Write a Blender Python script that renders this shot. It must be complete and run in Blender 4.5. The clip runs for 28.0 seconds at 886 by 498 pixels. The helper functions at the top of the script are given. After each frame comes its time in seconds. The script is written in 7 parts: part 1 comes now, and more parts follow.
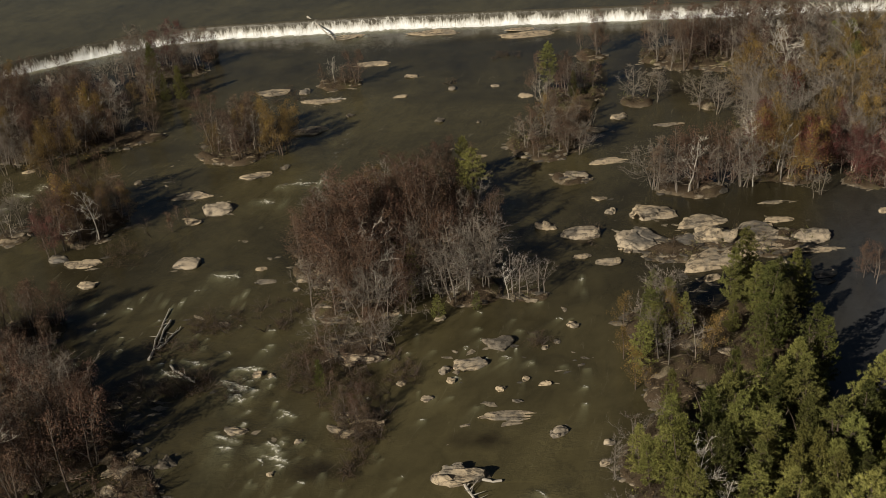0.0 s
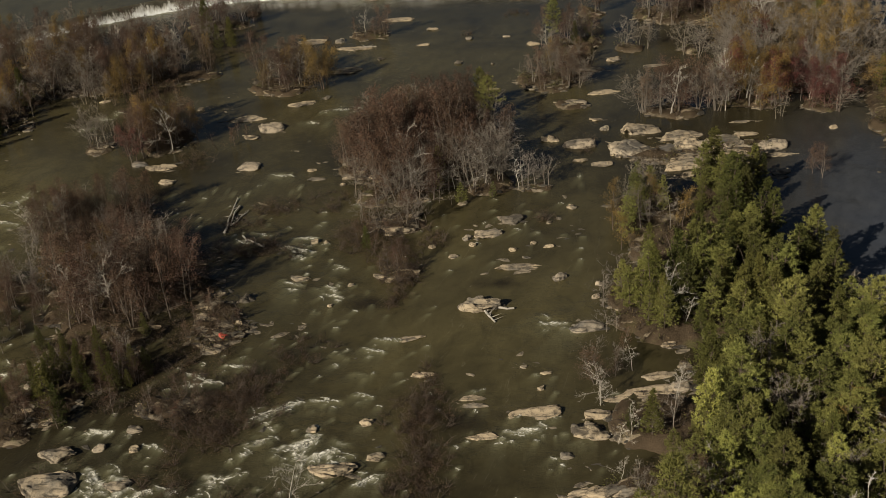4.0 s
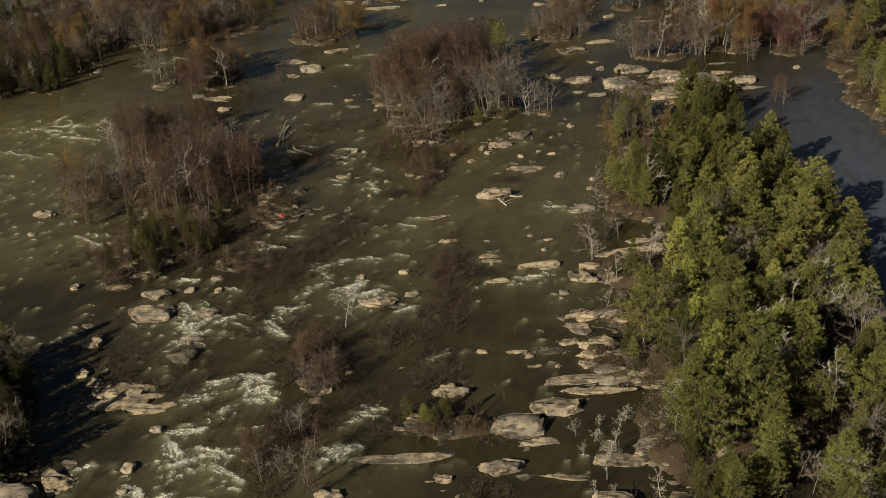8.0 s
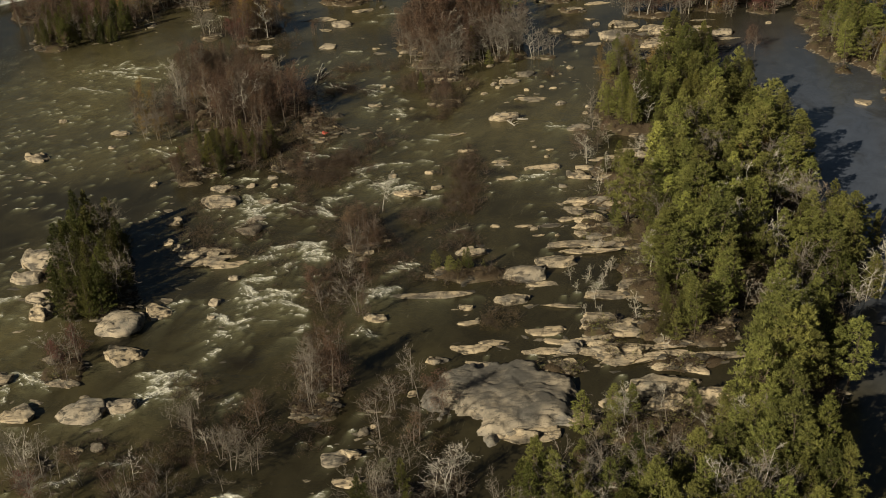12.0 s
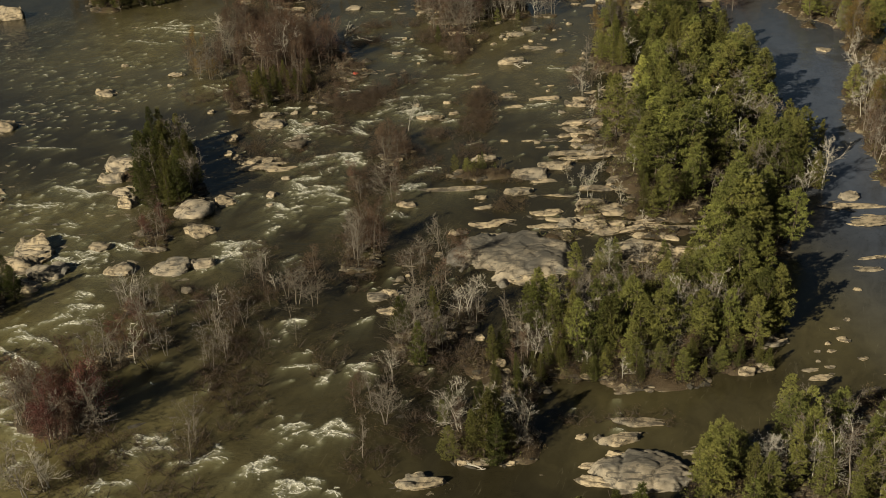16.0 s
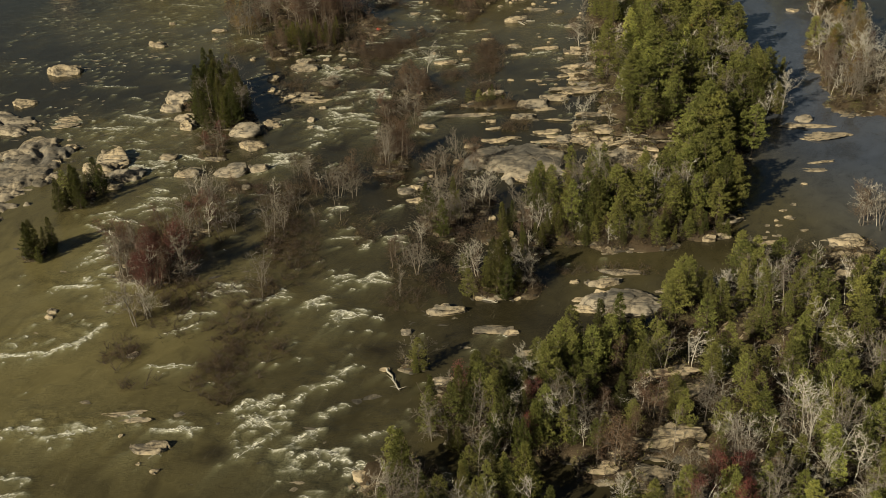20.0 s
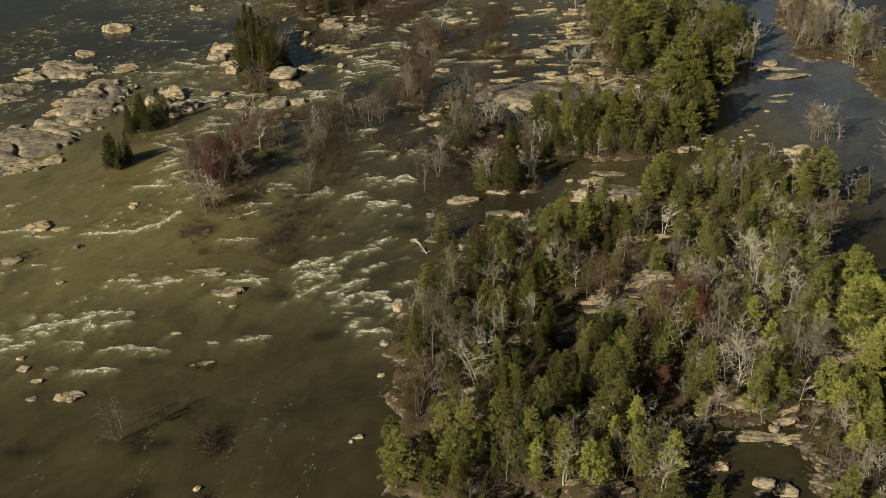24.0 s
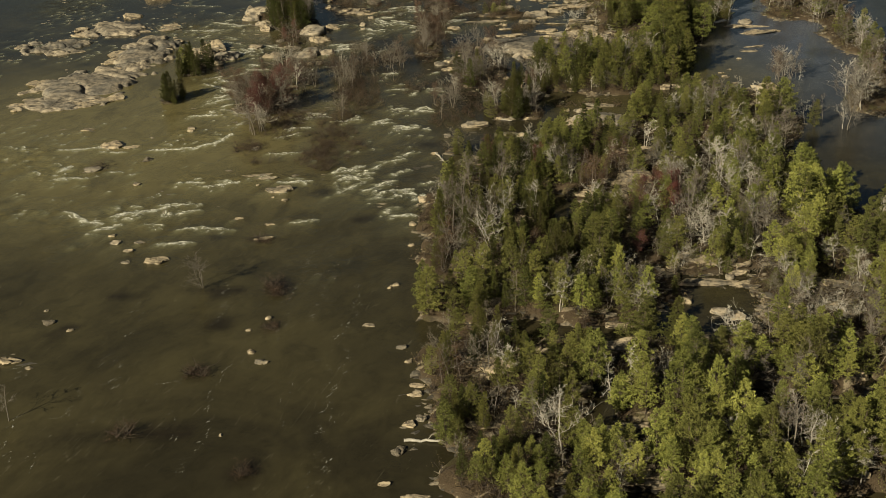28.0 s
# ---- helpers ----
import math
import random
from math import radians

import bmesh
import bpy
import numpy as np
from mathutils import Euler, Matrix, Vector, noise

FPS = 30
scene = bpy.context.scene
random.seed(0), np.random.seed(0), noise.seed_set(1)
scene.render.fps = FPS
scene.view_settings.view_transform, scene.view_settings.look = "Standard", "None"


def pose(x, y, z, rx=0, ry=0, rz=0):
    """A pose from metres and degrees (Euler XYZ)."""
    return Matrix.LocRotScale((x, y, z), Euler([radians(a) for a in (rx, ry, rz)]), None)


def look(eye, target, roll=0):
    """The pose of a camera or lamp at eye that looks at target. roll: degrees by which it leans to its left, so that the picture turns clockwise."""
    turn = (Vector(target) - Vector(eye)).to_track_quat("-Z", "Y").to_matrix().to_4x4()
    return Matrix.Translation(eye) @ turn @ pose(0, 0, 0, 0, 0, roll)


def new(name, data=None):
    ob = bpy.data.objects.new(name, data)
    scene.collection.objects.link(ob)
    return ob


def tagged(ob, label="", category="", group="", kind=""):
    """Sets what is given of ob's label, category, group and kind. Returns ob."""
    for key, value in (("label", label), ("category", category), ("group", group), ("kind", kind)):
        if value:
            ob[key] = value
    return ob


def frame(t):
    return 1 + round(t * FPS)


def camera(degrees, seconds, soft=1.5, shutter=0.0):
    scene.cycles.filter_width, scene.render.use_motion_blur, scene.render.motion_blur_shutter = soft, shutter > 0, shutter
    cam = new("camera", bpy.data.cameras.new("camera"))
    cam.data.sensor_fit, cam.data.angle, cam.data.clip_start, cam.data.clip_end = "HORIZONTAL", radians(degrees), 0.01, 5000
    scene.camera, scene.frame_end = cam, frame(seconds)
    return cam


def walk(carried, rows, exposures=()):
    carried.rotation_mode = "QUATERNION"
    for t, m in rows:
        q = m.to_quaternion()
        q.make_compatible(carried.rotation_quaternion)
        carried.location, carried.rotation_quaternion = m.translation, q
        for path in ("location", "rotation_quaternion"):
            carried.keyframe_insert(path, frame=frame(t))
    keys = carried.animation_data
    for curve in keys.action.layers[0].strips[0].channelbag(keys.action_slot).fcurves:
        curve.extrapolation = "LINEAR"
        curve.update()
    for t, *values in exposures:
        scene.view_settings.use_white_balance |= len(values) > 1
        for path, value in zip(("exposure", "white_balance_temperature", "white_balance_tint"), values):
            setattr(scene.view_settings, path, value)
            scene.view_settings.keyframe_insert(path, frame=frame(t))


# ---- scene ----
cam = camera(44, 28.0, soft=0.85)
# seconds, eye, aim, lean
PATH = [
    (0, (0.000, 0.000, 65.000), (-6.232, 87.107, 16.280), -4.548),
    (1, (-0.403, -7.401, 65.036), (-6.701, 79.782, 16.461), -4.436),
    (2, (-0.788, -14.825, 65.057), (-7.150, 72.434, 16.627), -4.325),
    (3, (-1.158, -22.269, 65.063), (-7.579, 65.065, 16.777), -4.217),
    (4, (-1.514, -29.730, 65.055), (-7.989, 57.679, 16.913), -4.112),
    (5, (-1.855, -37.207, 65.031), (-8.381, 50.279, 17.033), -4.009),
    (6, (-2.183, -44.695, 64.992), (-8.756, 42.866, 17.139), -3.909),
    (7, (-2.499, -52.193, 64.938), (-9.114, 35.443, 17.229), -3.811),
    (8, (-2.804, -59.698, 64.869), (-9.456, 28.014, 17.305), -3.715),
    (9, (-3.099, -67.207, 64.785), (-9.785, 20.581, 17.365), -3.622),
    (10, (-3.384, -74.717, 64.686), (-10.099, 13.146, 17.411), -3.531),
    (11, (-3.661, -82.226, 64.571), (-10.401, 5.713, 17.441), -3.443),
    (12, (-3.931, -89.731, 64.442), (-10.692, -1.716, 17.456), -3.358),
    (13, (-4.194, -97.229, 64.298), (-10.971, -9.138, 17.457), -3.275),
    (14, (-4.451, -104.717, 64.139), (-11.240, -16.551, 17.442), -3.194),
    (15, (-4.703, -112.193, 63.965), (-11.501, -23.951, 17.412), -3.116),
    (16, (-4.952, -119.655, 63.776), (-11.753, -31.337, 17.367), -3.040),
    (17, (-5.198, -127.099, 63.571), (-11.998, -38.705, 17.307), -2.967),
    (18, (-5.442, -134.522, 63.352), (-12.237, -46.053, 17.233), -2.896),
    (19, (-5.685, -141.923, 63.118), (-12.470, -53.378, 17.143), -2.828),
    (20, (-5.928, -149.298, 62.869), (-12.699, -60.677, 17.038), -2.762),
    (21, (-6.172, -156.645, 62.604), (-12.924, -67.948, 16.918), -2.699),
    (22, (-6.417, -163.960, 62.325), (-13.146, -75.187, 16.783), -2.638),
    (23, (-6.665, -171.242, 62.030), (-13.367, -82.393, 16.633), -2.580),
    (24, (-6.917, -178.487, 61.721), (-13.587, -89.562, 16.468), -2.524),
    (25, (-7.173, -185.694, 61.397), (-13.807, -96.692, 16.288), -2.470),
    (26, (-7.435, -192.858, 61.057), (-14.029, -103.781, 16.093), -2.419),
    (27, (-7.703, -199.977, 60.703), (-14.251, -110.824, 15.882), -2.371),
    (28, (-7.978, -207.050, 60.333), (-14.477, -117.821, 15.657), -2.325),
]
walk(cam, [(t, look(e, a, r)) for t, e, a, r in PATH], exposures=[(0.0, 0.38, 6550, 9), (8.0, 0.49, 6880, 6), (28.0, 0.65, 7200, 0)])

# ---- world and sun ----
SUN_FROM = Vector((-0.60, -0.645, 0.477)).normalized()
world = bpy.data.worlds.new("sky")
scene.world = world
world.use_nodes = True
wn = world.node_tree
sky = wn.nodes.new("ShaderNodeTexSky")
sky.sky_type = "NISHITA"
sky.sun_disc = False
sky.sun_elevation = math.asin(SUN_FROM.z)
sky.sun_rotation = math.atan2(SUN_FROM.x, SUN_FROM.y)
bg = wn.nodes["Background"]
bg.inputs["Strength"].default_value = 0.019
wn.links.new(sky.outputs["Color"], bg.inputs["Color"])
sun_data = bpy.data.lights.new("sun", "SUN")
sun_data.energy = 5.4
sun_data.angle = radians(0.55)
sun_data.color = (1.0, 0.9, 0.74)
sun = new("sun", sun_data)
sun.matrix_world = look(SUN_FROM * 400, (0, 0, 0))


# ---- materials ----
class Mat:
    """Small helper round one node material."""

    def __init__(self, name, rough=0.9, spec=0.3):
        self.m = bpy.data.materials.new(name)
        self.m.use_nodes = True
        self.t = self.m.node_tree
        self.b = self.t.nodes["Principled BSDF"]
        self.b.inputs["Roughness"].default_value = rough
        self.b.inputs["Specular IOR Level"].default_value = spec
        self.co = None

    def node(self, kind, **vals):
        n = self.t.nodes.new(kind)
        for k, v in vals.items():
            n.inputs[k].default_value = v
        return n

    def link(self, a, b):
        self.t.links.new(a, b)

    def coords(self, space="Object", scale=(1, 1, 1), turn=0.0):
        if space == "World":
            src = self.node("ShaderNodeNewGeometry").outputs["Position"]
        else:
            src = self.node("ShaderNodeTexCoord").outputs[space]
        mp = self.node("ShaderNodeMapping")
        mp.vector_type = "TEXTURE"
        mp.inputs["Scale"].default_value = tuple(1 / q for q in scale)
        mp.inputs["Rotation"].default_value = (0, 0, turn)
        self.link(src, mp.inputs["Vector"])
        return mp.outputs["Vector"]

    def noise(self, vec, scale, detail=4.0, rough=0.55, distort=0.0):
        n = self.node("ShaderNodeTexNoise", Scale=scale, Detail=detail, Roughness=rough, Distortion=distort)
        self.link(vec, n.inputs["Vector"])
        return n.outputs["Fac"]

    def ramp(self, fac, stops):
        r = self.t.nodes.new("ShaderNodeValToRGB")
        el = r.color_ramp.elements
        while len(el) < len(stops):
            el.new(0.5)
        for e, (p, c) in zip(el, stops):
            e.position = p
            e.color = (*c, 1) if len(c) == 3 else (c[0], c[0], c[0], 1)
        self.link(fac, r.inputs["Fac"])
        return r.outputs["Color"]

    def mix(self, fac, a, b, blend="MIX"):
        n = self.t.nodes.new("ShaderNodeMix")
        n.data_type = "RGBA"
        n.blend_type = blend
        for sock, v in ((n.inputs[0], fac), (n.inputs[6], a), (n.inputs[7], b)):
            if isinstance(v, (int, float)):
                sock.default_value = v
            elif isinstance(v, tuple):
                sock.default_value = (*v, 1)
            else:
                self.link(v, sock)
        return n.outputs[2]

    def math(self, op, a, b=0.0, clamp=False):
        n = self.t.nodes.new("ShaderNodeMath")
        n.operation = op
        n.use_clamp = clamp
        for sock, v in ((n.inputs[0], a), (n.inputs[1], b)):
            if isinstance(v, (int, float)):
                sock.default_value = v
            else:
                self.link(v, sock)
        return n.outputs[0]

    def color(self, c):
        self.link(c, self.b.inputs["Base Color"])

    def bump(self, h, strength, dist):
        n = self.node("ShaderNodeBump", Strength=strength, Distance=dist)
        self.link(h, n.inputs["Height"])
        self.link(n.outputs["Normal"], self.b.inputs["Normal"])
        return n


def leaf_material(name, dark, light, other, even=0.3):
    """Leaves: two tones by leaf, shifted tree by tree, partly see-through to light."""
    k = Mat(name, 0.75, 0.2)
    geo = k.node("ShaderNodeNewGeometry").outputs["Random Per Island"]
    obj = k.node("ShaderNodeObjectInfo").outputs["Random"]
    tuft = k.ramp(k.noise(k.coords("Object"), 1.9, 3.0, 0.6), [(0.34, (0,)), (0.66, (1,))])
    c = k.mix(k.math("ADD", k.math("MULTIPLY", geo, 1 - even), k.math("MULTIPLY", tuft, even)), dark, light)
    c = k.mix(k.math("MULTIPLY", obj, 0.6), c, other)
    hue = k.math("FRACT", k.math("MULTIPLY", obj, 7.13))
    c = k.mix(1.0, c, k.ramp(hue, [(0.0, (0.55,)), (0.55, (0.9,)), (1.0, (1.2,))]), "MULTIPLY")
    v = k.noise(k.coords("Object"), 0.9, 2.0)
    c = k.mix(0.35, c, k.ramp(v, [(0.3, (0.35,)), (0.7, (1.0,))]), "MULTIPLY")
    k.color(c)
    tr = k.node("ShaderNodeBsdfTranslucent")
    k.link(c, tr.inputs["Color"])
    mx = k.node("ShaderNodeMixShader", Fac=0.10)
    k.link(k.b.outputs[0], mx.inputs[1])
    k.link(tr.outputs[0], mx.inputs[2])
    k.link(mx.outputs[0], k.t.nodes["Material Output"].inputs["Surface"])
    return k.m


def bark_material(name, dark, light):
    k = Mat(name, 0.9, 0.15)
    obj = k.node("ShaderNodeObjectInfo").outputs["Random"]
    n = k.noise(k.coords("Object", (1, 1, 0.3)), 6.0, 5.0)
    c = k.mix(n, dark, light)
    c = k.mix(k.math("MULTIPLY", obj, 0.5), c, tuple(0.5 * (a + b) * 0.6 for a, b in zip(dark, light)))
    k.color(c)
    k.bump(n, 0.5, 0.03)
    return k.m


def granite(name, tan, grey, dark, scale=1.0, relief=0.18, loose=False):
    """Weathered granite: warm body, grey lichen, dark stains, fine grain."""
    k = Mat(name, 0.88, 0.25)
    w = k.coords("World")
    obj = k.node("ShaderNodeObjectInfo").outputs["Random"]
    big = k.noise(w, 0.35 * scale, 6.0, 0.62, 0.4)
    mid = k.noise(w, 1.6 * scale, 6.0, 0.65)
    fine = k.noise(w, 14.0, 4.0, 0.6)
    if loose:
        obj = k.node("ShaderNodeNewGeometry").outputs["Random Per Island"]
    shift = k.math("ADD", big, k.math("MULTIPLY", k.math("SUBTRACT", obj, 0.5), 0.7 if loose else 0.16))
    c = k.mix(k.ramp(shift, [(0.47, (0,)), (0.67, (1,))]), tan, grey)
    c = k.mix(k.ramp(mid, [(0.49, (0,)), (0.66, (0.85,))]), c, dark)
    seam = k.noise(k.coords("World", (0.35, 1.6, 2.2)), 1.3, 4.0, 0.6, 0.6)
    c = k.mix(k.ramp(seam, [(0.545, (0,)), (0.60, (0.75,))]), c, dark)
    st = k.node("ShaderNodeAttribute")
    st.attribute_name = "stain"
    sm = k.math("MULTIPLY", st.outputs["Fac"], k.math("ADD", -0.1, k.math("MULTIPLY", mid, 1.7)), True)
    c = k.mix(sm, c, k.mix(k.math("MULTIPLY", big, 0.8), dark, grey))
    c = k.mix(0.5, c, k.ramp(fine, [(0.3, (0.55,)), (0.7, (1.0,))]), "MULTIPLY")
    k.color(c)
    k.bump(k.math("ADD", mid, k.math("MULTIPLY", fine, 0.35)), 0.75, relief)
    return k.m


M_PINE = leaf_material("pine_needles", (0.040, 0.049, 0.013), (0.212, 0.222, 0.062), (0.190, 0.174, 0.052), 0.5)
M_CEDAR = leaf_material("cedar_sprays", (0.020, 0.027, 0.006), (0.106, 0.116, 0.027), (0.130, 0.114, 0.032), 0.5)
# the pine needles again, brightened in colour for stands that look more sunlit
M_SUNLITPINE = leaf_material("sunlit_pine_needles", (0.076, 0.090, 0.021), (0.365, 0.382, 0.102), (0.300, 0.285, 0.082), 0.5)
M_RUSSET = leaf_material("russet_leaves", (0.040, 0.021, 0.016), (0.132, 0.071, 0.047), (0.110, 0.076, 0.046))
M_OCHRE = leaf_material("ochre_leaves", (0.100, 0.062, 0.015), (0.250, 0.165, 0.048), (0.180, 0.120, 0.042))
M_CRIMSON = leaf_material("crimson_leaves", (0.070, 0.018, 0.018), (0.150, 0.044, 0.038), (0.100, 0.052, 0.042))
M_BRUSH = leaf_material("dry_brush_leaves", (0.030, 0.019, 0.013), (0.125, 0.072, 0.046), (0.075, 0.060, 0.030))
M_BARK = bark_material("grey_bark", (0.075, 0.064, 0.054), (0.22, 0.194, 0.166))
M_PALE = bark_material("bleached_bark", (0.21, 0.192, 0.165), (0.45, 0.415, 0.365))
M_DARKBARK = bark_material("brown_bark", (0.045, 0.034, 0.028), (0.125, 0.098, 0.08))
M_TWIG = bark_material("dark_twigs", (0.018, 0.014, 0.012), (0.085, 0.066, 0.053))
M_UMBER = bark_material("umber_bark", (0.055, 0.045, 0.038), (0.165, 0.140, 0.118))
M_SCRUB = leaf_material("dry_scrub_leaves", (0.060, 0.042, 0.024), (0.230, 0.160, 0.088), (0.150, 0.120, 0.058))
M_ROCK = granite("granite", (0.36, 0.290, 0.200), (0.155, 0.137, 0.112), (0.040, 0.034, 0.028), relief=0.14)
M_DOME = granite("stained_granite", (0.31, 0.258, 0.192), (0.130, 0.120, 0.106), (0.042, 0.038, 0.034), 0.55, 0.12)
M_RUBBLE = granite("river_stones", (0.195, 0.163, 0.120), (0.062, 0.055, 0.045), (0.028, 0.024, 0.02), loose=True)
M_WETROCK = granite("dark_river_rock", (0.15, 0.125, 0.095), (0.10, 0.09, 0.075), (0.035, 0.03, 0.024))


def ground_material():
    k = Mat("island_soil", 0.95, 0.1)
    w = k.coords("World")
    big = k.noise(w, 0.16, 6.0, 0.6, 0.3)
    mid = k.noise(w, 0.9, 6.0, 0.65)
    fine = k.noise(w, 7.0, 4.0, 0.7)
    c = k.mix(mid, (0.032, 0.024, 0.016), (0.095, 0.068, 0.043))
    slab = k.noise(k.coords("World", (0.5, 1.3, 1.0), 0.15), 0.5, 5.0, 0.6, 0.5)
    c = k.mix(k.ramp(slab, [(0.585, (0,)), (0.62, (0.9,))]), c, k.mix(mid, (0.36, 0.29, 0.20), (0.16, 0.135, 0.10)))
    c = k.mix(k.ramp(k.noise(w, 0.4, 3.0), [(0.55, (0,)), (0.7, (0.6,))]), c, (0.075, 0.075, 0.028))
    sep = k.t.nodes.new("ShaderNodeSeparateXYZ")
    k.link(w, sep.inputs[0])
    low = k.math("SUBTRACT", k.math("ADD", 0.42, k.math("MULTIPLY", k.math("SUBTRACT", mid, 0.5), 1.6)), sep.outputs["Z"])
    washed = k.mix(k.ramp(mid, [(0.4, (0,)), (0.6, (1,))]), (0.20, 0.16, 0.11), (0.055, 0.046, 0.035))
    bare = k.math("MULTIPLY", k.ramp(low, [(0.0, (0,)), (0.2, (1,))]), k.ramp(big, [(0.48, (0.05,)), (0.62, (0.8,))]))
    c = k.mix(bare, c, washed)
    c = k.mix(0.6, c, k.ramp(fine, [(0.3, (0.45,)), (0.7, (1.0,))]), "MULTIPLY")
    k.color(c)
    k.bump(k.math("ADD", mid, fine), 0.8, 0.2)
    return k.m


def water_material(name, deep, silt_sheen, sky_blue):
    """Muddy river: opaque and silty, glossy skin, foam where the rapids break, sky reflection tinted into the calm
    channel.
    """
    k = Mat(name, 0.12, 0.5)
    k.b.inputs["IOR"].default_value = 1.33
    w = k.coords("World")
    rapid = k.node("ShaderNodeAttribute")
    rapid.attribute_name = "rapid"
    r = rapid.outputs["Fac"]
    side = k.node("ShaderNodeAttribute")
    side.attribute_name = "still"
    big = k.noise(w, 0.06, 5.0, 0.6, 0.8)
    mud_sheen = k.node("ShaderNodeAttribute")
    mud_sheen.attribute_name = "silt_sheen"
    # paler tone: sediment, plus painted sky reflection between the islands
    m = k.math("ADD", mud_sheen.outputs["Fac"], k.math("MULTIPLY", k.math("SUBTRACT", big, 0.5), 0.9), True)
    c = k.mix(m, deep, silt_sheen)
    # calm channel: sky reflection put into the base colour as a bluish tint
    c = k.mix(side.outputs["Fac"], c, sky_blue)
    warp = k.node("ShaderNodeTexNoise", Scale=0.5, Detail=2.0)
    k.link(w, warp.inputs["Vector"])
    shift = k.t.nodes.new("ShaderNodeVectorMath")
    shift.operation = "SCALE"
    shift.inputs["Scale"].default_value = 0.9
    k.link(warp.outputs["Color"], shift.inputs[0])
    bent = k.t.nodes.new("ShaderNodeVectorMath")
    k.link(w, bent.inputs[0])
    k.link(shift.outputs[0], bent.inputs[1])

    def along(sx, sy, turn):
        mp = k.node("ShaderNodeMapping")
        mp.vector_type = "TEXTURE"
        mp.inputs["Scale"].default_value = (1 / sx, 1 / sy, 1.0)
        mp.inputs["Rotation"].default_value = (0, 0, turn)
        k.link(bent.outputs[0], mp.inputs["Vector"])
        return mp.outputs["Vector"]

    cover = k.node("ShaderNodeAttribute")
    cover.attribute_name = "foam"
    fibre = k.noise(along(1.0, 0.62, -0.41), 1.25, 6.0, 0.68, 0.7)
    froth = k.noise(along(1.0, 0.8, -0.41), 3.6, 5.0, 0.66, 0.4)
    grain = k.math("ADD", k.math("MULTIPLY", fibre, 0.6), k.math("MULTIPLY", froth, 0.4))
    thick = k.math("ADD", cover.outputs["Fac"], k.math("MULTIPLY", r, 0.10))
    foam = k.math("ADD", k.math("MULTIPLY", thick, k.math("ADD", 0.45, grain)), k.math("MULTIPLY", k.math("MULTIPLY", k.math("SUBTRACT", grain, 0.52), 1.5), k.math("MULTIPLY", thick, 4.0, True)))
    foam = k.ramp(foam, [(0.36, (0,)), (0.60, (0.12,)), (0.95, (0.46,))])
    shoal = k.ramp(k.noise(k.coords("World", (1.0, 0.7, 1.0)), 0.13, 5.0, 0.62, 0.8), [(0.55, (0,)), (0.70, (0.42,))])
    c = k.mix(shoal, c, (0.020, 0.017, 0.010))
    weed_shade = k.node("ShaderNodeAttribute")
    weed_shade.attribute_name = "sunk_shade"
    # darkens the water for sunken growth and for painted-in cast shadows
    c = k.mix(k.math("MULTIPLY", weed_shade.outputs["Fac"], 0.75), c, (0.012, 0.009, 0.006))
    trail = k.noise(k.coords("World", (0.9, 0.16, 1.0), -0.3), 1.1, 5.0, 0.66, 2.2)
    thread = k.math("MULTIPLY", k.ramp(trail, [(0.62, (0,)), (0.74, (0.14,)), (0.84, (0.3,))]), k.math("SUBTRACT", 1.0, side.outputs["Fac"], True))
    c = k.mix(thread, c, (0.30, 0.27, 0.20))
    swirl = k.noise(along(0.5, 0.26, -0.41), 1.0, 6.0, 0.62, 0.6)
    c = k.mix(0.5, c, k.ramp(swirl, [(0.34, (0.55,)), (0.5, (0.88,)), (0.66, (1.12,))]), "MULTIPLY")
    wash = k.math("MULTIPLY", k.math("MULTIPLY", k.math("POWER", cover.outputs["Fac"], 0.8), k.math("ADD", 0.35, grain)), 0.95, True)
    c = k.mix(wash, c, (0.185, 0.183, 0.110))
    c = k.mix(foam, c, (0.78, 0.76, 0.70))
    k.color(c)
    k.link(k.math("ADD", 0.10, k.math("MULTIPLY", foam, 0.6)), k.b.inputs["Roughness"])
    rip = k.noise(k.coords("World", (0.9, 1.25, 1.0), 0.3), 1.5, 6.0, 0.65, 1.4)
    small = k.noise(w, 6.0, 3.0, 0.6)
    amp = k.math("ADD", 0.18, k.math("MULTIPLY", r, 1.8))
    h = k.math("MULTIPLY", k.math("ADD", rip, k.math("MULTIPLY", small, 0.15)), amp)
    k.bump(k.math("ADD", h, k.math("MULTIPLY", foam, 0.15)), 0.5, 0.2)
    return k.m


M_GROUND = ground_material()
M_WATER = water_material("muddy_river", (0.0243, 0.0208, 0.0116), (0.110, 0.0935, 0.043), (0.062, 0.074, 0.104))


def fall_material():
    """Water that leaves the crest brown and smooth and whitens as it drops."""
    k = Mat("falling_water", 0.4, 0.4)
    n = k.noise(k.coords("World", (1.0, 1.0, 0.25)), 2.4, 5.0, 0.7, 0.3)
    big = k.noise(k.coords("World", (1.0, 0.2, 0.1)), 0.35, 3.0, 0.6)
    a = k.node("ShaderNodeAttribute")
    a.attribute_name = "fallen"
    t = k.math("ADD", a.outputs["Fac"], k.math("MULTIPLY", k.math("SUBTRACT", n, 0.5), 1.5))
    t = k.math("ADD", t, k.math("MULTIPLY", k.math("SUBTRACT", big, 0.55), 1.1))
    k.color(k.ramp(t, [(0.30, (0.045, 0.040, 0.028)), (0.48, (0.30, 0.29, 0.26)), (0.85, (0.54, 0.555, 0.56))]))
    k.bump(n, 0.7, 0.2)
    return k.m


M_FALL = fall_material()


M_CREST = bark_material("wet_concrete", (0.05, 0.045, 0.04), (0.12, 0.11, 0.095))


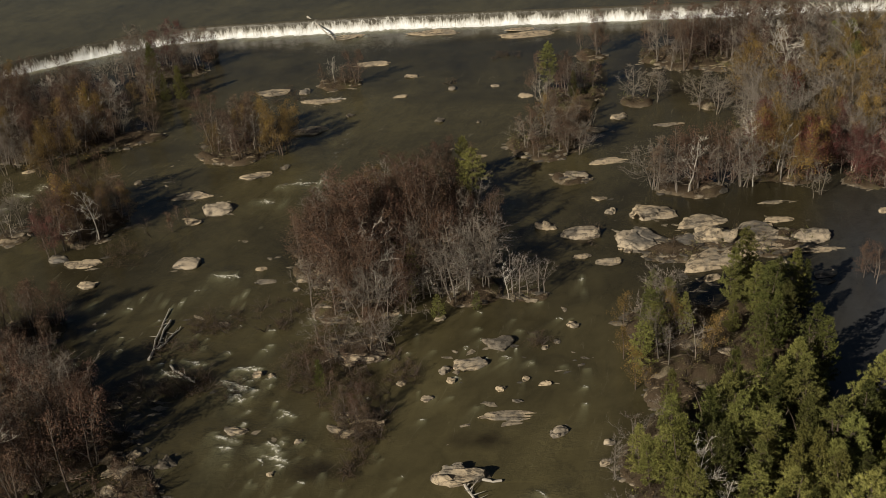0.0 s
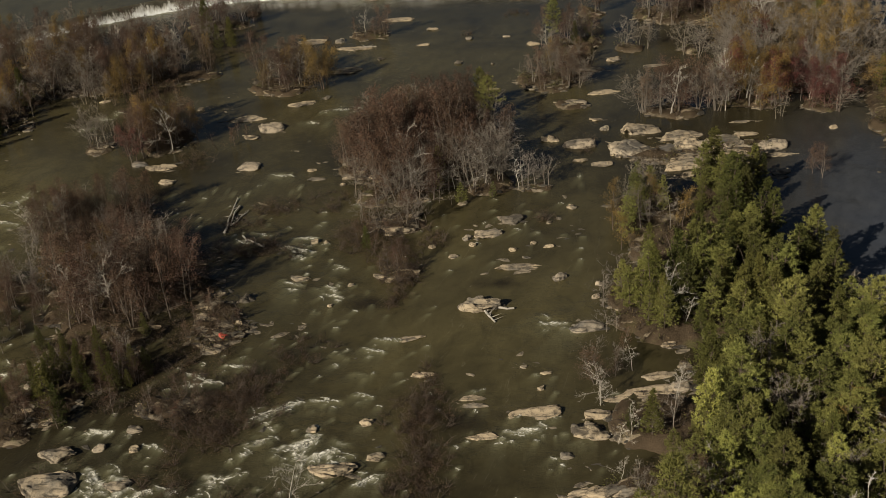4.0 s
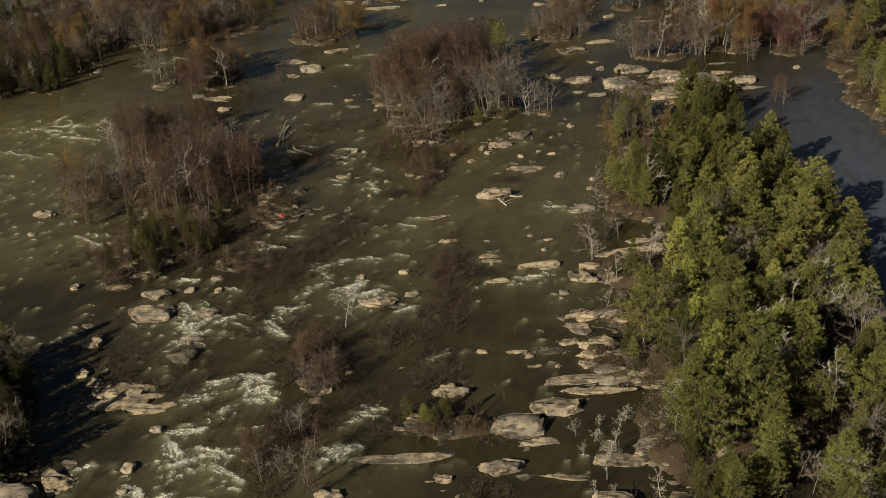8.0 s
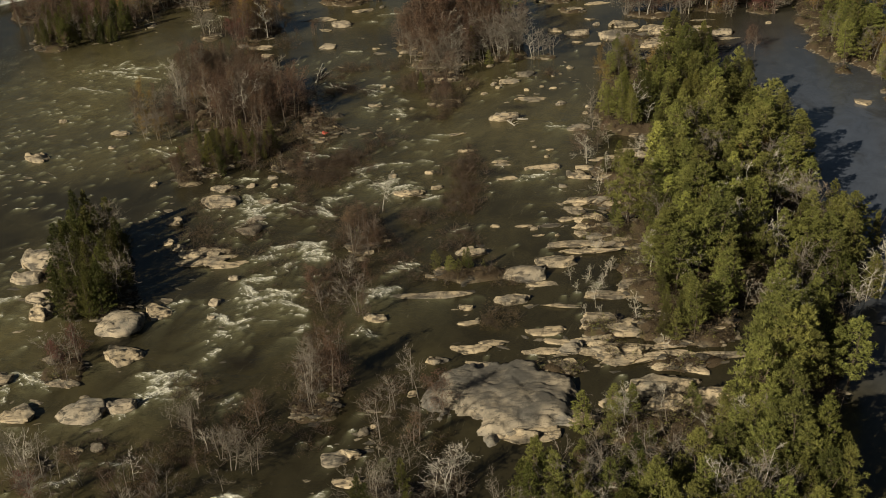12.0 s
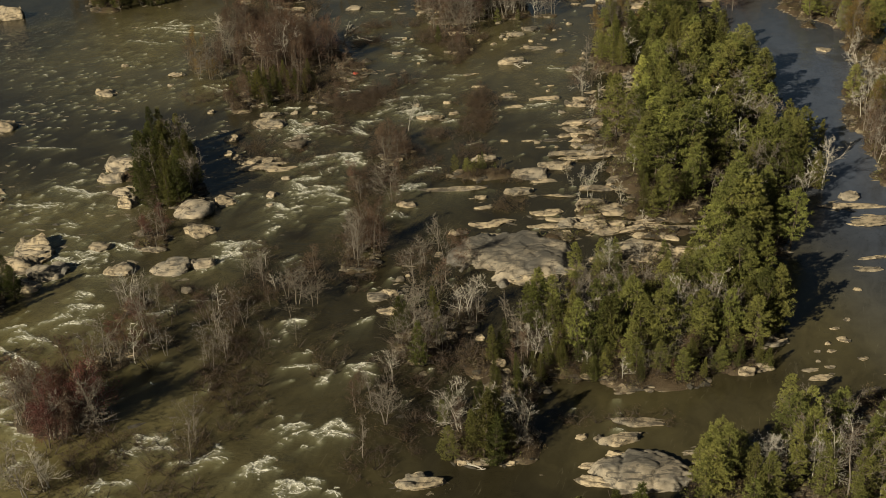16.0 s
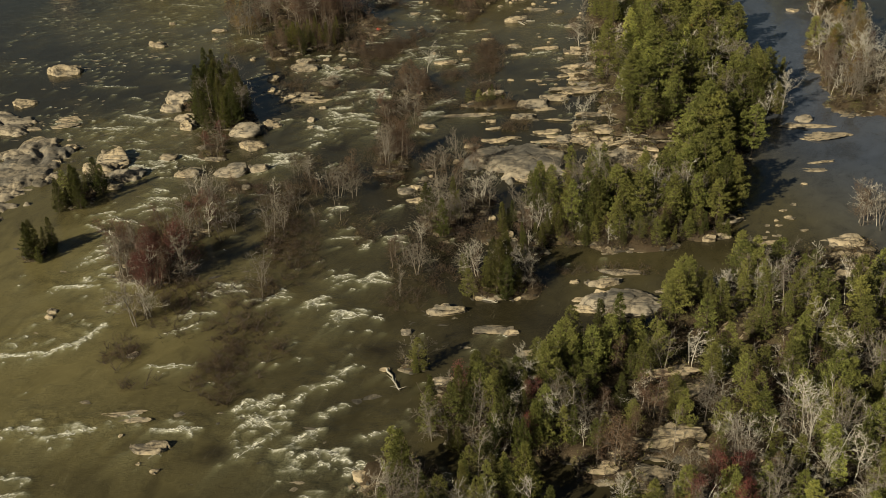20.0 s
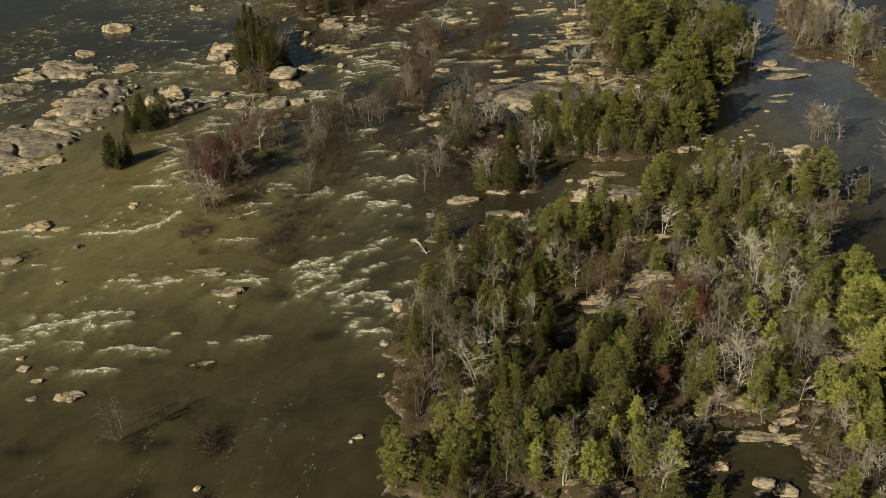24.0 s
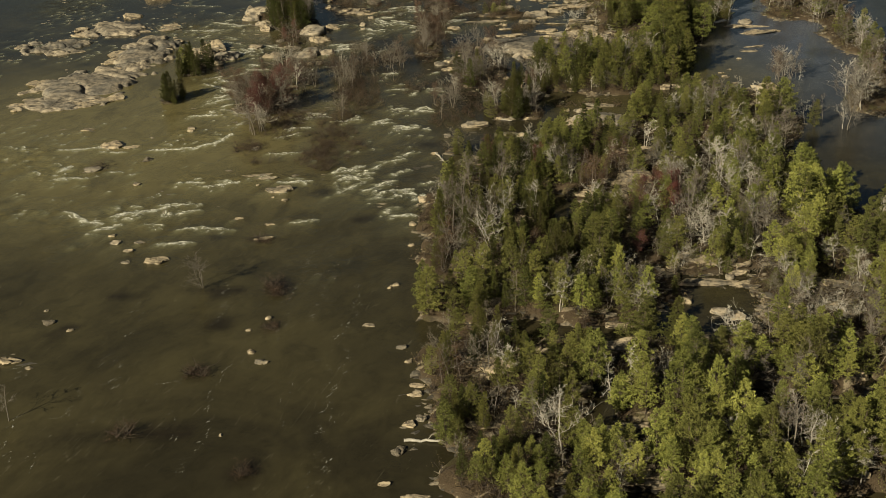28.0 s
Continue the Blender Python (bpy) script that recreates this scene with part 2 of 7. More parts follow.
def mesh(name, verts, faces, mat, smooth=False):
    me = bpy.data.meshes.new(name)
    me.from_pydata(verts, [], faces)
    me.materials.append(mat)
    if smooth:
        me.polygons.foreach_set("use_smooth", [True] * len(me.polygons))
    me.update()
    return me


# ---- plan of the land: centre x, y, half widths, height over the river ----
ISLANDS_A = [
    (-72.9, 153.2, 12.2, 8, 0.9), (-61.1, 155.5, 7.4, 5.9, 0.7), (-72.7, 171.1, 14.2, 5.8, 0.8), (-59.9, 185.9, 8.5, 4.8, 0.8),
    (-54.4, 193.4, 2.2, 2.6, 0.5), (-38.9, 148.9, 7.3, 5.4, 0.8), (-27.9, 174.9, 3.9, 3.3, 0.6), (-55.1, 125.5, 5.9, 7.3, 0.8),
    (-64.8, 124.6, 2.8, 4.2, 0.4), (15.1, 182, 3, 3.4, 0.8), (10.4, 163.1, 7.7, 6.2, 0.8), (20.6, 160.3, 3.6, 2.8, 0.5),
    (5.9, 144.7, 6.5, 5.5, 0.7), (8.4, 133.8, 2.7, 2.1, 0.5), (29.4, 178.5, 5.9, 8.2, 1), (42.2, 176.6, 14.9, 10.7, 1.2),
    (53.6, 169.1, 11.6, 17.3, 1.2), (23.1, 129.3, 5.3, 2.9, 0.6), (36.6, 133, 6.3, 4.8, 0.9),
]
ISLANDS_B = [
    (43.2, 145, 12.7, 11.6, 1), (45.8, 129.4, 3.9, 4.9, 0.8), (30.8, 156.5, 2.7, 2.7, 0.4), (-12.6, 115, 11.5, 12.4, 1.2),
    (-17.1, 103.7, 7, 3.6, 0.9), (-5, 105.7, 3.8, 3.9, 0.8), (1.3, 104.5, 2.5, 1.2, 0.3), (-7.6, 130.2, 5.3, 4.7, 0.8),
    (-23.3, 112.5, 3.4, 6.7, 0.7), (-17.4, 95.4, 5.7, 3.8, 0.5), (-15.1, 83.3, 3, 2.3, 0.4), (24.2, 113.6, 13.7, 4.8, 0.4),
    (-46.2, 80.4, 5.2, 5.1, 0.5), (-54.5, 101.3, 4.8, 5.2, 0.6), (-49.5, 89.6, 6.2, 5.9, 0.7), (-46.8, 67.6, 6.8, 5.4, 0.4),
    (-36.8, 57.2, 5.6, 2.6, 0.25), (-48.8, 58.7, 3.5, 5.1, 0.4), (-46.7, 79, 9, 11, 1.2),
]
ISLANDS_C = [
    (-58.9, 93.6, 6.7, 5.3, 0.8), (-62.1, 79.5, 6.3, 5.7, 0.8), (-45.5, 63.7, 6.2, 3.6, 0.6), (-51.8, 56.3, 3, 5.4, 0.5),
    (15.6, 92.5, 6.3, 10.8, 1.2), (26.4, 93.6, 5.6, 12.6, 1.3), (16.3, 74.4, 7.7, 8.6, 1.5), (24.7, 72.8, 10.5, 11.2, 1.6),
    (31.9, 63.7, 4.7, 5.4, 1.2), (24.2, 57.1, 10.8, 6.8, 1.6), (11.7, 53.2, 4.9, 5.4, 1.2), (11, 43.2, 5.1, 4.6, 1.2),
    (19.8, 44.1, 9.2, 7.4, 1.6), (29.1, 44.6, 5.3, 7.4, 1.3), (7.9, 34.7, 3.7, 3.2, 1), (17.8, 33.7, 9.6, 4.7, 1.6),
    (60.8, 148.2, 8.7, 18.5, 1.2), (56.3, 122.8, 4.8, 14.7, 1.2), (-35, 71.8, 4.2, 5.7, 0.3),
]
ISLANDS_D = [
    (-88.4, 135.5, 8.9, 14.3, 0.7), (-98.3, 129.4, 7.2, 13, 0.7), (21.7, 21.5, 14.1, 8.1, 1.5), (11.8, 20.6, 3.8, 6.9, 1),
    (13.6, 11.6, 7.1, 3.6, 1), (26.7, 12.3, 6.7, 4, 1.2), (23, -0.5, 3.3, 3, 1), (6.3, 6.9, 5.1, 2.8, 0.35),
    (13.1, 4.8, 6.8, 1.6, 0.3), (9.3, -3.9, 7.4, 3.6, 0.6), (5.5, 11.3, 2.9, 2.6, 0.7), (57.8, 104.1, 8.5, 17.6, 1.2),
    (-58.5, 29.8, 6.5, 9.5, 0.9), (0.6, 4.3, 3.9, 2.7, 0.6), (8.1, -26.8, 7.6, 2.6, 0.7), (-6.1, -28.7, 3.8, 3.7, 0.5),
    (9.2, -6, 10.1, 4.1, 0.9), (7.9, -18.2, 11.8, 6.8, 1.3), (19, -16.1, 5.1, 7.7, 1.2),
]
ISLANDS_E = [
    (23.8, 2.2, 5.8, 6, 1.2), (-3.1, -19.2, 4.3, 5.7, 0.9), (0.3, -24.9, 7.1, 2.7, 0.6), (17.4, -25.2, 3.6, 1.6, 0.5),
    (-15.3, -18.9, 3.4, 6.4, 0.6), (-10.5, -15.7, 1.6, 3.6, 0.3), (-54.5, 21.1, 5, 7.8, 0.9), (-52, 4.9, 3, 3.2, 0.4),
    (-24.5, 0.9, 3.3, 5.4, 0.4), (-23.2, 33.6, 3.4, 5.8, 0.3), (-10.1, 24.3, 5.7, 2.4, 0.5), (-49.8, -11, 2.5, 2.9, 0.3),
    (-50.5, -32.9, 5.4, 4.7, 0.5), (-48.6, -22.9, 3.2, 2.6, 0.3), (-8.7, -37.7, 4.3, 5.1, 0.8), (-5.1, -37.8, 1.9, 3.4, 0.6),
    (51.6, 45.6, 4.8, 12.2, 1), (47, 29.4, 2.6, 6.2, 0.7), (-8.5, -23.5, 2.4, 5.3, 0.4),
]
ISLANDS_F = [
    (-67.3, -10.2, 3.1, 5.1, 0.5), (-67.2, -28.4, 1.8, 1.9, 0.3), (50, 28.5, 6.1, 13.9, 1), (22.2, -37, 4.7, 4.8, 1),
    (13.2, -45.6, 4.4, 4.7, 1), (18.1, -45.5, 4.5, 7.1, 1.3), (27.3, -44, 7.8, 10.8, 1.5), (3.5, -53.3, 6.5, 4.2, 1),
    (-1.4, -58.2, 3.4, 5.9, 1), (12.4, -58.3, 7.5, 5.8, 1.4), (23.9, -58.3, 7.7, 6.7, 1.6), (-7, -65.5, 8.6, 6.1, 1.2),
    (3.4, -67.3, 5.9, 5.9, 1.3), (8.6, -66.5, 5.4, 5.1, 1.4), (14.9, -68.1, 5.4, 6.6, 1.4), (23, -69.7, 6.5, 6.3, 1.5),
    (-12.6, -59.4, 2.3, 1.9, 0.4), (-16.4, -54.3, 1.8, 1.7, 0.4), (-17, -72.2, 3.1, 4.7, 0.6),
]
ISLANDS_G = [
    (13.4, -92.3, 5, 2.3, 0.8), (20.8, -96.9, 3.3, 4.1, 0.9), (9.4, -97.7, 1.6, 4.1, 0.8), (-16.3, -78, 3.4, 6.9, 1),
    (-9, -80.1, 6.6, 8.9, 1.3), (12.9, -78.3, 7.4, 6.8, 1.4), (3.7, -82.7, 6.5, 6.4, 1.5), (21.7, -78.3, 6.8, 7.9, 1.5),
    (29.2, -78, 4.4, 10.1, 1.6), (-10.5, -90.6, 8.3, 5.6, 1.3), (0.2, -92.5, 6, 5.4, 1.4), (8.1, -92.5, 3.3, 5.4, 1.1),
    (22.8, -86.1, 4.1, 3, 0.9), (23.7, -92.6, 3.4, 4.5, 0.9), (-12.8, -101, 6.6, 4.7, 1.2), (-2.8, -101, 6.1, 4.7, 1.5),
    (5, -100.9, 3.6, 4.7, 1), (54.1, 30.4, 9.3, 18.6, 1), (55.9, 9.2, 4.3, 15.5, 0.9),
]
ISLANDS_H = [
    (32.2, -31.4, 5.1, 4.1, 0.7), (-17.1, -90.1, 2.2, 9.5, 0.7), (16.6, -88.1, 7.3, 6.1, 1.2), (32.8, -85, 6.3, 11.2, 1.3),
    (31.6, -102.2, 5, 9.7, 1.3), (-14.4, -111.9, 3.5, 6.4, 1.1), (-9.8, -111.8, 4.1, 7.5, 1.2), (-13.4, -122.7, 2.1, 5.4, 0.8),
    (-4.2, -116, 6.2, 7, 1.5), (5.6, -111.9, 4.7, 6.4, 1.5), (7.4, -118.8, 7.8, 7.6, 1.6), (19.1, -114, 8.2, 7.1, 1.5),
    (27.9, -109.6, 3.7, 8.7, 1.5), (-8.1, -123.7, 4.8, 3.5, 1.2), (-8.6, -131.1, 5.5, 3.8, 1.2), (0.2, -129.4, 6.1, 4.7, 1.5),
    (9, -129.2, 6.7, 5.5, 1.6), (18.3, -128.3, 7.9, 6.3, 1.6), (23.9, -103.2, 5.8, 3.6, 1),
]
ISLANDS_I = [
    (3.5, -138.7, 16.1, 4.6, 1.6), (49.6, -34.2, 4.9, 8.2, 0.8), (-104, 152, 14, 22, 0.9), (-88, 160, 14, 20, 0.9), (-108, 180, 14, 14, 0.9),
    (54, 46, 7, 16, 1), (56, -2, 6, 16, 0.9), (34, 28, 4, 14, 1), (33, 56, 4, 10, 1), (58, 72, 6, 15, 0.9), (57, -20, 5, 12, 0.8),
]
LAND = [*ISLANDS_A, *ISLANDS_B, *ISLANDS_C, *ISLANDS_D, *ISLANDS_E, *ISLANDS_F, *ISLANDS_G, *ISLANDS_H, *ISLANDS_I]

# ---- rocks: centre x, y, width, depth, height ----
ROCKS_A = [
    (-39.1, 129.5, 3.6, 2.8, 1.4), (-39.7, 115, 3, 2.3, 0.9), (-35.6, 139.8, 4.1, 2.2, 0.4), (-44.4, 133.9, 6.4, 2.1, 0.4),
    (-24.4, 160.6, 1.4, 1.2, 0.5), (-29.3, 167.3, 6.6, 2.1, 0.3), (-30.4, 154.7, 5.3, 2.9, 0.5), (-31.9, 142.2, 1.6, 1.3, 0.5),
    (-39.1, 172.5, 4.9, 3.2, 0.4), (-33.2, 171.7, 1.9, 1.5, 1.1), (-23.9, 183.9, 6.1, 2.4, 0.3), (-29.7, 199.8, 6.6, 2.9, 0.3),
    (-12.5, 199.1, 9.7, 3.3, 0.4), (5.3, 195.2, 10.6, 3.2, 0.4), (4.4, 198.7, 7.5, 1.7, 0.2), (-8.6, 169.8, 1.3, 1.1, 1.2),
    (-10, 156.6, 1.8, 1.4, 0.6), (3.3, 164.9, 2.2, 1.8, 0.6), (-4.1, 155.2, 0.7, 0.6, 0.4),
]
ROCKS_B = [
    (-1.4, 170.3, 1.5, 1.2, 0.3), (-15.7, 177, 2, 1.6, 0.5), (-17.3, 167.6, 2.2, 1, 0.2), (-3.9, 142.8, 2.4, 1.2, 0.2),
    (12.4, 149.8, 4.6, 1.7, 0.3), (17, 154.4, 2.6, 2.1, 0.8), (23.6, 150.7, 4.7, 1.4, 0.2), (13.8, 138.8, 5.2, 1.8, 0.3),
    (9.2, 134.2, 3.1, 2.1, 0.8), (28.9, 139, 2.4, 1.5, 0.5), (8.7, 118.3, 4.2, 3, 1.2), (4.5, 120.5, 2.3, 1.8, 0.9),
    (12.7, 123.8, 1.4, 1.2, 0.8), (12, 127.8, 2.1, 1.1, 0.2), (11.1, 111.4, 2.9, 1.5, 0.3), (8.2, 112.7, 2, 1, 0.4),
    (17.5, 122.7, 5.4, 3.5, 1.3), (23.3, 119.9, 5.7, 2.9, 0.6), (24, 115.5, 4.2, 3.3, 1.7),
]
ROCKS_C = [
    (23.6, 110.4, 8.1, 3.9, 0.8), (31.2, 112.8, 9, 1.6, 0.3), (35.4, 115.1, 4.2, 2.7, 1.1), (35.6, 112.1, 5.5, 1.1, 0.2),
    (34.8, 106.6, 2.4, 1.6, 0.7), (32.5, 119.7, 3.6, 1.5, 0.3), (33.2, 124.5, 3.7, 1.1, 0.2), (22.3, 106.8, 2, 1.3, 0.6),
    (30.9, 108.9, 2.7, 2, 0.9), (45.5, 120.9, 1.5, 1.2, 0.5), (-1.9, 95.2, 2.9, 2.2, 1.1), (-4.7, 91.9, 3.1, 2, 1),
    (-7.3, 90.8, 1.4, 1.1, 0.9), (-1, 83, 5.2, 1.4, 0.4), (3.6, 80.4, 1.8, 1.4, 0.8), (6.3, 98.2, 1.5, 1, 0.5),
    (-0, 85.4, 1.2, 0.5, 0.3), (2.6, 88, 1.4, 0.6, 0.3), (4.3, 95.2, 0.7, 0.6, 0.5),
]
ROCKS_D = [
    (3, 94.3, 0.9, 0.8, 0.4), (0.8, 88.9, 0.9, 0.6, 0.3), (-1.7, 87.4, 1.1, 0.9, 0.6), (-6.5, 89, 1.1, 0.9, 0.6),
    (-8.9, 86.2, 1.3, 1, 0.5), (-11.6, 88.9, 1.1, 0.9, 0.6), (-8.1, 100.7, 1.4, 1.1, 0.6), (-26.7, 91.3, 1.2, 0.9, 0.8),
    (-25.1, 91.1, 0.8, 0.7, 0.7), (-32.7, 77.8, 2, 1.6, 1.8), (-36, 79.2, 1.7, 1, 0.5), (-22.6, 75.9, 0.7, 0.6, 0.4),
    (-25.1, 108, 0.8, 0.6, 1), (-29.1, 110.1, 2.7, 1.1, 0.2), (-30.2, 113.1, 1.5, 0.9, 0.3), (-56.7, 117.9, 2.3, 1.8, 0.6),
    (-53, 116.4, 4.4, 2.1, 0.4), (-50.7, 110.9, 2.4, 1.6, 0.6), (-70.7, 145.1, 2, 1.4, 0.4),
]
ROCKS_E = [
    (-52.6, 139.3, 1.2, 0.9, 0.7), (-5.2, 74.7, 4.6, 2.3, 1.5), (8.1, 78.7, 1.1, 0.8, 0.7), (7.4, 76, 1.2, 0.8, 0.5),
    (-40.5, 86.9, 1.8, 1.1, 0.6), (-41.9, 85.6, 1.2, 0.8, 0.4), (-26.9, 82.2, 2.2, 1, 0.5), (-20.7, 80.3, 0.8, 0.6, 0.4),
    (-32.3, 101.2, 1.3, 0.9, 0.4), (-37.3, 74.3, 1.6, 1.1, 0.6), (5.8, 69.7, 3.1, 2.1, 0.9), (11.1, 58.1, 5.7, 1.5, 0.4),
    (12.6, 60.6, 3.2, 1.4, 0.3), (14.2, 58.5, 1.9, 1.5, 0.9), (10.3, 56.6, 6.2, 1.1, 0.2), (-0.3, 55, 4.9, 1.8, 0.4),
    (-6.1, 56.4, 2.5, 0.7, 0.2), (-5, 51.5, 3, 1, 0.3), (-11.4, 61.8, 2.3, 1.1, 0.5),
]
ROCKS_F = [
    (-13.2, 68.6, 3.4, 0.9, 0.2), (0.7, 59, 0.8, 0.6, 0.4), (-0.9, 62.8, 0.8, 0.6, 0.2), (1.3, 61.6, 1.3, 0.6, 0.2),
    (5.9, 54.4, 2.4, 1.3, 0.6), (5.1, 51.7, 3, 2.4, 1.2), (2.6, 48.6, 1.4, 0.9, 0.5), (-45, 45.7, 4.9, 3.4, 1.6),
    (-45.5, 50.5, 3.2, 2.5, 1.3), (-39, 54.1, 1.7, 1.1, 0.5), (-41.7, 51.2, 1.3, 1, 1.1), (-38.3, 51, 1.1, 0.9, 0.7),
    (-38.1, 45.9, 2.4, 1.3, 0.6), (-18.4, 47.3, 4.1, 1.8, 0.9), (-15, 48.8, 1.8, 1.1, 0.6), (-16.3, 54.1, 1.5, 1.2, 0.7),
    (-21.5, 53.3, 1.2, 1, 1.4), (-38.8, 40.3, 2.3, 1.5, 0.8), (-39, 36.9, 2.9, 2.2, 1.2),
]
ROCKS_G = [
    (3.4, 43.5, 2.8, 0.9, 0.3), (3.2, 41.5, 2.8, 1.2, 0.3), (3.9, 40.2, 2.2, 1, 0.5), (2.5, 38.2, 2, 0.9, 0.5),
    (0.7, 36.8, 2.6, 1, 0.3), (-3.1, 36.7, 2.1, 0.8, 0.2), (-6.8, 36.8, 1.3, 0.6, 0.4), (-1.8, 35.7, 1.1, 0.6, 0.4),
    (-1.1, 34, 1.6, 0.4, 0.2), (1.2, 34, 0.8, 0.6, 0.4), (3.8, 31.4, 7.2, 1.4, 0.4), (4.4, 29.5, 7.6, 1.5, 0.5),
    (-9.4, 29.7, 3.6, 1.7, 1.1), (-43.6, 31, 6.1, 2.7, 0.8), (-49.9, 40.1, 2.4, 1.9, 1.8), (-49.1, 34.2, 1.7, 1.4, 0.8),
    (-47.4, 32.6, 2.1, 1.5, 0.8), (-51.8, 62, 2.1, 1.7, 1.3), (-66.4, 72.9, 0.9, 0.7, 1.2),
]
ROCKS_H = [
    (34.6, 81, 5.3, 3, 1.1), (35.1, 78.9, 4.5, 1.9, 0.4), (34.2, 75.3, 4.4, 1, 0.2), (37.4, 71.1, 4.3, 1.5, 0.3),
    (38.2, 69.4, 2.5, 1, 0.2), (34.3, 105.1, 2.2, 1.4, 0.2), (-56.3, 52.7, 1.3, 1.1, 0.9), (-42.2, 126.7, 2.9, 1.8, 0.2),
    (4.5, 12.8, 3.6, 1.9, 0.9), (6.6, 10.5, 4.1, 1.6, 0.4), (3.4, 9.6, 4.6, 1.1, 0.3), (7.8, 5.4, 6.2, 1.2, 0.3),
    (16.6, 6.4, 5.2, 1.1, 0.3), (15.1, -2.1, 5.9, 3.3, 1.9), (11.5, 1.3, 4.4, 2, 1.1), (5.4, -1.9, 3.2, 1.7, 1),
    (-4.5, 18, 3.7, 2, 1), (17.4, 10.9, 3.6, 1.2, 0.3), (-42.9, 29.2, 6.9, 2.5, 0.5),
]
ROCKS_I = [
    (-40.5, 27.8, 4.8, 1.8, 0.4), (-38.6, 28.4, 2.1, 0.9, 0.2), (-38.3, 24.5, 1.3, 1.1, 0.9), (-39.4, 18.6, 1.5, 1.2, 1.4),
    (-38.9, 15.4, 1.1, 0.9, 0.7), (-46.8, 7.8, 4.2, 3.3, 1.6), (-49.1, 13.6, 5.1, 4.1, 2.2), (-45.4, 16.7, 3.2, 2.6, 1.2),
    (-59.6, 16.4, 2.7, 2.2, 2.1), (-54.6, 7.2, 1.9, 1.5, 1.2), (-47.8, -2.5, 4.6, 3.7, 2), (-79.5, 79.3, 1.4, 1.1, 1),
    (-67.7, 73.3, 2.8, 2.2, 0.7), (-67.2, 67.2, 1.1, 0.9, 0.6), (-77.8, 63.4, 3.6, 2.9, 1.3), (-6.2, 57.6, 2.4, 0.9, 0.2),
    (-2.9, 23.8, 4.5, 3.6, 1.7), (0.7, 26.7, 4.6, 2.5, 1.1), (-1, 21.6, 3.8, 1.1, 0.3),
]
ROCKS_J = [
    (-13.5, 19.6, 8.7, 1.5, 0.3), (-19.9, 14.8, 2.4, 1.7, 0.8), (-9.8, 16.5, 1.7, 1, 0.5), (-9.3, 13.4, 2.4, 1, 0.3),
    (1.8, 16.6, 5.5, 1, 0.2), (6.5, 18.7, 5, 1.7, 0.4), (-0.8, 11.4, 4.1, 1.8, 0.5), (0.8, 9.2, 3.5, 1.1, 0.3),
    (-1.5, 7.5, 4, 1.2, 0.3), (1.6, 7.9, 2.3, 1.8, 2), (7.5, 7.8, 5.2, 1.3, 0.3), (11.4, 8.1, 4.6, 1.1, 0.3),
    (9.3, 0.1, 6.5, 2.7, 1.5), (11.7, 6.1, 5.7, 1, 0.3), (18.7, 3.3, 2.3, 0.9, 0.3), (-12.7, 5.9, 2.3, 1.4, 0.8),
    (-8.8, 8.2, 4, 1.6, 0.4), (-6.6, 9.3, 2.9, 1.3, 0.3), (-7.6, 5.1, 3.4, 1.1, 0.3),
]
ROCKS_K = [
    (-14.8, 0.1, 1.1, 0.9, 0.7), (-19.1, -6.2, 1.2, 1, 0.9), (-18.2, -5.1, 0.7, 0.6, 0.5), (51.2, 76.9, 2.8, 2.2, 0.7),
    (-64.9, 29.5, 2.9, 2.4, 3.4), (-60.9, 20.5, 2.8, 2.2, 1.6), (-63.4, 29.3, 5.3, 4.3, 3.8), (-67.9, 3.9, 4.7, 3.8, 2.8),
    (-68, -1.5, 5.4, 4.3, 2.5), (-63.3, -3.1, 4.5, 3.6, 1.9), (-65.2, -6.6, 4.4, 3.5, 1.4), (-44, -1.6, 2.9, 2.3, 1.7),
    (-58.7, 3.5, 3.1, 2.5, 1), (-54.5, -2.7, 3.7, 2.9, 1.2), (-67.3, 2.3, 4.7, 3.7, 1.5), (-66.1, -7.9, 2.2, 1.8, 1.1),
    (-59.9, 18.1, 2.5, 2, 4.9), (-64.3, 25.2, 3.5, 2.8, 2.1), (-19.6, -13.4, 2.6, 1.3, 0.6),
]
ROCKS_L = [
    (-19.9, -9.3, 2, 1.6, 2.5), (-21.2, -9.9, 2.6, 2, 0.8), (6.7, -34.4, 5, 1.5, 0.4), (4.4, -37.1, 3.8, 1.6, 0.9),
    (12.1, -39, 5.9, 1, 0.3), (2.3, -37.1, 1.1, 0.9, 1), (0.7, -36.7, 1.3, 0.9, 0.5), (-13.7, -43.1, 4.1, 1.8, 1.1),
    (38.7, 11.7, 7.9, 1.8, 0.3), (38.7, 14.3, 2.4, 1.9, 1.2), (36.8, -2.5, 4.3, 0.8, 0.2), (30.4, -16.4, 0.9, 0.6, 0.2),
    (28.7, -18.1, 1.2, 0.5, 0.2), (27.2, -21, 0.8, 0.6, 0.4), (29.3, -20.6, 1.1, 0.7, 0.3), (25.7, -22.5, 0.7, 0.4, 0.2),
    (25.4, -24.3, 0.7, 0.5, 0.2), (26.4, -25.4, 1.2, 0.5, 0.2), (24.3, -25.9, 1.8, 0.7, 0.2),
]
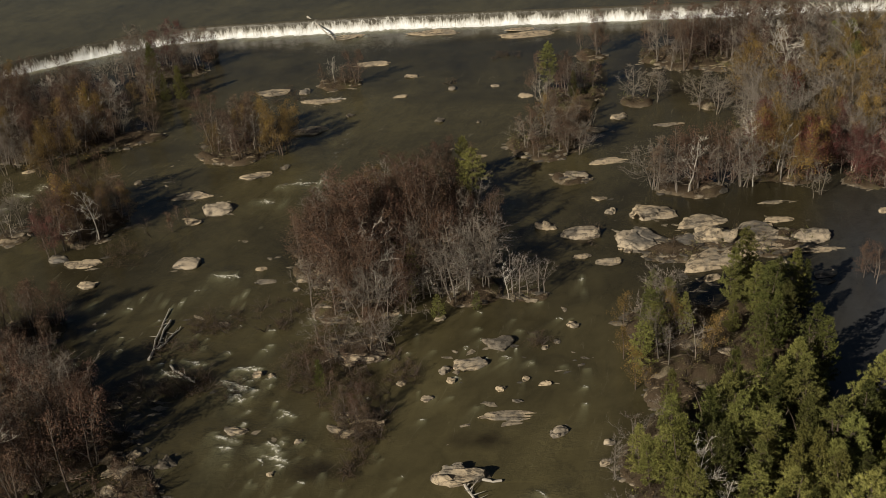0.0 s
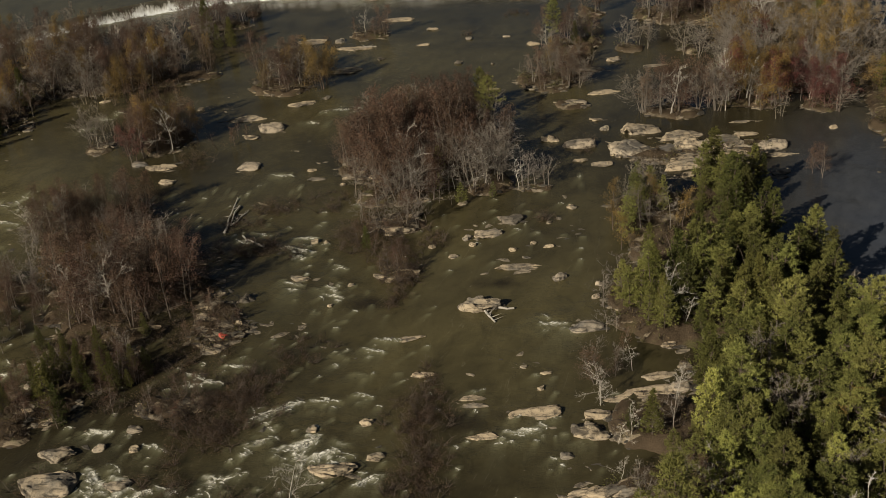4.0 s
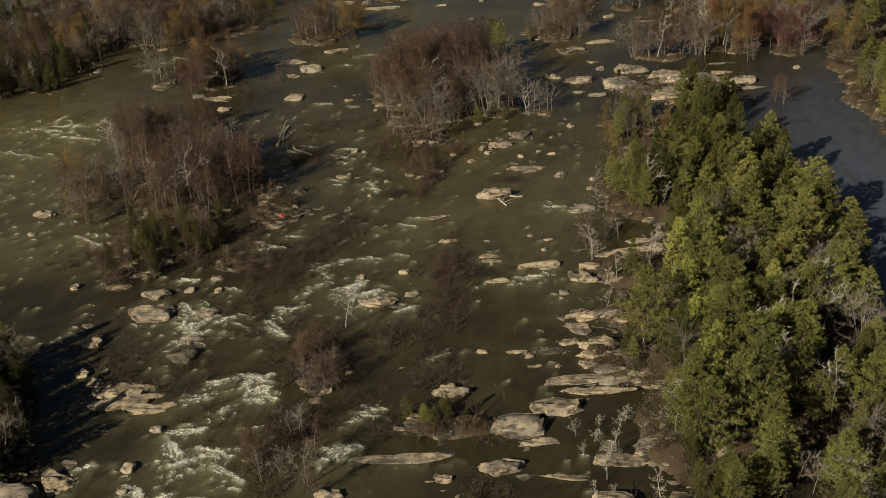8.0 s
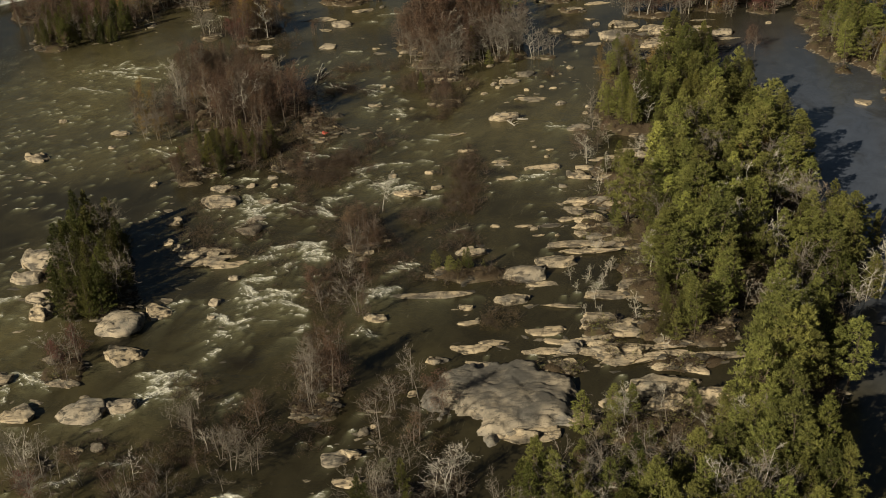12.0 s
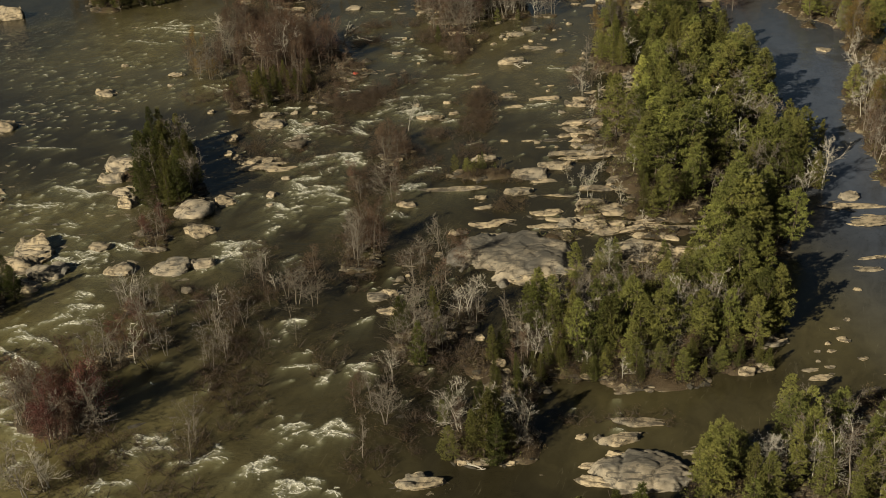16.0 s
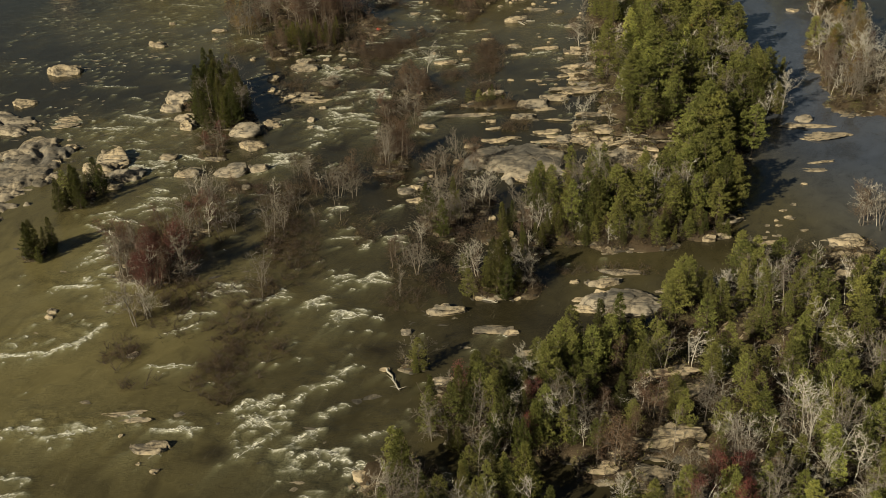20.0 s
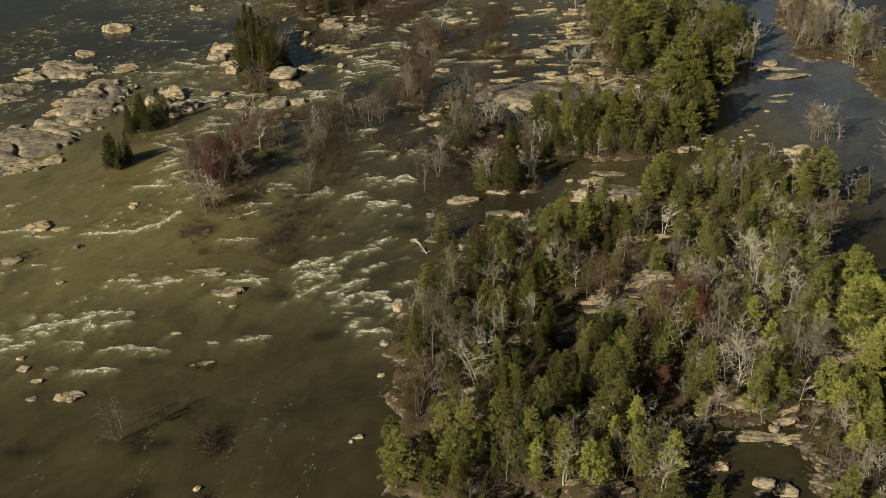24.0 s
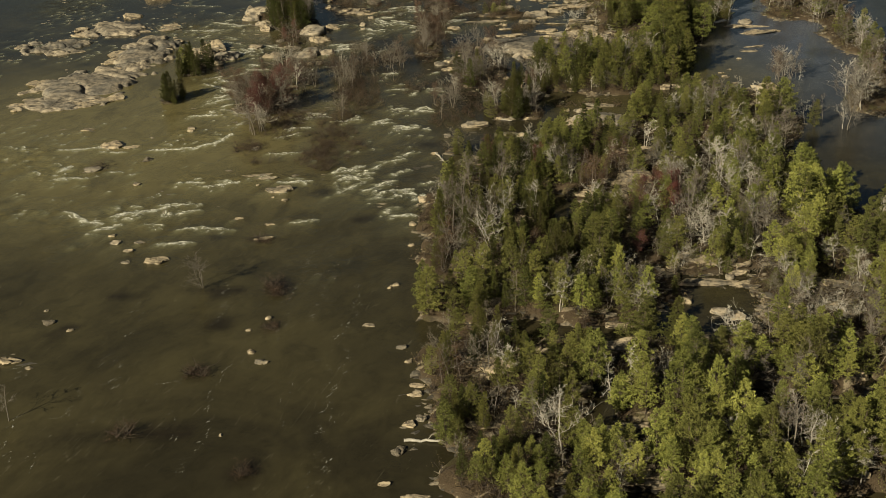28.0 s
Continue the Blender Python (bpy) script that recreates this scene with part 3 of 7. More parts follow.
ROCKS_M = [
    (24.8, -27.4, 2.4, 0.9, 0.2), (33.2, -9.9, 1, 0.6, 0.3), (30.1, -23.9, 1.2, 0.6, 0.2), (-117.8, 117.8, 7, 5.6, 4.1),
    (-9.2, -19.3, 1.2, 1, 0.6), (-9.8, -17, 1, 0.8, 0.4), (-44.5, -7.9, 1.4, 1.1, 0.7), (-46.4, -8.5, 1.4, 1.1, 0.7),
    (-92.2, 30, 4.3, 3.4, 1.2), (-81.3, 21.2, 4.1, 2.5, 0.3), (-76.3, 8.8, 2.8, 2.3, 0.9), (-75.5, -5.2, 2.3, 1.8, 1.5),
    (-91.4, 47.1, 5.8, 4.6, 2.1), (-66, 0.9, 4.5, 3.6, 1.1), (-76.2, 2.4, 1.8, 1.5, 1.2), (-44.7, -62.3, 4.1, 0.9, 0.2),
    (-44, -63.6, 3.5, 0.7, 0.2), (-40.5, -68, 3.6, 1.7, 0.9), (-41.1, -70.2, 0.6, 0.4, 0.2),
]
ROCKS_N = [
    (-39.2, -71.3, 0.9, 0.7, 0.4), (-44.2, -66, 0.5, 0.4, 0.4), (-59.8, -42.2, 1.4, 1.1, 0.4), (-47.4, -51.8, 1.3, 1, 0.5),
    (-13.6, -57, 2.1, 1.5, 0.8), (-11.3, -57, 2.1, 1.4, 0.7), (-18.2, -47.6, 1.2, 1, 0.7), (-8.5, -47.2, 4.3, 1.7, 0.4),
    (-6.7, -47.8, 1.8, 1.2, 0.6), (-4.6, -51.8, 2.4, 0.9, 0.2), (-17.3, -69.6, 1.1, 0.8, 0.7), (-20.1, -72.4, 1.6, 1.2, 0.7),
    (-20.9, -73.6, 0.8, 0.6, 0.4), (34.1, -28.5, 4.4, 2.5, 0.9), (32.6, -31.6, 5.7, 2, 0.4), (33.1, -34.7, 4.2, 1.7, 0.3),
    (30.9, -38, 4.1, 2.2, 0.9), (9.5, -57.6, 4, 1.3, 0.3), (11.9, -58.4, 1.4, 1.1, 0.5),
]
ROCKS_O = [
    (8.1, -62.4, 4.5, 1.8, 0.5), (8, -67.6, 4.8, 2, 1.1), (5.4, -72, 1.6, 0.9, 0.5), (3.6, -73.6, 1.5, 0.8, 0.5),
    (26.1, -58.3, 1.8, 0.8, 0.4), (-19.8, -54.8, 1.2, 0.6, 0.3), (-70.7, -49.7, 3.5, 2.8, 1), (-67.2, -50.3, 2.4, 1.3, 0.2),
    (-63.1, -55.8, 1.7, 1.3, 0.8), (-77.1, -42.2, 2, 1.1, 0.2), (-70.4, -59.4, 2.3, 1.8, 0.7), (-61.8, -65.2, 1.3, 1, 0.4),
    (-59.7, -43.5, 1.1, 0.9, 0.5), (-44.4, -77.1, 1.3, 0.6, 0.2), (-52, -89.5, 2.7, 1.6, 0.7), (-55.5, -84, 1.6, 0.8, 0.2),
    (-56.4, -86.4, 1.4, 0.7, 0.3), (-58.8, -84.2, 1.5, 1, 0.4), (-59.8, -82, 1, 0.8, 0.3),
]
ROCKS_P = [
    (-55.7, -89.6, 1.1, 0.7, 0.3), (-39.9, -79, 1.5, 0.6, 0.2), (-21.8, -95.9, 1.2, 0.5, 0.3), (-22.4, -96.5, 0.5, 0.4, 0.3),
    (-35.2, -103.5, 0.8, 0.6, 0.4), (-21.1, -79.5, 1, 0.8, 0.7), (-20.7, -85.5, 0.9, 0.6, 0.3), (14.1, -95.8, 7.6, 1.5, 0.4),
    (17.9, -93.5, 2.2, 1.2, 0.6), (16.6, -94.5, 1.1, 0.9, 0.6), (14.2, -102.4, 1.9, 1.5, 0.9), (19.5, -100.3, 1.1, 0.9, 1.2),
    (15.3, -90.9, 2.3, 1, 0.2), (-13.9, -90.1, 2, 1.5, 0.7), (-12.9, -93.2, 1.3, 1, 0.5), (4.7, -72.4, 2.3, 0.6, 0.2),
    (3.4, -76.9, 1.8, 0.9, 0.4), (2.9, -79.1, 1.8, 0.9, 0.4), (2.3, -99.1, 3.1, 1.5, 0.9),
]
ROCKS_Q = [
    (40.5, 7.6, 7.3, 3.3, 0.4), (35.8, -5.3, 2.9, 1, 0.2), (-80.4, 19, 4.5, 2.6, 0.3), (28.8, -20.3, 1.1, 0.9, 0.3),
    (27.2, -22.5, 1.1, 0.7, 0.2), (-40, -83.3, 2.4, 0.7, 0.2), (17.6, -96.4, 3.8, 1.2, 0.3), (13.1, -108.7, 4, 1.4, 0.3),
    (16, -107.5, 3.5, 1.6, 0.4), (-8.4, -114.6, 5.9, 2.8, 1.5), (-3.1, -114.3, 3.8, 1.5, 0.4), (3.6, -110, 4.5, 1.5, 0.4),
    (3.6, -105, 3.5, 1.6, 0.4), (-9, -106.2, 2.9, 1.4, 0.3), (-3.8, -110, 3.4, 1.1, 0.3), (10.8, -100.1, 1.5, 1.2, 0.7),
    (15.7, -103.4, 2, 1.6, 0.7), (6.4, -114.3, 3.3, 1.1, 0.3), (-12, -112.5, 2.7, 1.2, 0.3),
]
ROCKS_R = [
    (1, -100.6, 3.6, 1.3, 0.3), (23.7, -96.1, 4.5, 1.5, 0.3), (26.3, -101.8, 3.7, 1.4, 0.3), (2.7, -123.8, 3, 1, 0.3),
    (-10.9, -124.7, 3, 0.9, 0.3), (23.2, -84.2, 4.8, 2, 0.4), (-59.9, -104.2, 1.6, 1.1, 0.4), (-56.7, -105.8, 0.8, 0.6, 0.2),
    (-61.1, -112.1, 2.6, 1.4, 0.6), (-58.3, -113.4, 0.9, 0.6, 0.2), (-61.1, -101.5, 0.7, 0.5, 0.3),
    (-34.2, -112.3, 1.4, 0.9, 0.4), (-35.6, -110.5, 0.8, 0.7, 0.5), (-36.9, -105.9, 0.7, 0.5, 0.2),
    (-35.4, -124.9, 0.4, 0.3, 0.3), (-23.9, -105, 1.4, 0.7, 0.3), (-19.9, -109.5, 1.2, 0.7, 0.3), (-18, -114.8, 1.4, 1.1, 0.5),
    (-17.7, -118.3, 1.7, 0.9, 0.4),
]
ROCKS_S = [
    (-17.9, -123.2, 1.4, 1, 0.5), (-16.7, -122.3, 1.2, 0.9, 0.9), (-18.6, -127.3, 1.6, 1.2, 0.7), (-19.4, -131.9, 1.2, 0.5, 0.3),
    (-16.3, -133.5, 2.5, 0.5, 0.2), (-9.5, -113.1, 1.7, 1.1, 0.5), (-3.5, -124.7, 6.8, 1.2, 0.3), (1.1, -124.7, 3.2, 1, 0.3),
    (-8.4, -109.2, 1.8, 1.4, 0.6), (-6.4, -112.2, 2.3, 1.3, 0.6), (2.8, -111.2, 3.5, 1.2, 0.3), (11.3, -107.7, 2.4, 1.1, 0.3),
    (-18.8, -112.2, 0.9, 0.7, 0.3), (-17.6, -116.7, 1.7, 0.7, 0.2),
]
ROCK_FIELDS = [ROCKS_A, ROCKS_B, ROCKS_C, ROCKS_D, ROCKS_E, ROCKS_F, ROCKS_G, ROCKS_H, ROCKS_I, ROCKS_J, ROCKS_K, ROCKS_L, ROCKS_M, ROCKS_N, ROCKS_O, ROCKS_P, ROCKS_Q, ROCKS_R, ROCKS_S]

# ---- rapids: centre x, y, half widths, strength ----
WHITE_A = [
    (-27.1, 89, 2.9, 2.4, 0.8), (-26.7, 80.9, 3.3, 2.5, 0.6), (-34.6, 93.3, 2.4, 1.5, 0.6), (-22.7, 79.9, 2.2, 2.5, 0.6),
    (-32, 131, 2.3, 2.1, 0.4), (-28.2, 136.6, 2.4, 1.8, 0.5), (-34.2, 111.8, 1.7, 1.1, 0.4), (-68.5, 136.5, 4.3, 2.8, 0.5),
    (1.3, 125.9, 2.9, 2.4, 0.3), (-1, 115.7, 1.4, 2.8, 0.3), (-34.7, 96.4, 2.5, 1.1, 0.6), (-26.7, 201.6, 13.2, 2.7, 0.5),
    (-78.2, 194.2, 13.6, 3.3, 0.3), (-25.1, 151.7, 5.1, 12.8, 0.15), (-75.1, 105.8, 6.5, 5.4, 0.9), (-70.1, 99.7, 5.3, 10.1, 0.5),
    (-57.8, 65.6, 3.6, 2, 0.8), (-41.7, 52.3, 3.8, 2.2, 0.5), (-39.7, 45.2, 2.4, 3.9, 0.8),
]
WHITE_B = [
    (-33.3, 43, 4.1, 3.8, 0.8), (-22.3, 50.4, 3.6, 3.2, 0.8), (-24.5, 57, 3.8, 1.7, 0.6), (-33, 64.8, 2.7, 2.6, 0.5),
    (-20.2, 78, 2.9, 1.5, 0.5), (-25.9, 88.2, 2.3, 3.5, 0.5), (2.4, 70.7, 2.4, 1.7, 0.7), (-1.4, 52.4, 2.1, 1.6, 0.7),
    (-30.2, 31.8, 2.7, 2.3, 0.9), (-27.2, 50.6, 3.6, 2.1, 0.5), (-34, 32.3, 2.7, 0.8, 0.5), (-14.7, 46, 1.7, 2, 0.6),
    (-20.2, 64.1, 3.3, 2.6, 0.4), (-76.4, 104.9, 10.9, 6.2, 0.7), (-77.9, 88.6, 6.1, 10.7, 0.5), (-38.8, 44.5, 3, 4.1, 0.8),
    (-31.2, 44.1, 3.7, 3.2, 0.6), (-29.8, 30.7, 3.4, 3.4, 0.8), (-34, 24.4, 2.6, 2.5, 0.6),
]
WHITE_C = [
    (-32.4, 19.6, 4.5, 2.9, 0.9), (-36.2, 14.1, 1.9, 2.7, 0.9), (-41.8, 18.7, 1.9, 1.7, 0.6), (-36.7, 8.4, 0.9, 1.2, 0.7),
    (-39.8, 2.9, 2.9, 3.2, 0.9), (-19.8, 20.2, 2.2, 1.8, 0.8), (-17.8, 26.3, 2.6, 1.9, 0.6), (-54.2, 4.6, 1.8, 2.8, 0.7),
    (-21.5, 51.2, 4.6, 5.3, 0.7), (-15.2, 48.1, 2.3, 2.5, 0.4), (-74.2, 18, 4.3, 3.8, 0.7), (-68.9, 21.5, 3.5, 3, 0.6),
    (-59.9, 0.5, 3.8, 3.1, 0.9), (-60, 5.2, 2.3, 3.3, 0.7), (-56.4, -9.5, 2.8, 3.3, 0.7), (-40.4, 1.4, 4.4, 3.8, 0.7),
    (-30.2, -15.3, 2.6, 2.4, 0.5), (-58.4, -24.9, 1.9, 3.2, 0.8), (-55.7, -32.9, 1.8, 1.9, 0.8),
]
WHITE_D = [
    (-24.6, -35.1, 3.3, 1.8, 0.5), (-28.5, -40.2, 1.6, 1.6, 0.6), (-40.2, -36.7, 2.3, 1.3, 0.6), (-25.9, -43.4, 2.1, 1.5, 0.6),
    (-21.5, -24.5, 1.8, 1.1, 0.5), (-60.5, -18.1, 3.4, 3.6, 0.5), (-33.7, -38.5, 3.3, 1.7, 0.5), (-82.8, 66.2, 9.8, 6.2, 0.4),
    (-32.1, 23.7, 4.1, 6, 0.7), (-98.8, 96.4, 17.5, 20.1, 0.35), (-58.7, -34.6, 4.4, 1.4, 0.9), (-59.3, -49.4, 4, 0.9, 0.9),
    (-54.8, -45.8, 2.7, 1.7, 0.9), (-53.7, -63.4, 2.4, 1.4, 0.8), (-49, -63.7, 3.5, 0.6, 0.9), (-39.4, -63.8, 2.9, 0.7, 0.8),
    (-31.6, -63.8, 3.4, 4.6, 0.8), (-25.9, -68.3, 3.2, 3.4, 0.9), (-24.1, -54.2, 1.5, 2.7, 0.6),
]
WHITE_E = [
    (-26, -56.8, 2.3, 1, 0.6), (-7.6, -52.3, 1.5, 1.6, 0.9), (-30.4, -61.1, 1.7, 2.9, 0.6), (-51.6, -72.9, 1.7, 1.6, 0.7),
    (-18.8, -64.9, 1.6, 2.7, 0.5), (-67.1, 16.3, 5.8, 5.2, 0.6), (-66.5, -0.1, 7.1, 3.3, 0.8), (-38.9, -38.5, 3.4, 1.6, 0.5),
    (-43.4, -44.8, 3.3, 3.1, 0.4), (-24.5, -35.4, 4.1, 1.4, 0.4), (-32, 11.9, 4.5, 4.9, 0.6), (-27.9, -48.5, 5, 4.6, 0.3),
    (-73.1, -49.1, 3.3, 1.8, 0.6), (-57.1, -75.6, 7.4, 3.1, 0.8), (-52, -64.8, 4.2, 0.9, 0.9), (-38.9, -65, 2.7, 0.7, 0.8),
    (-48.5, -80.4, 3.2, 0.7, 0.6), (-30.8, -64.1, 3.4, 2.8, 0.8), (-25.3, -69.6, 3.9, 3.9, 0.9),
]
WHITE_F = [
    (-21.7, -73.5, 2.5, 3.7, 0.7), (-35.4, -78.2, 2.2, 0.7, 0.6), (-30.3, -91.8, 2, 1.4, 0.7), (-51.4, -84.5, 2.5, 0.9, 0.5),
    (-61, -80.3, 2.6, 2.3, 0.5), (-17.9, -64.4, 2, 1.4, 0.4), (-110.3, 42.5, 6.5, 8.7, 0.6), (-85, -54, 5.6, 4.7, 0.8),
    (-75.6, -60, 3.6, 3.3, 0.8), (-65, -78, 4, 1.4, 0.7), (-74.7, -75, 4.1, 1.8, 0.7), (-64.5, -85.5, 1.5, 0.8, 0.4),
]
RAPIDS = [*WHITE_A, *WHITE_B, *WHITE_C, *WHITE_D, *WHITE_E, *WHITE_F]

# ---- breaking crests: from x, y to x, y, strength, length of the foam behind ----
CRESTS_A = [
    (-70.2, 137.6, -66.8, 136.3, 0.7, 0.7), (-66.9, 139.9, -64, 138.7, 0.7, 0.7), (-31.3, 136.1, -26.6, 136.4, 0.7, 0.7),
    (-34.1, 132, -31.6, 130.9, 0.6, 0.7), (-35.6, 111.9, -32.1, 111.6, 0.7, 0.7), (-70.4, 132.9, -69.1, 132.7, 0.8, 0.7),
    (-36.8, 92.4, -34.1, 91.3, 0.7, 0.7), (-29.7, 90, -26.5, 88.9, 0.9, 1.2), (-28.7, 88.1, -27.4, 87.5, 0.8, 0.7),
    (-23.3, 79.9, -22, 79, 0.8, 0.7), (-29.1, 81.8, -26.7, 80.9, 0.7, 0.7), (-23, 85, -21.8, 84.5, 0.7, 0.7),
    (-29, 92.4, -26.7, 92.8, 0.8, 0.7), (-34.8, 94.3, -32.9, 93.7, 0.6, 0.7), (-26.5, 135.5, -25.5, 137.2, 0.6, 0.7),
    (-23.5, 78.3, -21.3, 77.8, 0.7, 0.7),
]
CRESTS_B = [
    (-60.9, 66.4, -57.3, 64.2, 0.9, 0.7), (-57.5, 63.6, -55.2, 64.1, 0.8, 0.7), (-43.9, 53.5, -41.4, 53.7, 1, 0.7),
    (-41.7, 48.1, -39.3, 46, 1, 1.6), (-40.9, 45.1, -39.7, 42.2, 0.9, 1), (-39.7, 42.2, -38, 44.5, 1, 1.8),
    (-40.6, 40.4, -39, 40.8, 0.7, 0.7), (-37, 44, -35, 45.3, 0.9, 1.2), (-34.7, 43.9, -32.3, 42.4, 0.8, 0.7),
    (-31.5, 42.8, -28.6, 40.9, 1, 0.7), (-33.1, 44.8, -32.4, 45.2, 0.7, 0.7), (-37.1, 51.5, -35.8, 50.9, 0.7, 0.7),
    (-30.3, 46.6, -28.9, 45.6, 0.8, 1.2), (-27.2, 50.5, -27.6, 49.5, 0.7, 0.7), (-27.3, 51.6, -25, 52, 0.8, 0.7),
    (-22.3, 50.3, -20.7, 52.4, 1, 1.6),
]
CRESTS_C = [
    (-21.5, 49.3, -18.7, 50.2, 1, 1.6), (-27.4, 55.5, -25.1, 57, 0.8, 0.7), (-25.6, 56.5, -23.3, 57.5, 0.9, 1.2),
    (-22.1, 58.1, -19.5, 57.9, 0.7, 0.7), (-17.7, 58.4, -16.4, 58.7, 0.7, 0.7), (-17.7, 66.5, -15.7, 66.4, 0.8, 0.7),
    (-16.6, 68.4, -14.2, 68.7, 0.7, 0.7), (-36, 63, -32.3, 61.6, 0.8, 0.7), (-36.1, 60.6, -33.7, 61.7, 0.7, 0.7),
    (-32.3, 64.7, -30.1, 64, 0.7, 0.7), (-35, 32.3, -32, 33, 1, 1.5), (-31.6, 33.4, -29.3, 32.5, 0.9, 0.7),
    (-30.3, 30.2, -28.6, 31.7, 1, 2), (-29.4, 30.6, -27.6, 29.4, 0.9, 1.5), (-37, 30, -34.3, 29.7, 0.8, 0.7),
    (-16.4, 45.1, -14.2, 46.9, 0.8, 1.2),
]
CRESTS_D = [
    (-30.4, 45.6, -26.6, 47.5, 0.5, 0.7), (-12.3, 35.2, -10.3, 36.8, 0.6, 0.7), (-78.8, 105.9, -73.7, 106.5, 0.9, 1),
    (-75.3, 101.5, -68.4, 99.4, 0.8, 0.7), (1, 70.5, 3.8, 70.8, 0.8, 0.7), (-2.6, 52.4, 0.4, 52.7, 0.8, 1.2),
    (-40.8, 42.9, -38.1, 44.4, 0.9, 1.2), (-39.7, 41.3, -37.6, 42, 0.9, 0.7), (-41.2, 38.3, -38.7, 40.5, 0.7, 0.7),
    (-31.2, 44, -28.2, 40.7, 0.9, 0.7), (-34.9, 32.3, -32.2, 32.8, 0.8, 0.7), (-30.9, 33.5, -27.9, 32, 0.9, 1.5),
    (-30.4, 30, -27.7, 30.6, 0.8, 0.7), (-37, 29, -34.4, 29.8, 0.7, 0.7), (-32.6, 27.5, -31.4, 28.1, 0.8, 1.2),
    (-35.2, 23.8, -33.5, 25, 0.9, 1.4),
]
CRESTS_E = [
    (-37.1, 23.2, -34.3, 19.6, 1, 1.6), (-35.5, 19, -32.6, 20.7, 1, 1.8), (-33.5, 21.9, -29.9, 20, 1, 1.8),
    (-31, 18.9, -28.1, 16.5, 1, 0.7), (-44.3, 18.7, -42.6, 19.3, 0.9, 1.2), (-38.6, 16.3, -36.2, 14, 1, 1.6),
    (-36.2, 14, -34.1, 15.6, 0.9, 1.6), (-37.4, 12.5, -36.3, 11.9, 0.9, 1.4), (-37.1, 7.9, -36.5, 8.9, 0.9, 1.3),
    (-43.5, 3.8, -42, 4.7, 0.8, 0.7), (-41.8, 3.8, -39.6, 5.1, 1, 1.6), (-42, -0.2, -41.1, 1.5, 1, 2),
    (-41.1, 1.5, -40.2, 2.4, 0.9, 1.6), (-38.9, 3.7, -38, 4.6, 0.7, 0.7), (-21, 19.7, -20, 22, 1, 1.8),
    (-20.5, 20.2, -18, 21.3, 1, 1.4),
]
CRESTS_F = [
    (-17.9, 26.9, -16.2, 27.2, 0.8, 0.7), (-20.3, 24.4, -18.4, 25.6, 0.7, 0.7), (-55.3, 4.5, -53.8, 5, 0.8, 1.2),
    (-54.2, 3.1, -52.6, 3.6, 0.7, 0.7), (-28.5, 12.2, -27.6, 13.8, 0.7, 0.7), (-33.4, -0.4, -32.6, 0.1, 0.7, 1.5),
    (-21.9, 11.5, -21.2, 13.6, 0.5, 0.7), (-81.8, 105.2, -73.7, 102.9, 0.7, 0.7), (-84, 96.7, -75.7, 93.2, 0.6, 0.7),
    (-24.5, 50.3, -20.8, 51.8, 0.8, 1.2), (-20.4, 47.5, -17.5, 49, 0.7, 0.7), (-76.6, 17.6, -72.2, 16.9, 0.8, 0.8),
    (-72.6, 16, -69, 17.3, 0.8, 0.7), (-72.2, 23.6, -65.2, 20.3, 0.9, 1.2), (-67.4, 19.4, -63.8, 21.2, 0.9, 1.2),
    (-68.6, 25.4, -70, 24.5, 0.7, 0.7),
]
CRESTS_G = [
    (-66.7, 12.1, -64.1, 10.3, 0.6, 0.7), (-66.3, 7.9, -62.9, 6.9, 0.6, 0.7), (-65.4, 2.2, -61, -0.7, 1, 1.5),
    (-61, -0.7, -58.3, 1.2, 1, 1.8), (-60.2, 1.2, -57.5, 4.3, 0.9, 1.2), (-57.7, 5.1, -53.9, 2.6, 0.8, 0.7),
    (-57.8, -7.5, -55.9, -8.9, 0.9, 1.6), (-57.3, -10.8, -53.7, -11.6, 0.9, 1.4), (-59.3, -14.6, -57.1, -13.4, 0.8, 0.7),
    (-57.1, -15.3, -53.9, -14.7, 0.9, 0.7), (-63.9, -16.3, -61.5, -15.8, 0.8, 0.7), (-61.8, -18.2, -57.9, -18.2, 0.9, 0.7),
    (-59.3, -22.8, -57.2, -23.4, 0.7, 0.7), (-59.4, -27, -57.6, -25.5, 1, 1.8), (-57.3, -32, -55.9, -31.1, 1, 2),
    (-55, -34.8, -52.3, -35.8, 0.8, 1.4),
]
CRESTS_H = [
    (-52.5, -40.9, -51.9, -39.7, 0.9, 1.5), (-42, -36.3, -39, -36.3, 1, 1.6), (-40, -37.6, -38.2, -38.1, 0.8, 0.7),
    (-43.6, -38.5, -40.7, -38.9, 0.6, 0.7), (-44.1, -43.3, -42.1, -43, 0.9, 1.4), (-41.4, -43.4, -40.4, -42.6, 0.7, 0.7),
    (-35.5, -40.2, -33.5, -38.5, 0.8, 1.2), (-33.9, -37.7, -33.4, -37.7, 0.8, 0.7), (-30, -41, -27.9, -39.2, 1, 1.2),
    (-26.5, -42.6, -24.6, -43.4, 1, 1.8), (-24.4, -42.8, -22.9, -42.7, 0.8, 0.7), (-21.9, -44, -21.2, -44.2, 0.8, 0.7),
    (-28, -34.7, -25.8, -34.4, 0.8, 0.7), (-24.5, -36, -22.6, -33.8, 0.9, 1.2), (-22.6, -33.8, -21.3, -35.2, 0.8, 0.7),
    (-24, -36.9, -22.9, -35.6, 0.7, 0.7),
]
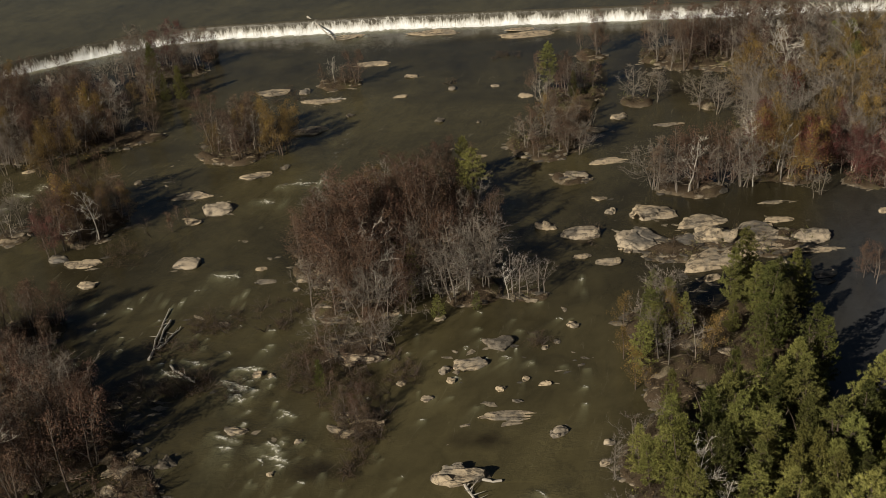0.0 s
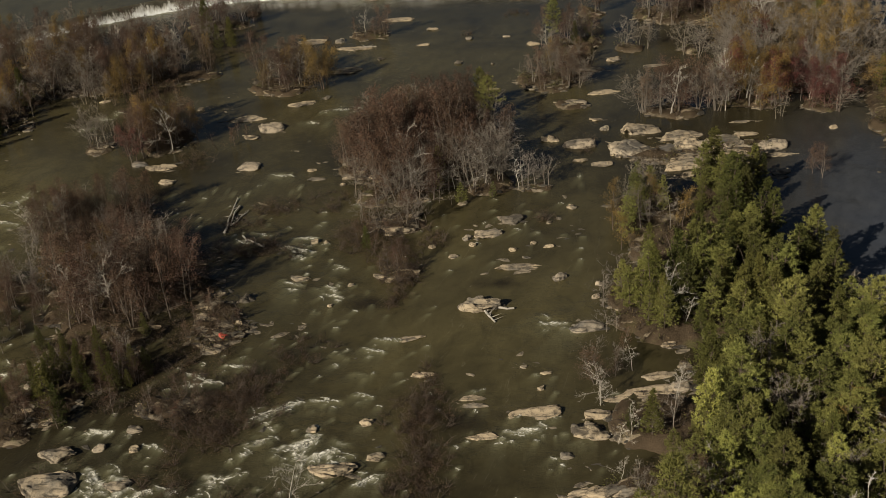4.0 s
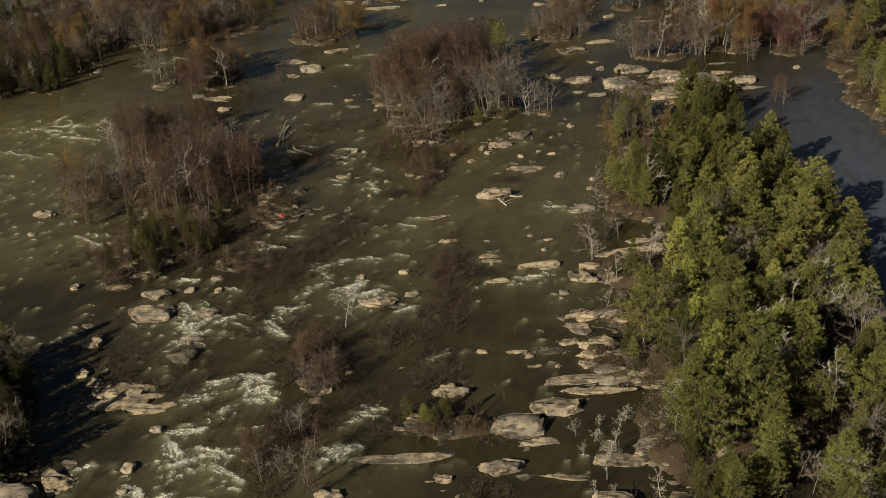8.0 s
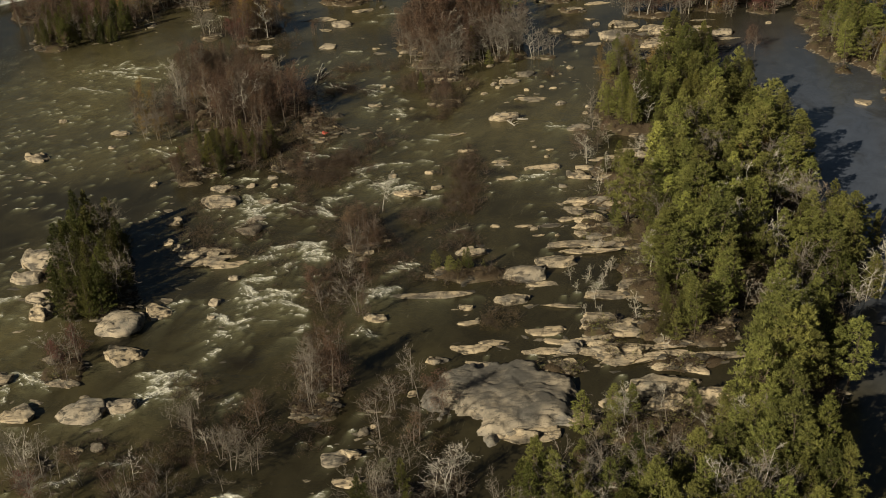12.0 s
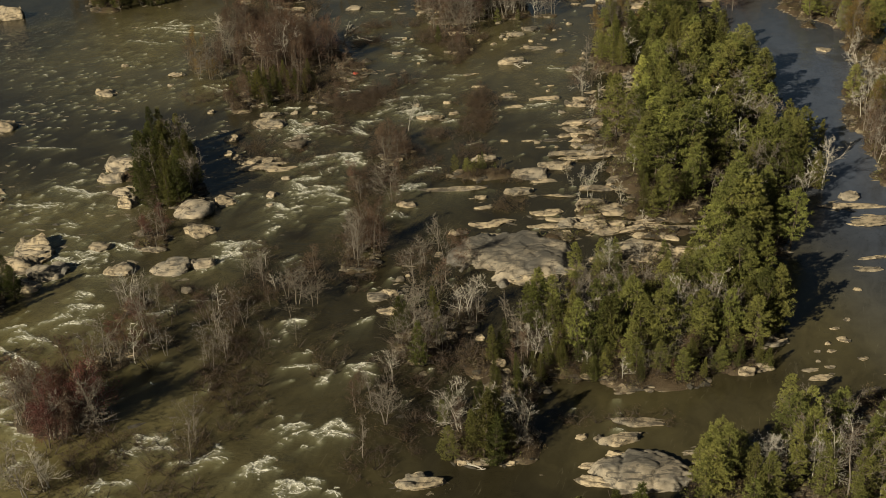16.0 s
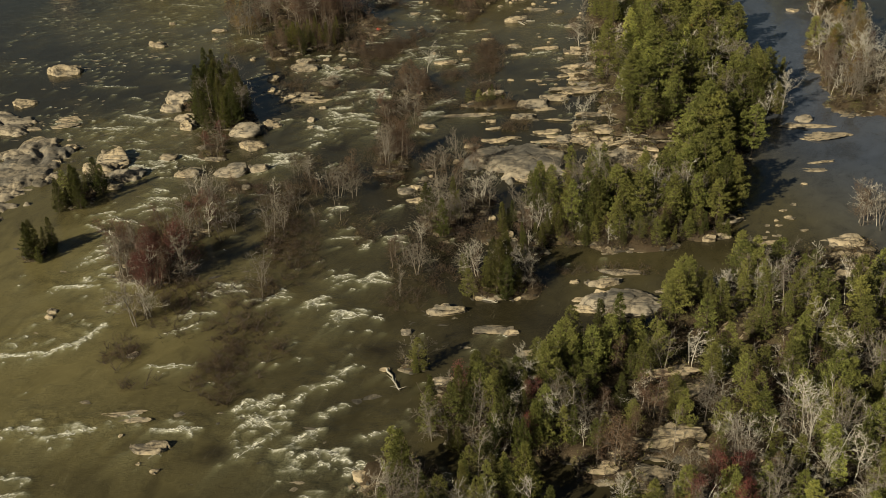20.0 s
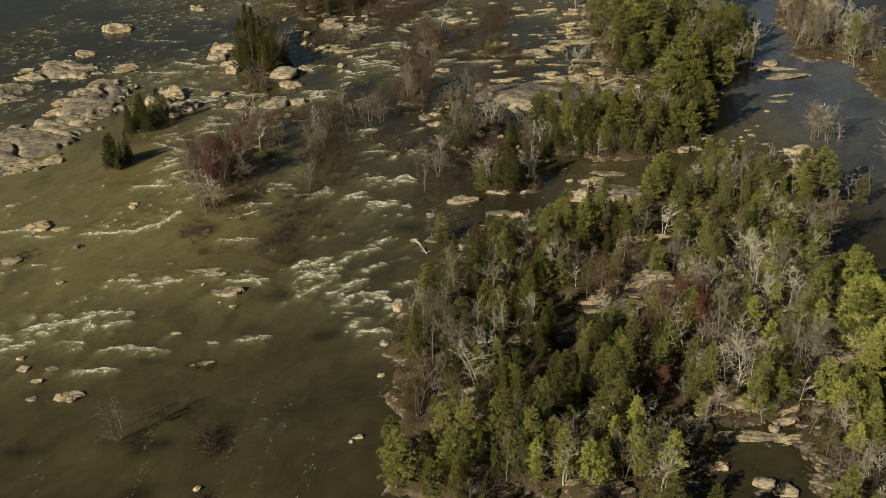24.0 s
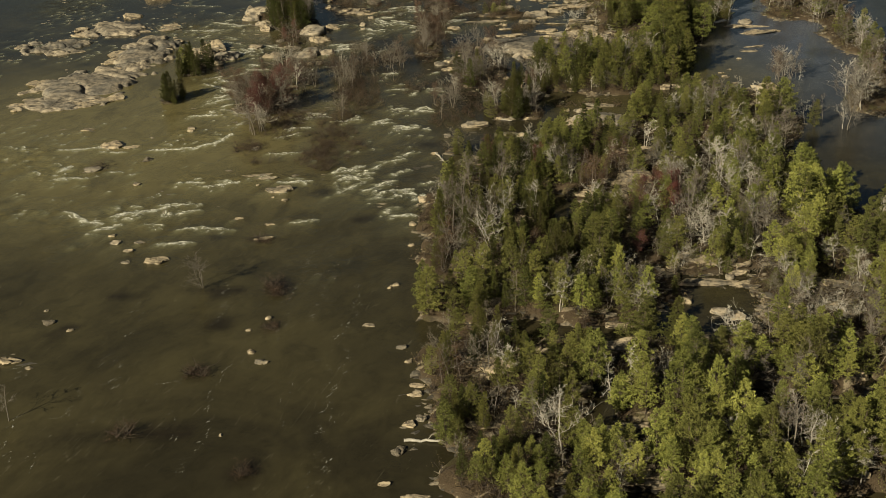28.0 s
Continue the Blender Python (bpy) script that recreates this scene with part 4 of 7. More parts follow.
CRESTS_I = [
    (-22.7, -24.5, -20.3, -24, 0.9, 1.2), (-31.5, -15.3, -29, -15.3, 1, 1.6), (-28.5, -21.7, -27.3, -21.5, 0.6, 0.7),
    (-31.5, -18.8, -31.2, -19.1, 0.6, 0.7), (-25.2, -27.6, -24.6, -25.5, 0.8, 0.7), (-22.5, -15.5, -21.4, -14.3, 0.7, 1.2),
    (-42.2, 2.9, -39.6, 4.4, 1, 1.6), (-42, 0.6, -39.1, 2, 0.9, 1.6), (-37.1, 23.8, -33.9, 24.6, 0.8, 0.7),
    (-31.1, 31.7, -28.4, 33.7, 0.8, 1.2), (-36.2, 28.8, -34, 30.8, 0.7, 0.7), (-22, 21, -18.1, 21.8, 0.8, 0.7),
    (-19.2, 26.8, -15.9, 25.6, 0.7, 0.7), (-48.3, -13.6, -45.3, -12.4, 0.8, 0.7), (-45.3, -12.4, -44.8, -10.5, 0.7, 0.7),
    (-43.1, -10.6, -40.5, -10.3, 0.7, 0.7),
]
CRESTS_J = [
    (-83.7, 39.4, -74.7, 37.7, 0.5, 0.7), (-73.6, 32, -71.5, 31.2, 0.5, 0.7), (-33.3, -1.9, -32, -1.2, 0.6, 0.7),
    (-21.3, 12.7, -19.6, 10.9, 0.7, 0.7), (-71.7, 11.5, -70.7, 13.2, 0.7, 0.7), (-78.5, -51.3, -71.6, -50.4, 0.9, 0.7),
    (-71.4, -52.1, -67.5, -52.7, 0.7, 0.7), (-63.9, -51.7, -57.6, -51.5, 1, 0.7), (-57.6, -51.5, -54.3, -49.4, 1, 0.7),
    (-54.3, -49.4, -52.6, -45, 1, 0.7), (-61.7, -36.7, -56.3, -36.1, 0.9, 1.2), (-60.4, -30.7, -56.8, -27.3, 0.8, 0.7),
    (-63.5, -19.4, -55.6, -24.9, 0.8, 0.7), (-61.4, -16.9, -55.9, -19.8, 0.7, 0.7), (-41.3, -38.1, -37.6, -37.8, 0.8, 0.7),
    (-37.6, -40.4, -32.7, -39.5, 0.8, 0.7),
]
CRESTS_K = [
    (-30, -41.7, -27.2, -40.8, 0.7, 0.7), (-26.4, -44.4, -23.3, -43.9, 0.7, 0.7), (-27.3, -36.5, -25.7, -35.7, 0.7, 0.7),
    (-23.6, -35.6, -21, -36.1, 0.7, 0.7), (-44.4, -47.2, -41.6, -45.3, 0.6, 0.7), (-45.3, -53.7, -40.2, -54.2, 0.7, 0.7),
    (-24.8, -56.3, -22.8, -53.8, 0.9, 0.7), (-27.2, -57.7, -23.9, -57.2, 0.7, 0.7), (-25.2, -62.6, -23.2, -61.1, 0.8, 0.7),
    (-55.7, -65.1, -52.2, -64.7, 0.9, 1), (-51.8, -66, -47.1, -65, 0.9, 0.7), (-41.3, -65.1, -36.7, -64.8, 0.9, 0.7),
    (-32.1, -68.6, -29.1, -65.7, 0.72, 1.6), 
    
]
CRESTS_L = [
    (-31.7, -62.5, -29.2, -64.9, 0.8, 0.7), 
    (-24.2, -77.1, -21, -76.8, 0.8, 0.7), (-20.6, -65.9, -18.9, -65.6, 0.7, 0.7), (-74.8, -59.9, -74.1, -57.9, 0.9, 1.5),
    (-73.6, -62.7, -70, -62.5, 0.7, 0.7), (-67.6, -60.9, -65.6, -60.1, 0.6, 0.7), (-63.9, -61.8, -63, -61, 0.6, 0.7),
    (-68.6, -74.5, -65.4, -77.2, 0.9, 0.7), (-65.4, -77.2, -62.1, -78.6, 0.9, 0.7), (-62.7, -80.5, -59.5, -78.6, 0.9, 1.2),
    (-61.6, -76.6, -59, -74.2, 1, 1.4), (-59.3, -75.3, -55.2, -73.3, 1, 1.4), (-56.1, -72.6, -50.7, -72.4, 0.9, 0.7),
    (-54.3, -76, -50.2, -74.1, 0.8, 0.7),
]
CRESTS_M = [
    (-56.8, -78.7, -53.9, -79.3, 0.7, 0.7), (-51.6, -80.4, -48.5, -79.8, 0.8, 0.7), (-48.4, -80.2, -44.4, -80.3, 0.7, 0.7),
    (-53.1, -84.5, -48.4, -84.3, 0.8, 0.7), (-36.9, -78.9, -33.9, -77.6, 0.7, 0.7), (-29.9, -24.8, -26, -23.8, 0.6, 0.7),
    (-22.3, -25.2, -20, -25.8, 0.7, 0.7), (-55.2, -73.3, -54.8, -76.7, 0.6, 0.7),
]
CRESTS_N = [
    (-34.0, -61.8, -32.9, -60.4, 1.0, 0.8), (-32.7, -64.4, -31.3, -63.5, 1.0, 0.9), (-32.3, -61.1, -30.9, -60.5, 0.8, 1.0),
    (-30.9, -59.7, -29.8, -59.5, 0.9, 0.9), (-30.7, -63.3, -29.9, -62.8, 0.8, 1.5), (-30.2, -62.5, -28.4, -62.0, 0.9, 1.3),
    (-28.2, -60.5, -27.4, -59.0, 0.8, 1.1), (-29.0, -64.3, -28.2, -63.8, 0.8, 1.2), (-25.9, -65.4, -24.7, -65.1, 0.8, 1.0),
    (-25.1, -68.6, -24.2, -68.2, 1.0, 0.8), (-26.7, -69.9, -25.9, -69.5, 0.9, 0.8), (-27.3, -66.6, -25.6, -65.6, 0.8, 1.3),
    (-22.7, -69.8, -21.5, -69.6, 0.9, 0.9), (-23.7, -68.9, -21.9, -69.1, 0.7, 1.5), (-23.4, -68.8, -22.2, -67.8, 1.0, 1.2),
    (-24.4, -70.8, -23.6, -70.1, 0.7, 0.9), (-24.9, -76.0, -24.6, -74.9, 0.9, 1.1), (-21.5, -71.5, -20.3, -70.1, 0.8, 1.1),
    (-19.4, -71.1, -18.4, -71.2, 0.7, 1.3), (-21.4, -70.9, -19.7, -70.3, 0.7, 1.1),
]
CREST_LINES = [*CRESTS_A, *CRESTS_B, *CRESTS_C, *CRESTS_D, *CRESTS_E, *CRESTS_F, *CRESTS_G, *CRESTS_H, *CRESTS_I, *CRESTS_J, *CRESTS_K, *CRESTS_L, *CRESTS_M, *CRESTS_N]


def fbm(x, y, seed, octaves=4, scale=1.0):
    """Smooth value noise on arrays."""
    out = np.zeros_like(x)
    amp, total = 1.0, 0.0
    for o in range(octaves):
        px, py = x * scale + 17.3 * seed + 5.1 * o, y * scale - 9.7 * seed + 3.7 * o
        ix, iy = np.floor(px), np.floor(py)
        fx, fy = px - ix, py - iy
        fx, fy = fx * fx * (3 - 2 * fx), fy * fy * (3 - 2 * fy)

        def h(a, b):
            s = np.sin(a * 127.1 + b * 311.7 + seed * 74.7) * 43758.5453
            return s - np.floor(s)

        v = (h(ix, iy) * (1 - fx) + h(ix + 1, iy) * fx) * (1 - fy) + (h(ix, iy + 1) * (1 - fx) + h(ix + 1, iy + 1) * fx) * fy
        out += amp * v
        total += amp
        amp *= 0.5
        scale *= 2.03
    return out / total * 2 - 1


def weir_y(x):
    """The weir's line across the river: nearly straight, bending towards the viewer at its far end."""
    x = np.asarray(x, float)
    return 203.6 - 0.06 * np.maximum(x + 20, 0) - 0.0105 * np.clip(-52 - x, 0, 52) ** 2 - 1.0 * np.maximum(-104 - x, 0)


def land_height(x, y):
    """Height of the ground over the river level, on arrays."""
    x, y = np.asarray(x, float), np.asarray(y, float)
    wob = fbm(x, y, 3, 6, 0.2)
    bed = -0.9 + 0.25 * fbm(x, y, 5, 3, 0.3)
    z = bed.copy()
    for row in LAND:
        cx, cy, rx, ry, h = row
        near = (np.abs(x - cx) < rx * 1.7 + 2) & (np.abs(y - cy) < ry * 1.7 + 2)
        if not near.any():
            continue
        d = np.sqrt(((x[near] - cx) / (rx * (0.8 if h < 1 else 0.95) + 0.5)) ** 2 + ((y[near] - cy) / (ry * (0.8 if h < 1 else 0.95) + 0.5)) ** 2) + 0.62 * wob[near]
        top = h * (0.5 + 0.6 * fbm(x[near], y[near], 8, 5, 0.4))
        s = np.clip((1.14 - d) / 0.5, 0, 1)
        s = s * s * (3 - 2 * s)
        crag = fbm(x[near], y[near], 14, 3, 0.55)
        top = top + 0.22 * (crag > 0.12) + 0.14 * (crag > 0.3) - 0.12 * (crag < -0.2)
        top = top + 0.34 * h * fbm(x[near], y[near], 17, 3, 1.1)
        z[near] = np.maximum(z[near], bed[near] + (top - bed[near] + 0.12) * s)
    shore = np.clip((np.abs(x + 20) - 150) / 40, 0, 1) * np.clip((400 - np.abs(y - 20)) / 40 + 4, 0, 1)
    return np.maximum(z, -0.9 + 5.0 * shore)


def rapid_at(x, y):
    x, y = np.asarray(x, float), np.asarray(y, float)
    r = np.zeros_like(x)
    wob = fbm(x, y, 11, 3, 0.35)
    for cx, cy, rx, ry, s in RAPIDS:
        near = (np.abs(x - cx) < rx * 2 + 3) & (np.abs(y - cy) < ry * 2 + 3)
        if near.any():
            d = np.sqrt(((x[near] - cx) / (rx + 0.8)) ** 2 + ((y[near] - cy) / (ry + 0.8)) ** 2) + 0.3 * wob[near]
            r[near] = np.maximum(r[near], s * np.clip((1.45 - d) / 0.8, 0, 1))
    off = weir_y(x) - y
    return np.maximum(r, np.where((off > -1) & (off < 3.6) & (x < 75), 0.9 * np.clip(1.1 - off / 3.6, 0, 1), 0))


def wakes_at(x, y):
    """Broken water round the rocks that stand in the rapids."""
    r = np.zeros_like(x)
    for rows in ROCK_FIELDS:
        for cx, cy, w, d, h in rows:
            near = (np.abs(x - cx) < w + 3) & (np.abs(y - cy) < d + 4)
            if near.any():
                xx, yy = x[near] - cx, y[near] - cy
                u = np.hypot((xx + 0.25 * (yy < 0) * -yy) / (0.55 * w + 0.7), np.where(yy < 0, yy / (d + 1.6), yy / (0.6 * d + 0.5)))
                r[near] = np.maximum(r[near], np.clip(1.35 - u, 0, 1))
    return r


def river_rapid(x, y):
    """Rapids and, near them, the wakes of rocks."""
    x, y = np.asarray(x, float), np.asarray(y, float)
    r = rapid_at(x, y)
    wide = np.zeros_like(x)
    for cx, cy, rx, ry, s in RAPIDS:
        near = (np.abs(x - cx) < rx * 2 + 14) & (np.abs(y - cy) < ry * 2 + 18)
        wide[near] = np.maximum(wide[near], s * np.clip(1.3 - np.hypot((x[near] - cx) / (rx + 7), (y[near] - cy) / (ry + 9)), 0, 1))
    return np.maximum(r, np.minimum(0.85, wakes_at(x, y) * (0.12 + 1.1 * wide)) + 0.42 * wide * (fbm(x, y, 33, 3, 0.25) > -0.15))


FLOW = (-0.40, -0.917)


def list_breakers():
    """Breaking waves: place, strength, half width across the current, length of the foam tail, turn, bow."""
    rng = random.Random(19)
    out = []
    for cx, cy, rx, ry, s in RAPIDS:
        for _ in range(int(rx * ry * 0.42 * s) + 2):
            a, r = rng.uniform(0, 6.283), math.sqrt(rng.random())
            big = rng.random() ** 2
            out.append((cx + rx * r * math.cos(a), cy + ry * r * math.sin(a), s * rng.uniform(0.5, 1.1), 0.25 + 1.0 * big * min(1, rx / 3), 0.35 + 1.5 * big * rng.random() + 0.3 * s, rng.gauss(0, 0.35), rng.uniform(-.35, .5)))
    for rows in ROCK_FIELDS:
        for cx, cy, w, d, h in rows:
            near = max((s * (1 - 0.5 * math.hypot((cx - x) / (rx + 3), (cy - y) / (ry + 3))) for x, y, rx, ry, s in RAPIDS), default=0)
            if near > 0.2:
                for _ in range(1 + int(w * 0.7)):
                    out.append((cx + rng.uniform(-.6, .6) * w, cy - d * 0.5 + rng.uniform(-.5, .5), near * rng.uniform(.6, 1.2), rng.uniform(.2, .25 + .25 * w), rng.uniform(.4, 1.5), rng.gauss(0, .3), rng.uniform(-.2, .6)))
    for x0, y0, x1, y1, s, back in CREST_LINES:
        n = int(math.hypot(x1 - x0, y1 - y0) / 0.5) + 2
        for i in range(n):
            u = (i + rng.uniform(-.3, .3)) / max(n - 1, 1)
            out.append((x0 + (x1 - x0) * u + rng.gauss(0, .08), y0 + (y1 - y0) * u + rng.gauss(0, .10) + 0.25 * math.sin(3 * u + x0), s * rng.uniform(.7, 1.1), rng.uniform(.3, .6), back * rng.uniform(.35, 1.1), rng.gauss(0, .18), rng.uniform(-.2, .4)))
            if rng.random() < 0.45 * back:
                d = rng.uniform(.5, 2.0) * back
                out.append((x0 + (x1 - x0) * u - 0.4 * d + rng.gauss(0, .3), y0 + (y1 - y0) * u - 0.9 * d, s * rng.uniform(.5, .95), rng.uniform(.15, .4), back * rng.uniform(.3, .8), rng.gauss(0, .4), rng.uniform(-.2, .5)))
    # small breaks over the stony shoal beside the outcrops
    for _ in range(700):
        x, y = rng.uniform(-112, -52), rng.uniform(-4, 88)
        if noise.noise(Vector((x * 0.07, y * 0.07, 8.1))) > -0.05:
            out.append((x, y, rng.uniform(.45, .8), rng.uniform(.2, .6), rng.uniform(.25, .6), rng.gauss(0, .25), rng.uniform(-.2, .3)))
    # scattered small breaks between the islands
    for _ in range(2000):
        x, y = rng.uniform(-115, 8), rng.uniform(-72, 110)
        n = noise.noise(Vector((x * 0.05, y * 0.05, 3.3)))
        if n > -0.10 and rng.random() < 0.8:
            out.append((x, y, rng.uniform(.3, .85), rng.uniform(.12, .45), rng.uniform(.25, .8), rng.gauss(0, .3), rng.uniform(-.2, .4)))
    return out


BREAKERS = list_breakers()


def foam_at(x, y):
    """Foam cover: a sharp front at each breaking crest and a tail that thins out downstream."""
    out = np.zeros_like(x)
    order = np.argsort(y, kind="stable")
    ys = y[order]
    for cx, cy, s, wid, tail, turn, bow in BREAKERS:
        reach = 2.2 * wid + 3.0 * tail + 0.6
        lo, hi = np.searchsorted(ys, (cy - reach, cy + reach))
        idx = order[lo:hi]
        idx = idx[np.abs(x[idx] - cx) < reach]
        if not len(idx):
            continue
        c, q = math.cos(turn), math.sin(turn)
        fx, fy = FLOW[0] * c - FLOW[1] * q, FLOW[0] * q + FLOW[1] * c
        dx, dy = x[idx] - cx, y[idx] - cy
        a = -dx * fy + dy * fx
        d = dx * fx + dy * fy - bow * a * a / wid
        spread = wid * (1 + 0.25 * np.maximum(d, 0) / tail)
        f = np.where(d < 0, np.exp(-(d / 0.16) ** 2), 0.58 * np.exp(-d / 0.34) + 0.42 * np.exp(-d / (1.6 * tail))) * np.exp(-(a / spread) ** 4)
        out[idx] = np.maximum(out[idx], s * f)
    off = weir_y(x) - y
    return np.maximum(out, np.where((off > 0) & (off < 3) & (x < 80), np.clip(1.1 - off / 2.6, 0, 1), 0))


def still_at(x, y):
    """The calm side channel, where the sky's reflection is painted in, 0 to 1."""
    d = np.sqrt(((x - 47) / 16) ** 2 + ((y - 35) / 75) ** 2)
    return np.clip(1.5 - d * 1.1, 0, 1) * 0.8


def silt_sheen_at(x, y):
    """Where the shallow, sunlit current is siltiest, and where sky reflection is painted as a paler tone."""
    s = np.zeros_like(x)
    # ellipses at (14, -34) and (33, -18) paint the channel's sky reflection
    for cx, cy, rx, ry, a in ((-74, -46, 43, 42, 1.08), (-66, 10, 15, 15, 0.5), (14, -34, 22, 9, 0.3), (33, -18, 12, 14, 0.4), (-60, -95, 50, 50, 0.22), (-30, 150, 60, 40, 0.3), (-25, 40, 22, 55, 0.12), (-30, -70, 25, 36, 0.2), (-70, -14, 18, 20, 0.5), (-78, 98, 22, 32, 0.65), (-64, 66, 14, 12, 0.5), (-6, 78, 24, 36, 0.42), (-30, 95, 20, 30, 0.25)):
        s = np.maximum(s, a * np.clip(1.4 - np.hypot((x - cx) / rx, (y - cy) / ry), 0, 1))
    return s


# ---- sunken rock and weed just under the surface, drawn out along cast shadows: centre x, y, half widths ----
SUNK_SHADE = [
    (-41.4, -97.0, 4.5, 1.2), (-35.6, -96.3, 1.6, 1.4), (-40.3, -114.3, 1.6, 1.0), (-41.1, -124.9, 4.0, 1.6), (-32.0, -130.6, 1.4, 1.6),
    (-53.5, -98.2, 1.5, 0.8), (-34.6, -104.7, 1.4, 1.2), (-40.3, -104.7, 1.2, 1.0), (-57.2, -105.2, 1.4, 0.9), (-58.5, -107.0, 1.8, 1.0),
    (-39.8, -83.2, 2.2, 1.0), (-45.7, -82.6, 1.5, 0.8), (-53.2, -97.8, 1.8, 1.0), (-35.5, -96.3, 1.6, 1.8), (-40.3, -104.6, 1.6, 1.2),
    (-34.7, -104.6, 1.2, 1.2), (-34.0, -68.6, 2.2, 1.4), (-26.8, -77.5, 2, 1.4), (-20.4, -50.9, 2, 2), (-36.5, -5.1, 2.5, 2),
    (-33.4, 6.5, 2, 2), (-6.5, 54.1, 3, 1.5), (-31.4, 45.1, 2.5, 1.2), (-19.1, 76.1, 3, 1.5), (-3.9, 79.7, 2.5, 1.2),
]


def sunk_shade_at(x, y):
    """How dark the bed and the shadows painted over it show, 0 to 1."""
    out = np.zeros_like(x)
    wob = fbm(x, y, 57, 4, 0.5)
    for cx, cy, rx, ry in SUNK_SHADE:
        near = (np.abs(x - cx) < 2.5 * rx) & (np.abs(y - cy) < 2.5 * ry)
        d = np.hypot((x[near] - cx) / rx, (y[near] - cy) / ry) + 0.7 * wob[near]
        out[near] = np.maximum(out[near], np.clip(1.35 - d, 0, 1))
    return out


def axis(lo, hi, step, far):
    mid = np.arange(lo, hi + step, step)
    out = np.array([1.06 ** i for i in range(1, 100)]) * step * 16
    out = out[out < far]
    return np.concatenate([lo - out[::-1], mid, hi + out])


def river_axis(lo, a, b, hi):
    """Fine between a and b, coarser to lo and hi, then out to the horizon."""
    wide = axis(lo, hi, 1.4, 3500)
    return np.concatenate([wide[wide < a - 0.2], np.arange(a, b, 0.28), wide[wide > b + 0.2]])


def sheet(name, xs, ys, zfun, mat, attrs=()):
    gx, gy = np.meshgrid(xs, ys)
    x, y = gx.ravel(), gy.ravel()
    z = zfun(x, y)
    nx, ny = len(xs), len(ys)
    i = (np.arange(ny - 1)[:, None] * nx + np.arange(nx - 1)[None, :]).ravel()
    faces = np.stack([i, i + 1, i + 1 + nx, i + nx], 1)
    me = bpy.data.meshes.new(name)
    me.vertices.add(len(x))
    me.vertices.foreach_set("co", np.stack([x, y, z], 1).ravel())
    me.loops.add(faces.size)
    me.loops.foreach_set("vertex_index", faces.ravel())
    me.polygons.add(len(faces))
    me.polygons.foreach_set("loop_start", np.arange(0, faces.size, 4))
    me.polygons.foreach_set("use_smooth", np.ones(len(faces), bool))
    for key, fun in attrs:
        a = me.attributes.new(key, "FLOAT", "POINT")
        a.data.foreach_set("value", fun(x, y).astype(np.float32))
    me.update(calc_edges=True)
    me.materials.append(mat)
    return new(name, me)


def river_z(x, y):
    r = rapid_at(x, y)
    return r * (0.22 * fbm(x, y, 21, 3, 0.8) + 0.04) + 0.015 * fbm(x, y, 22, 2, 0.4) + 0.12 * foam_at(x, y)


ground = sheet("ground", axis(-135, 90, 0.62, 3500), axis(-150, 215, 0.62, 3500), land_height, M_GROUND)
tagged(ground, "brown leaf-littered river islands and stony bed", "ground", kind="structure")
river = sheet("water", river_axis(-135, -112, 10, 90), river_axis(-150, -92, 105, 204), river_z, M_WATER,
              (("rapid", river_rapid), ("still", still_at), ("silt_sheen", silt_sheen_at), ("foam", foam_at), ("sunk_shade", sunk_shade_at)))
tagged(river, "muddy olive river with white rapids between islands", "river", kind="structure")


# threads of drifting foam: from x, y to x, y
FOAM_THREADS = [
    (-50.6, -98.9, -47.6, -122.2), (-25.8, -95.1, -25.2, -133.6), (-30.8, -112.2, -29.1, -129.0), (-50.7, -107.6, -51.2, -130.0),
    (-27.0, -110.0, -24.3, -133.6), (-42.0, -112.2, -40.0, -125.7), (-37.7, -107.7, -36.7, -132.2), (-32.6, -86.1, -33.7, -112.2),
    (-58.3, -112.1, -53.6, -129.2), (-41.7, -88.9, -40.4, -104.5), (-29.1, -88.9, -30.4, -104.4), (-19.5, 179.0, -26.5, 135.5),
    (-21.8, 161.4, -25.0, 142.7),
]


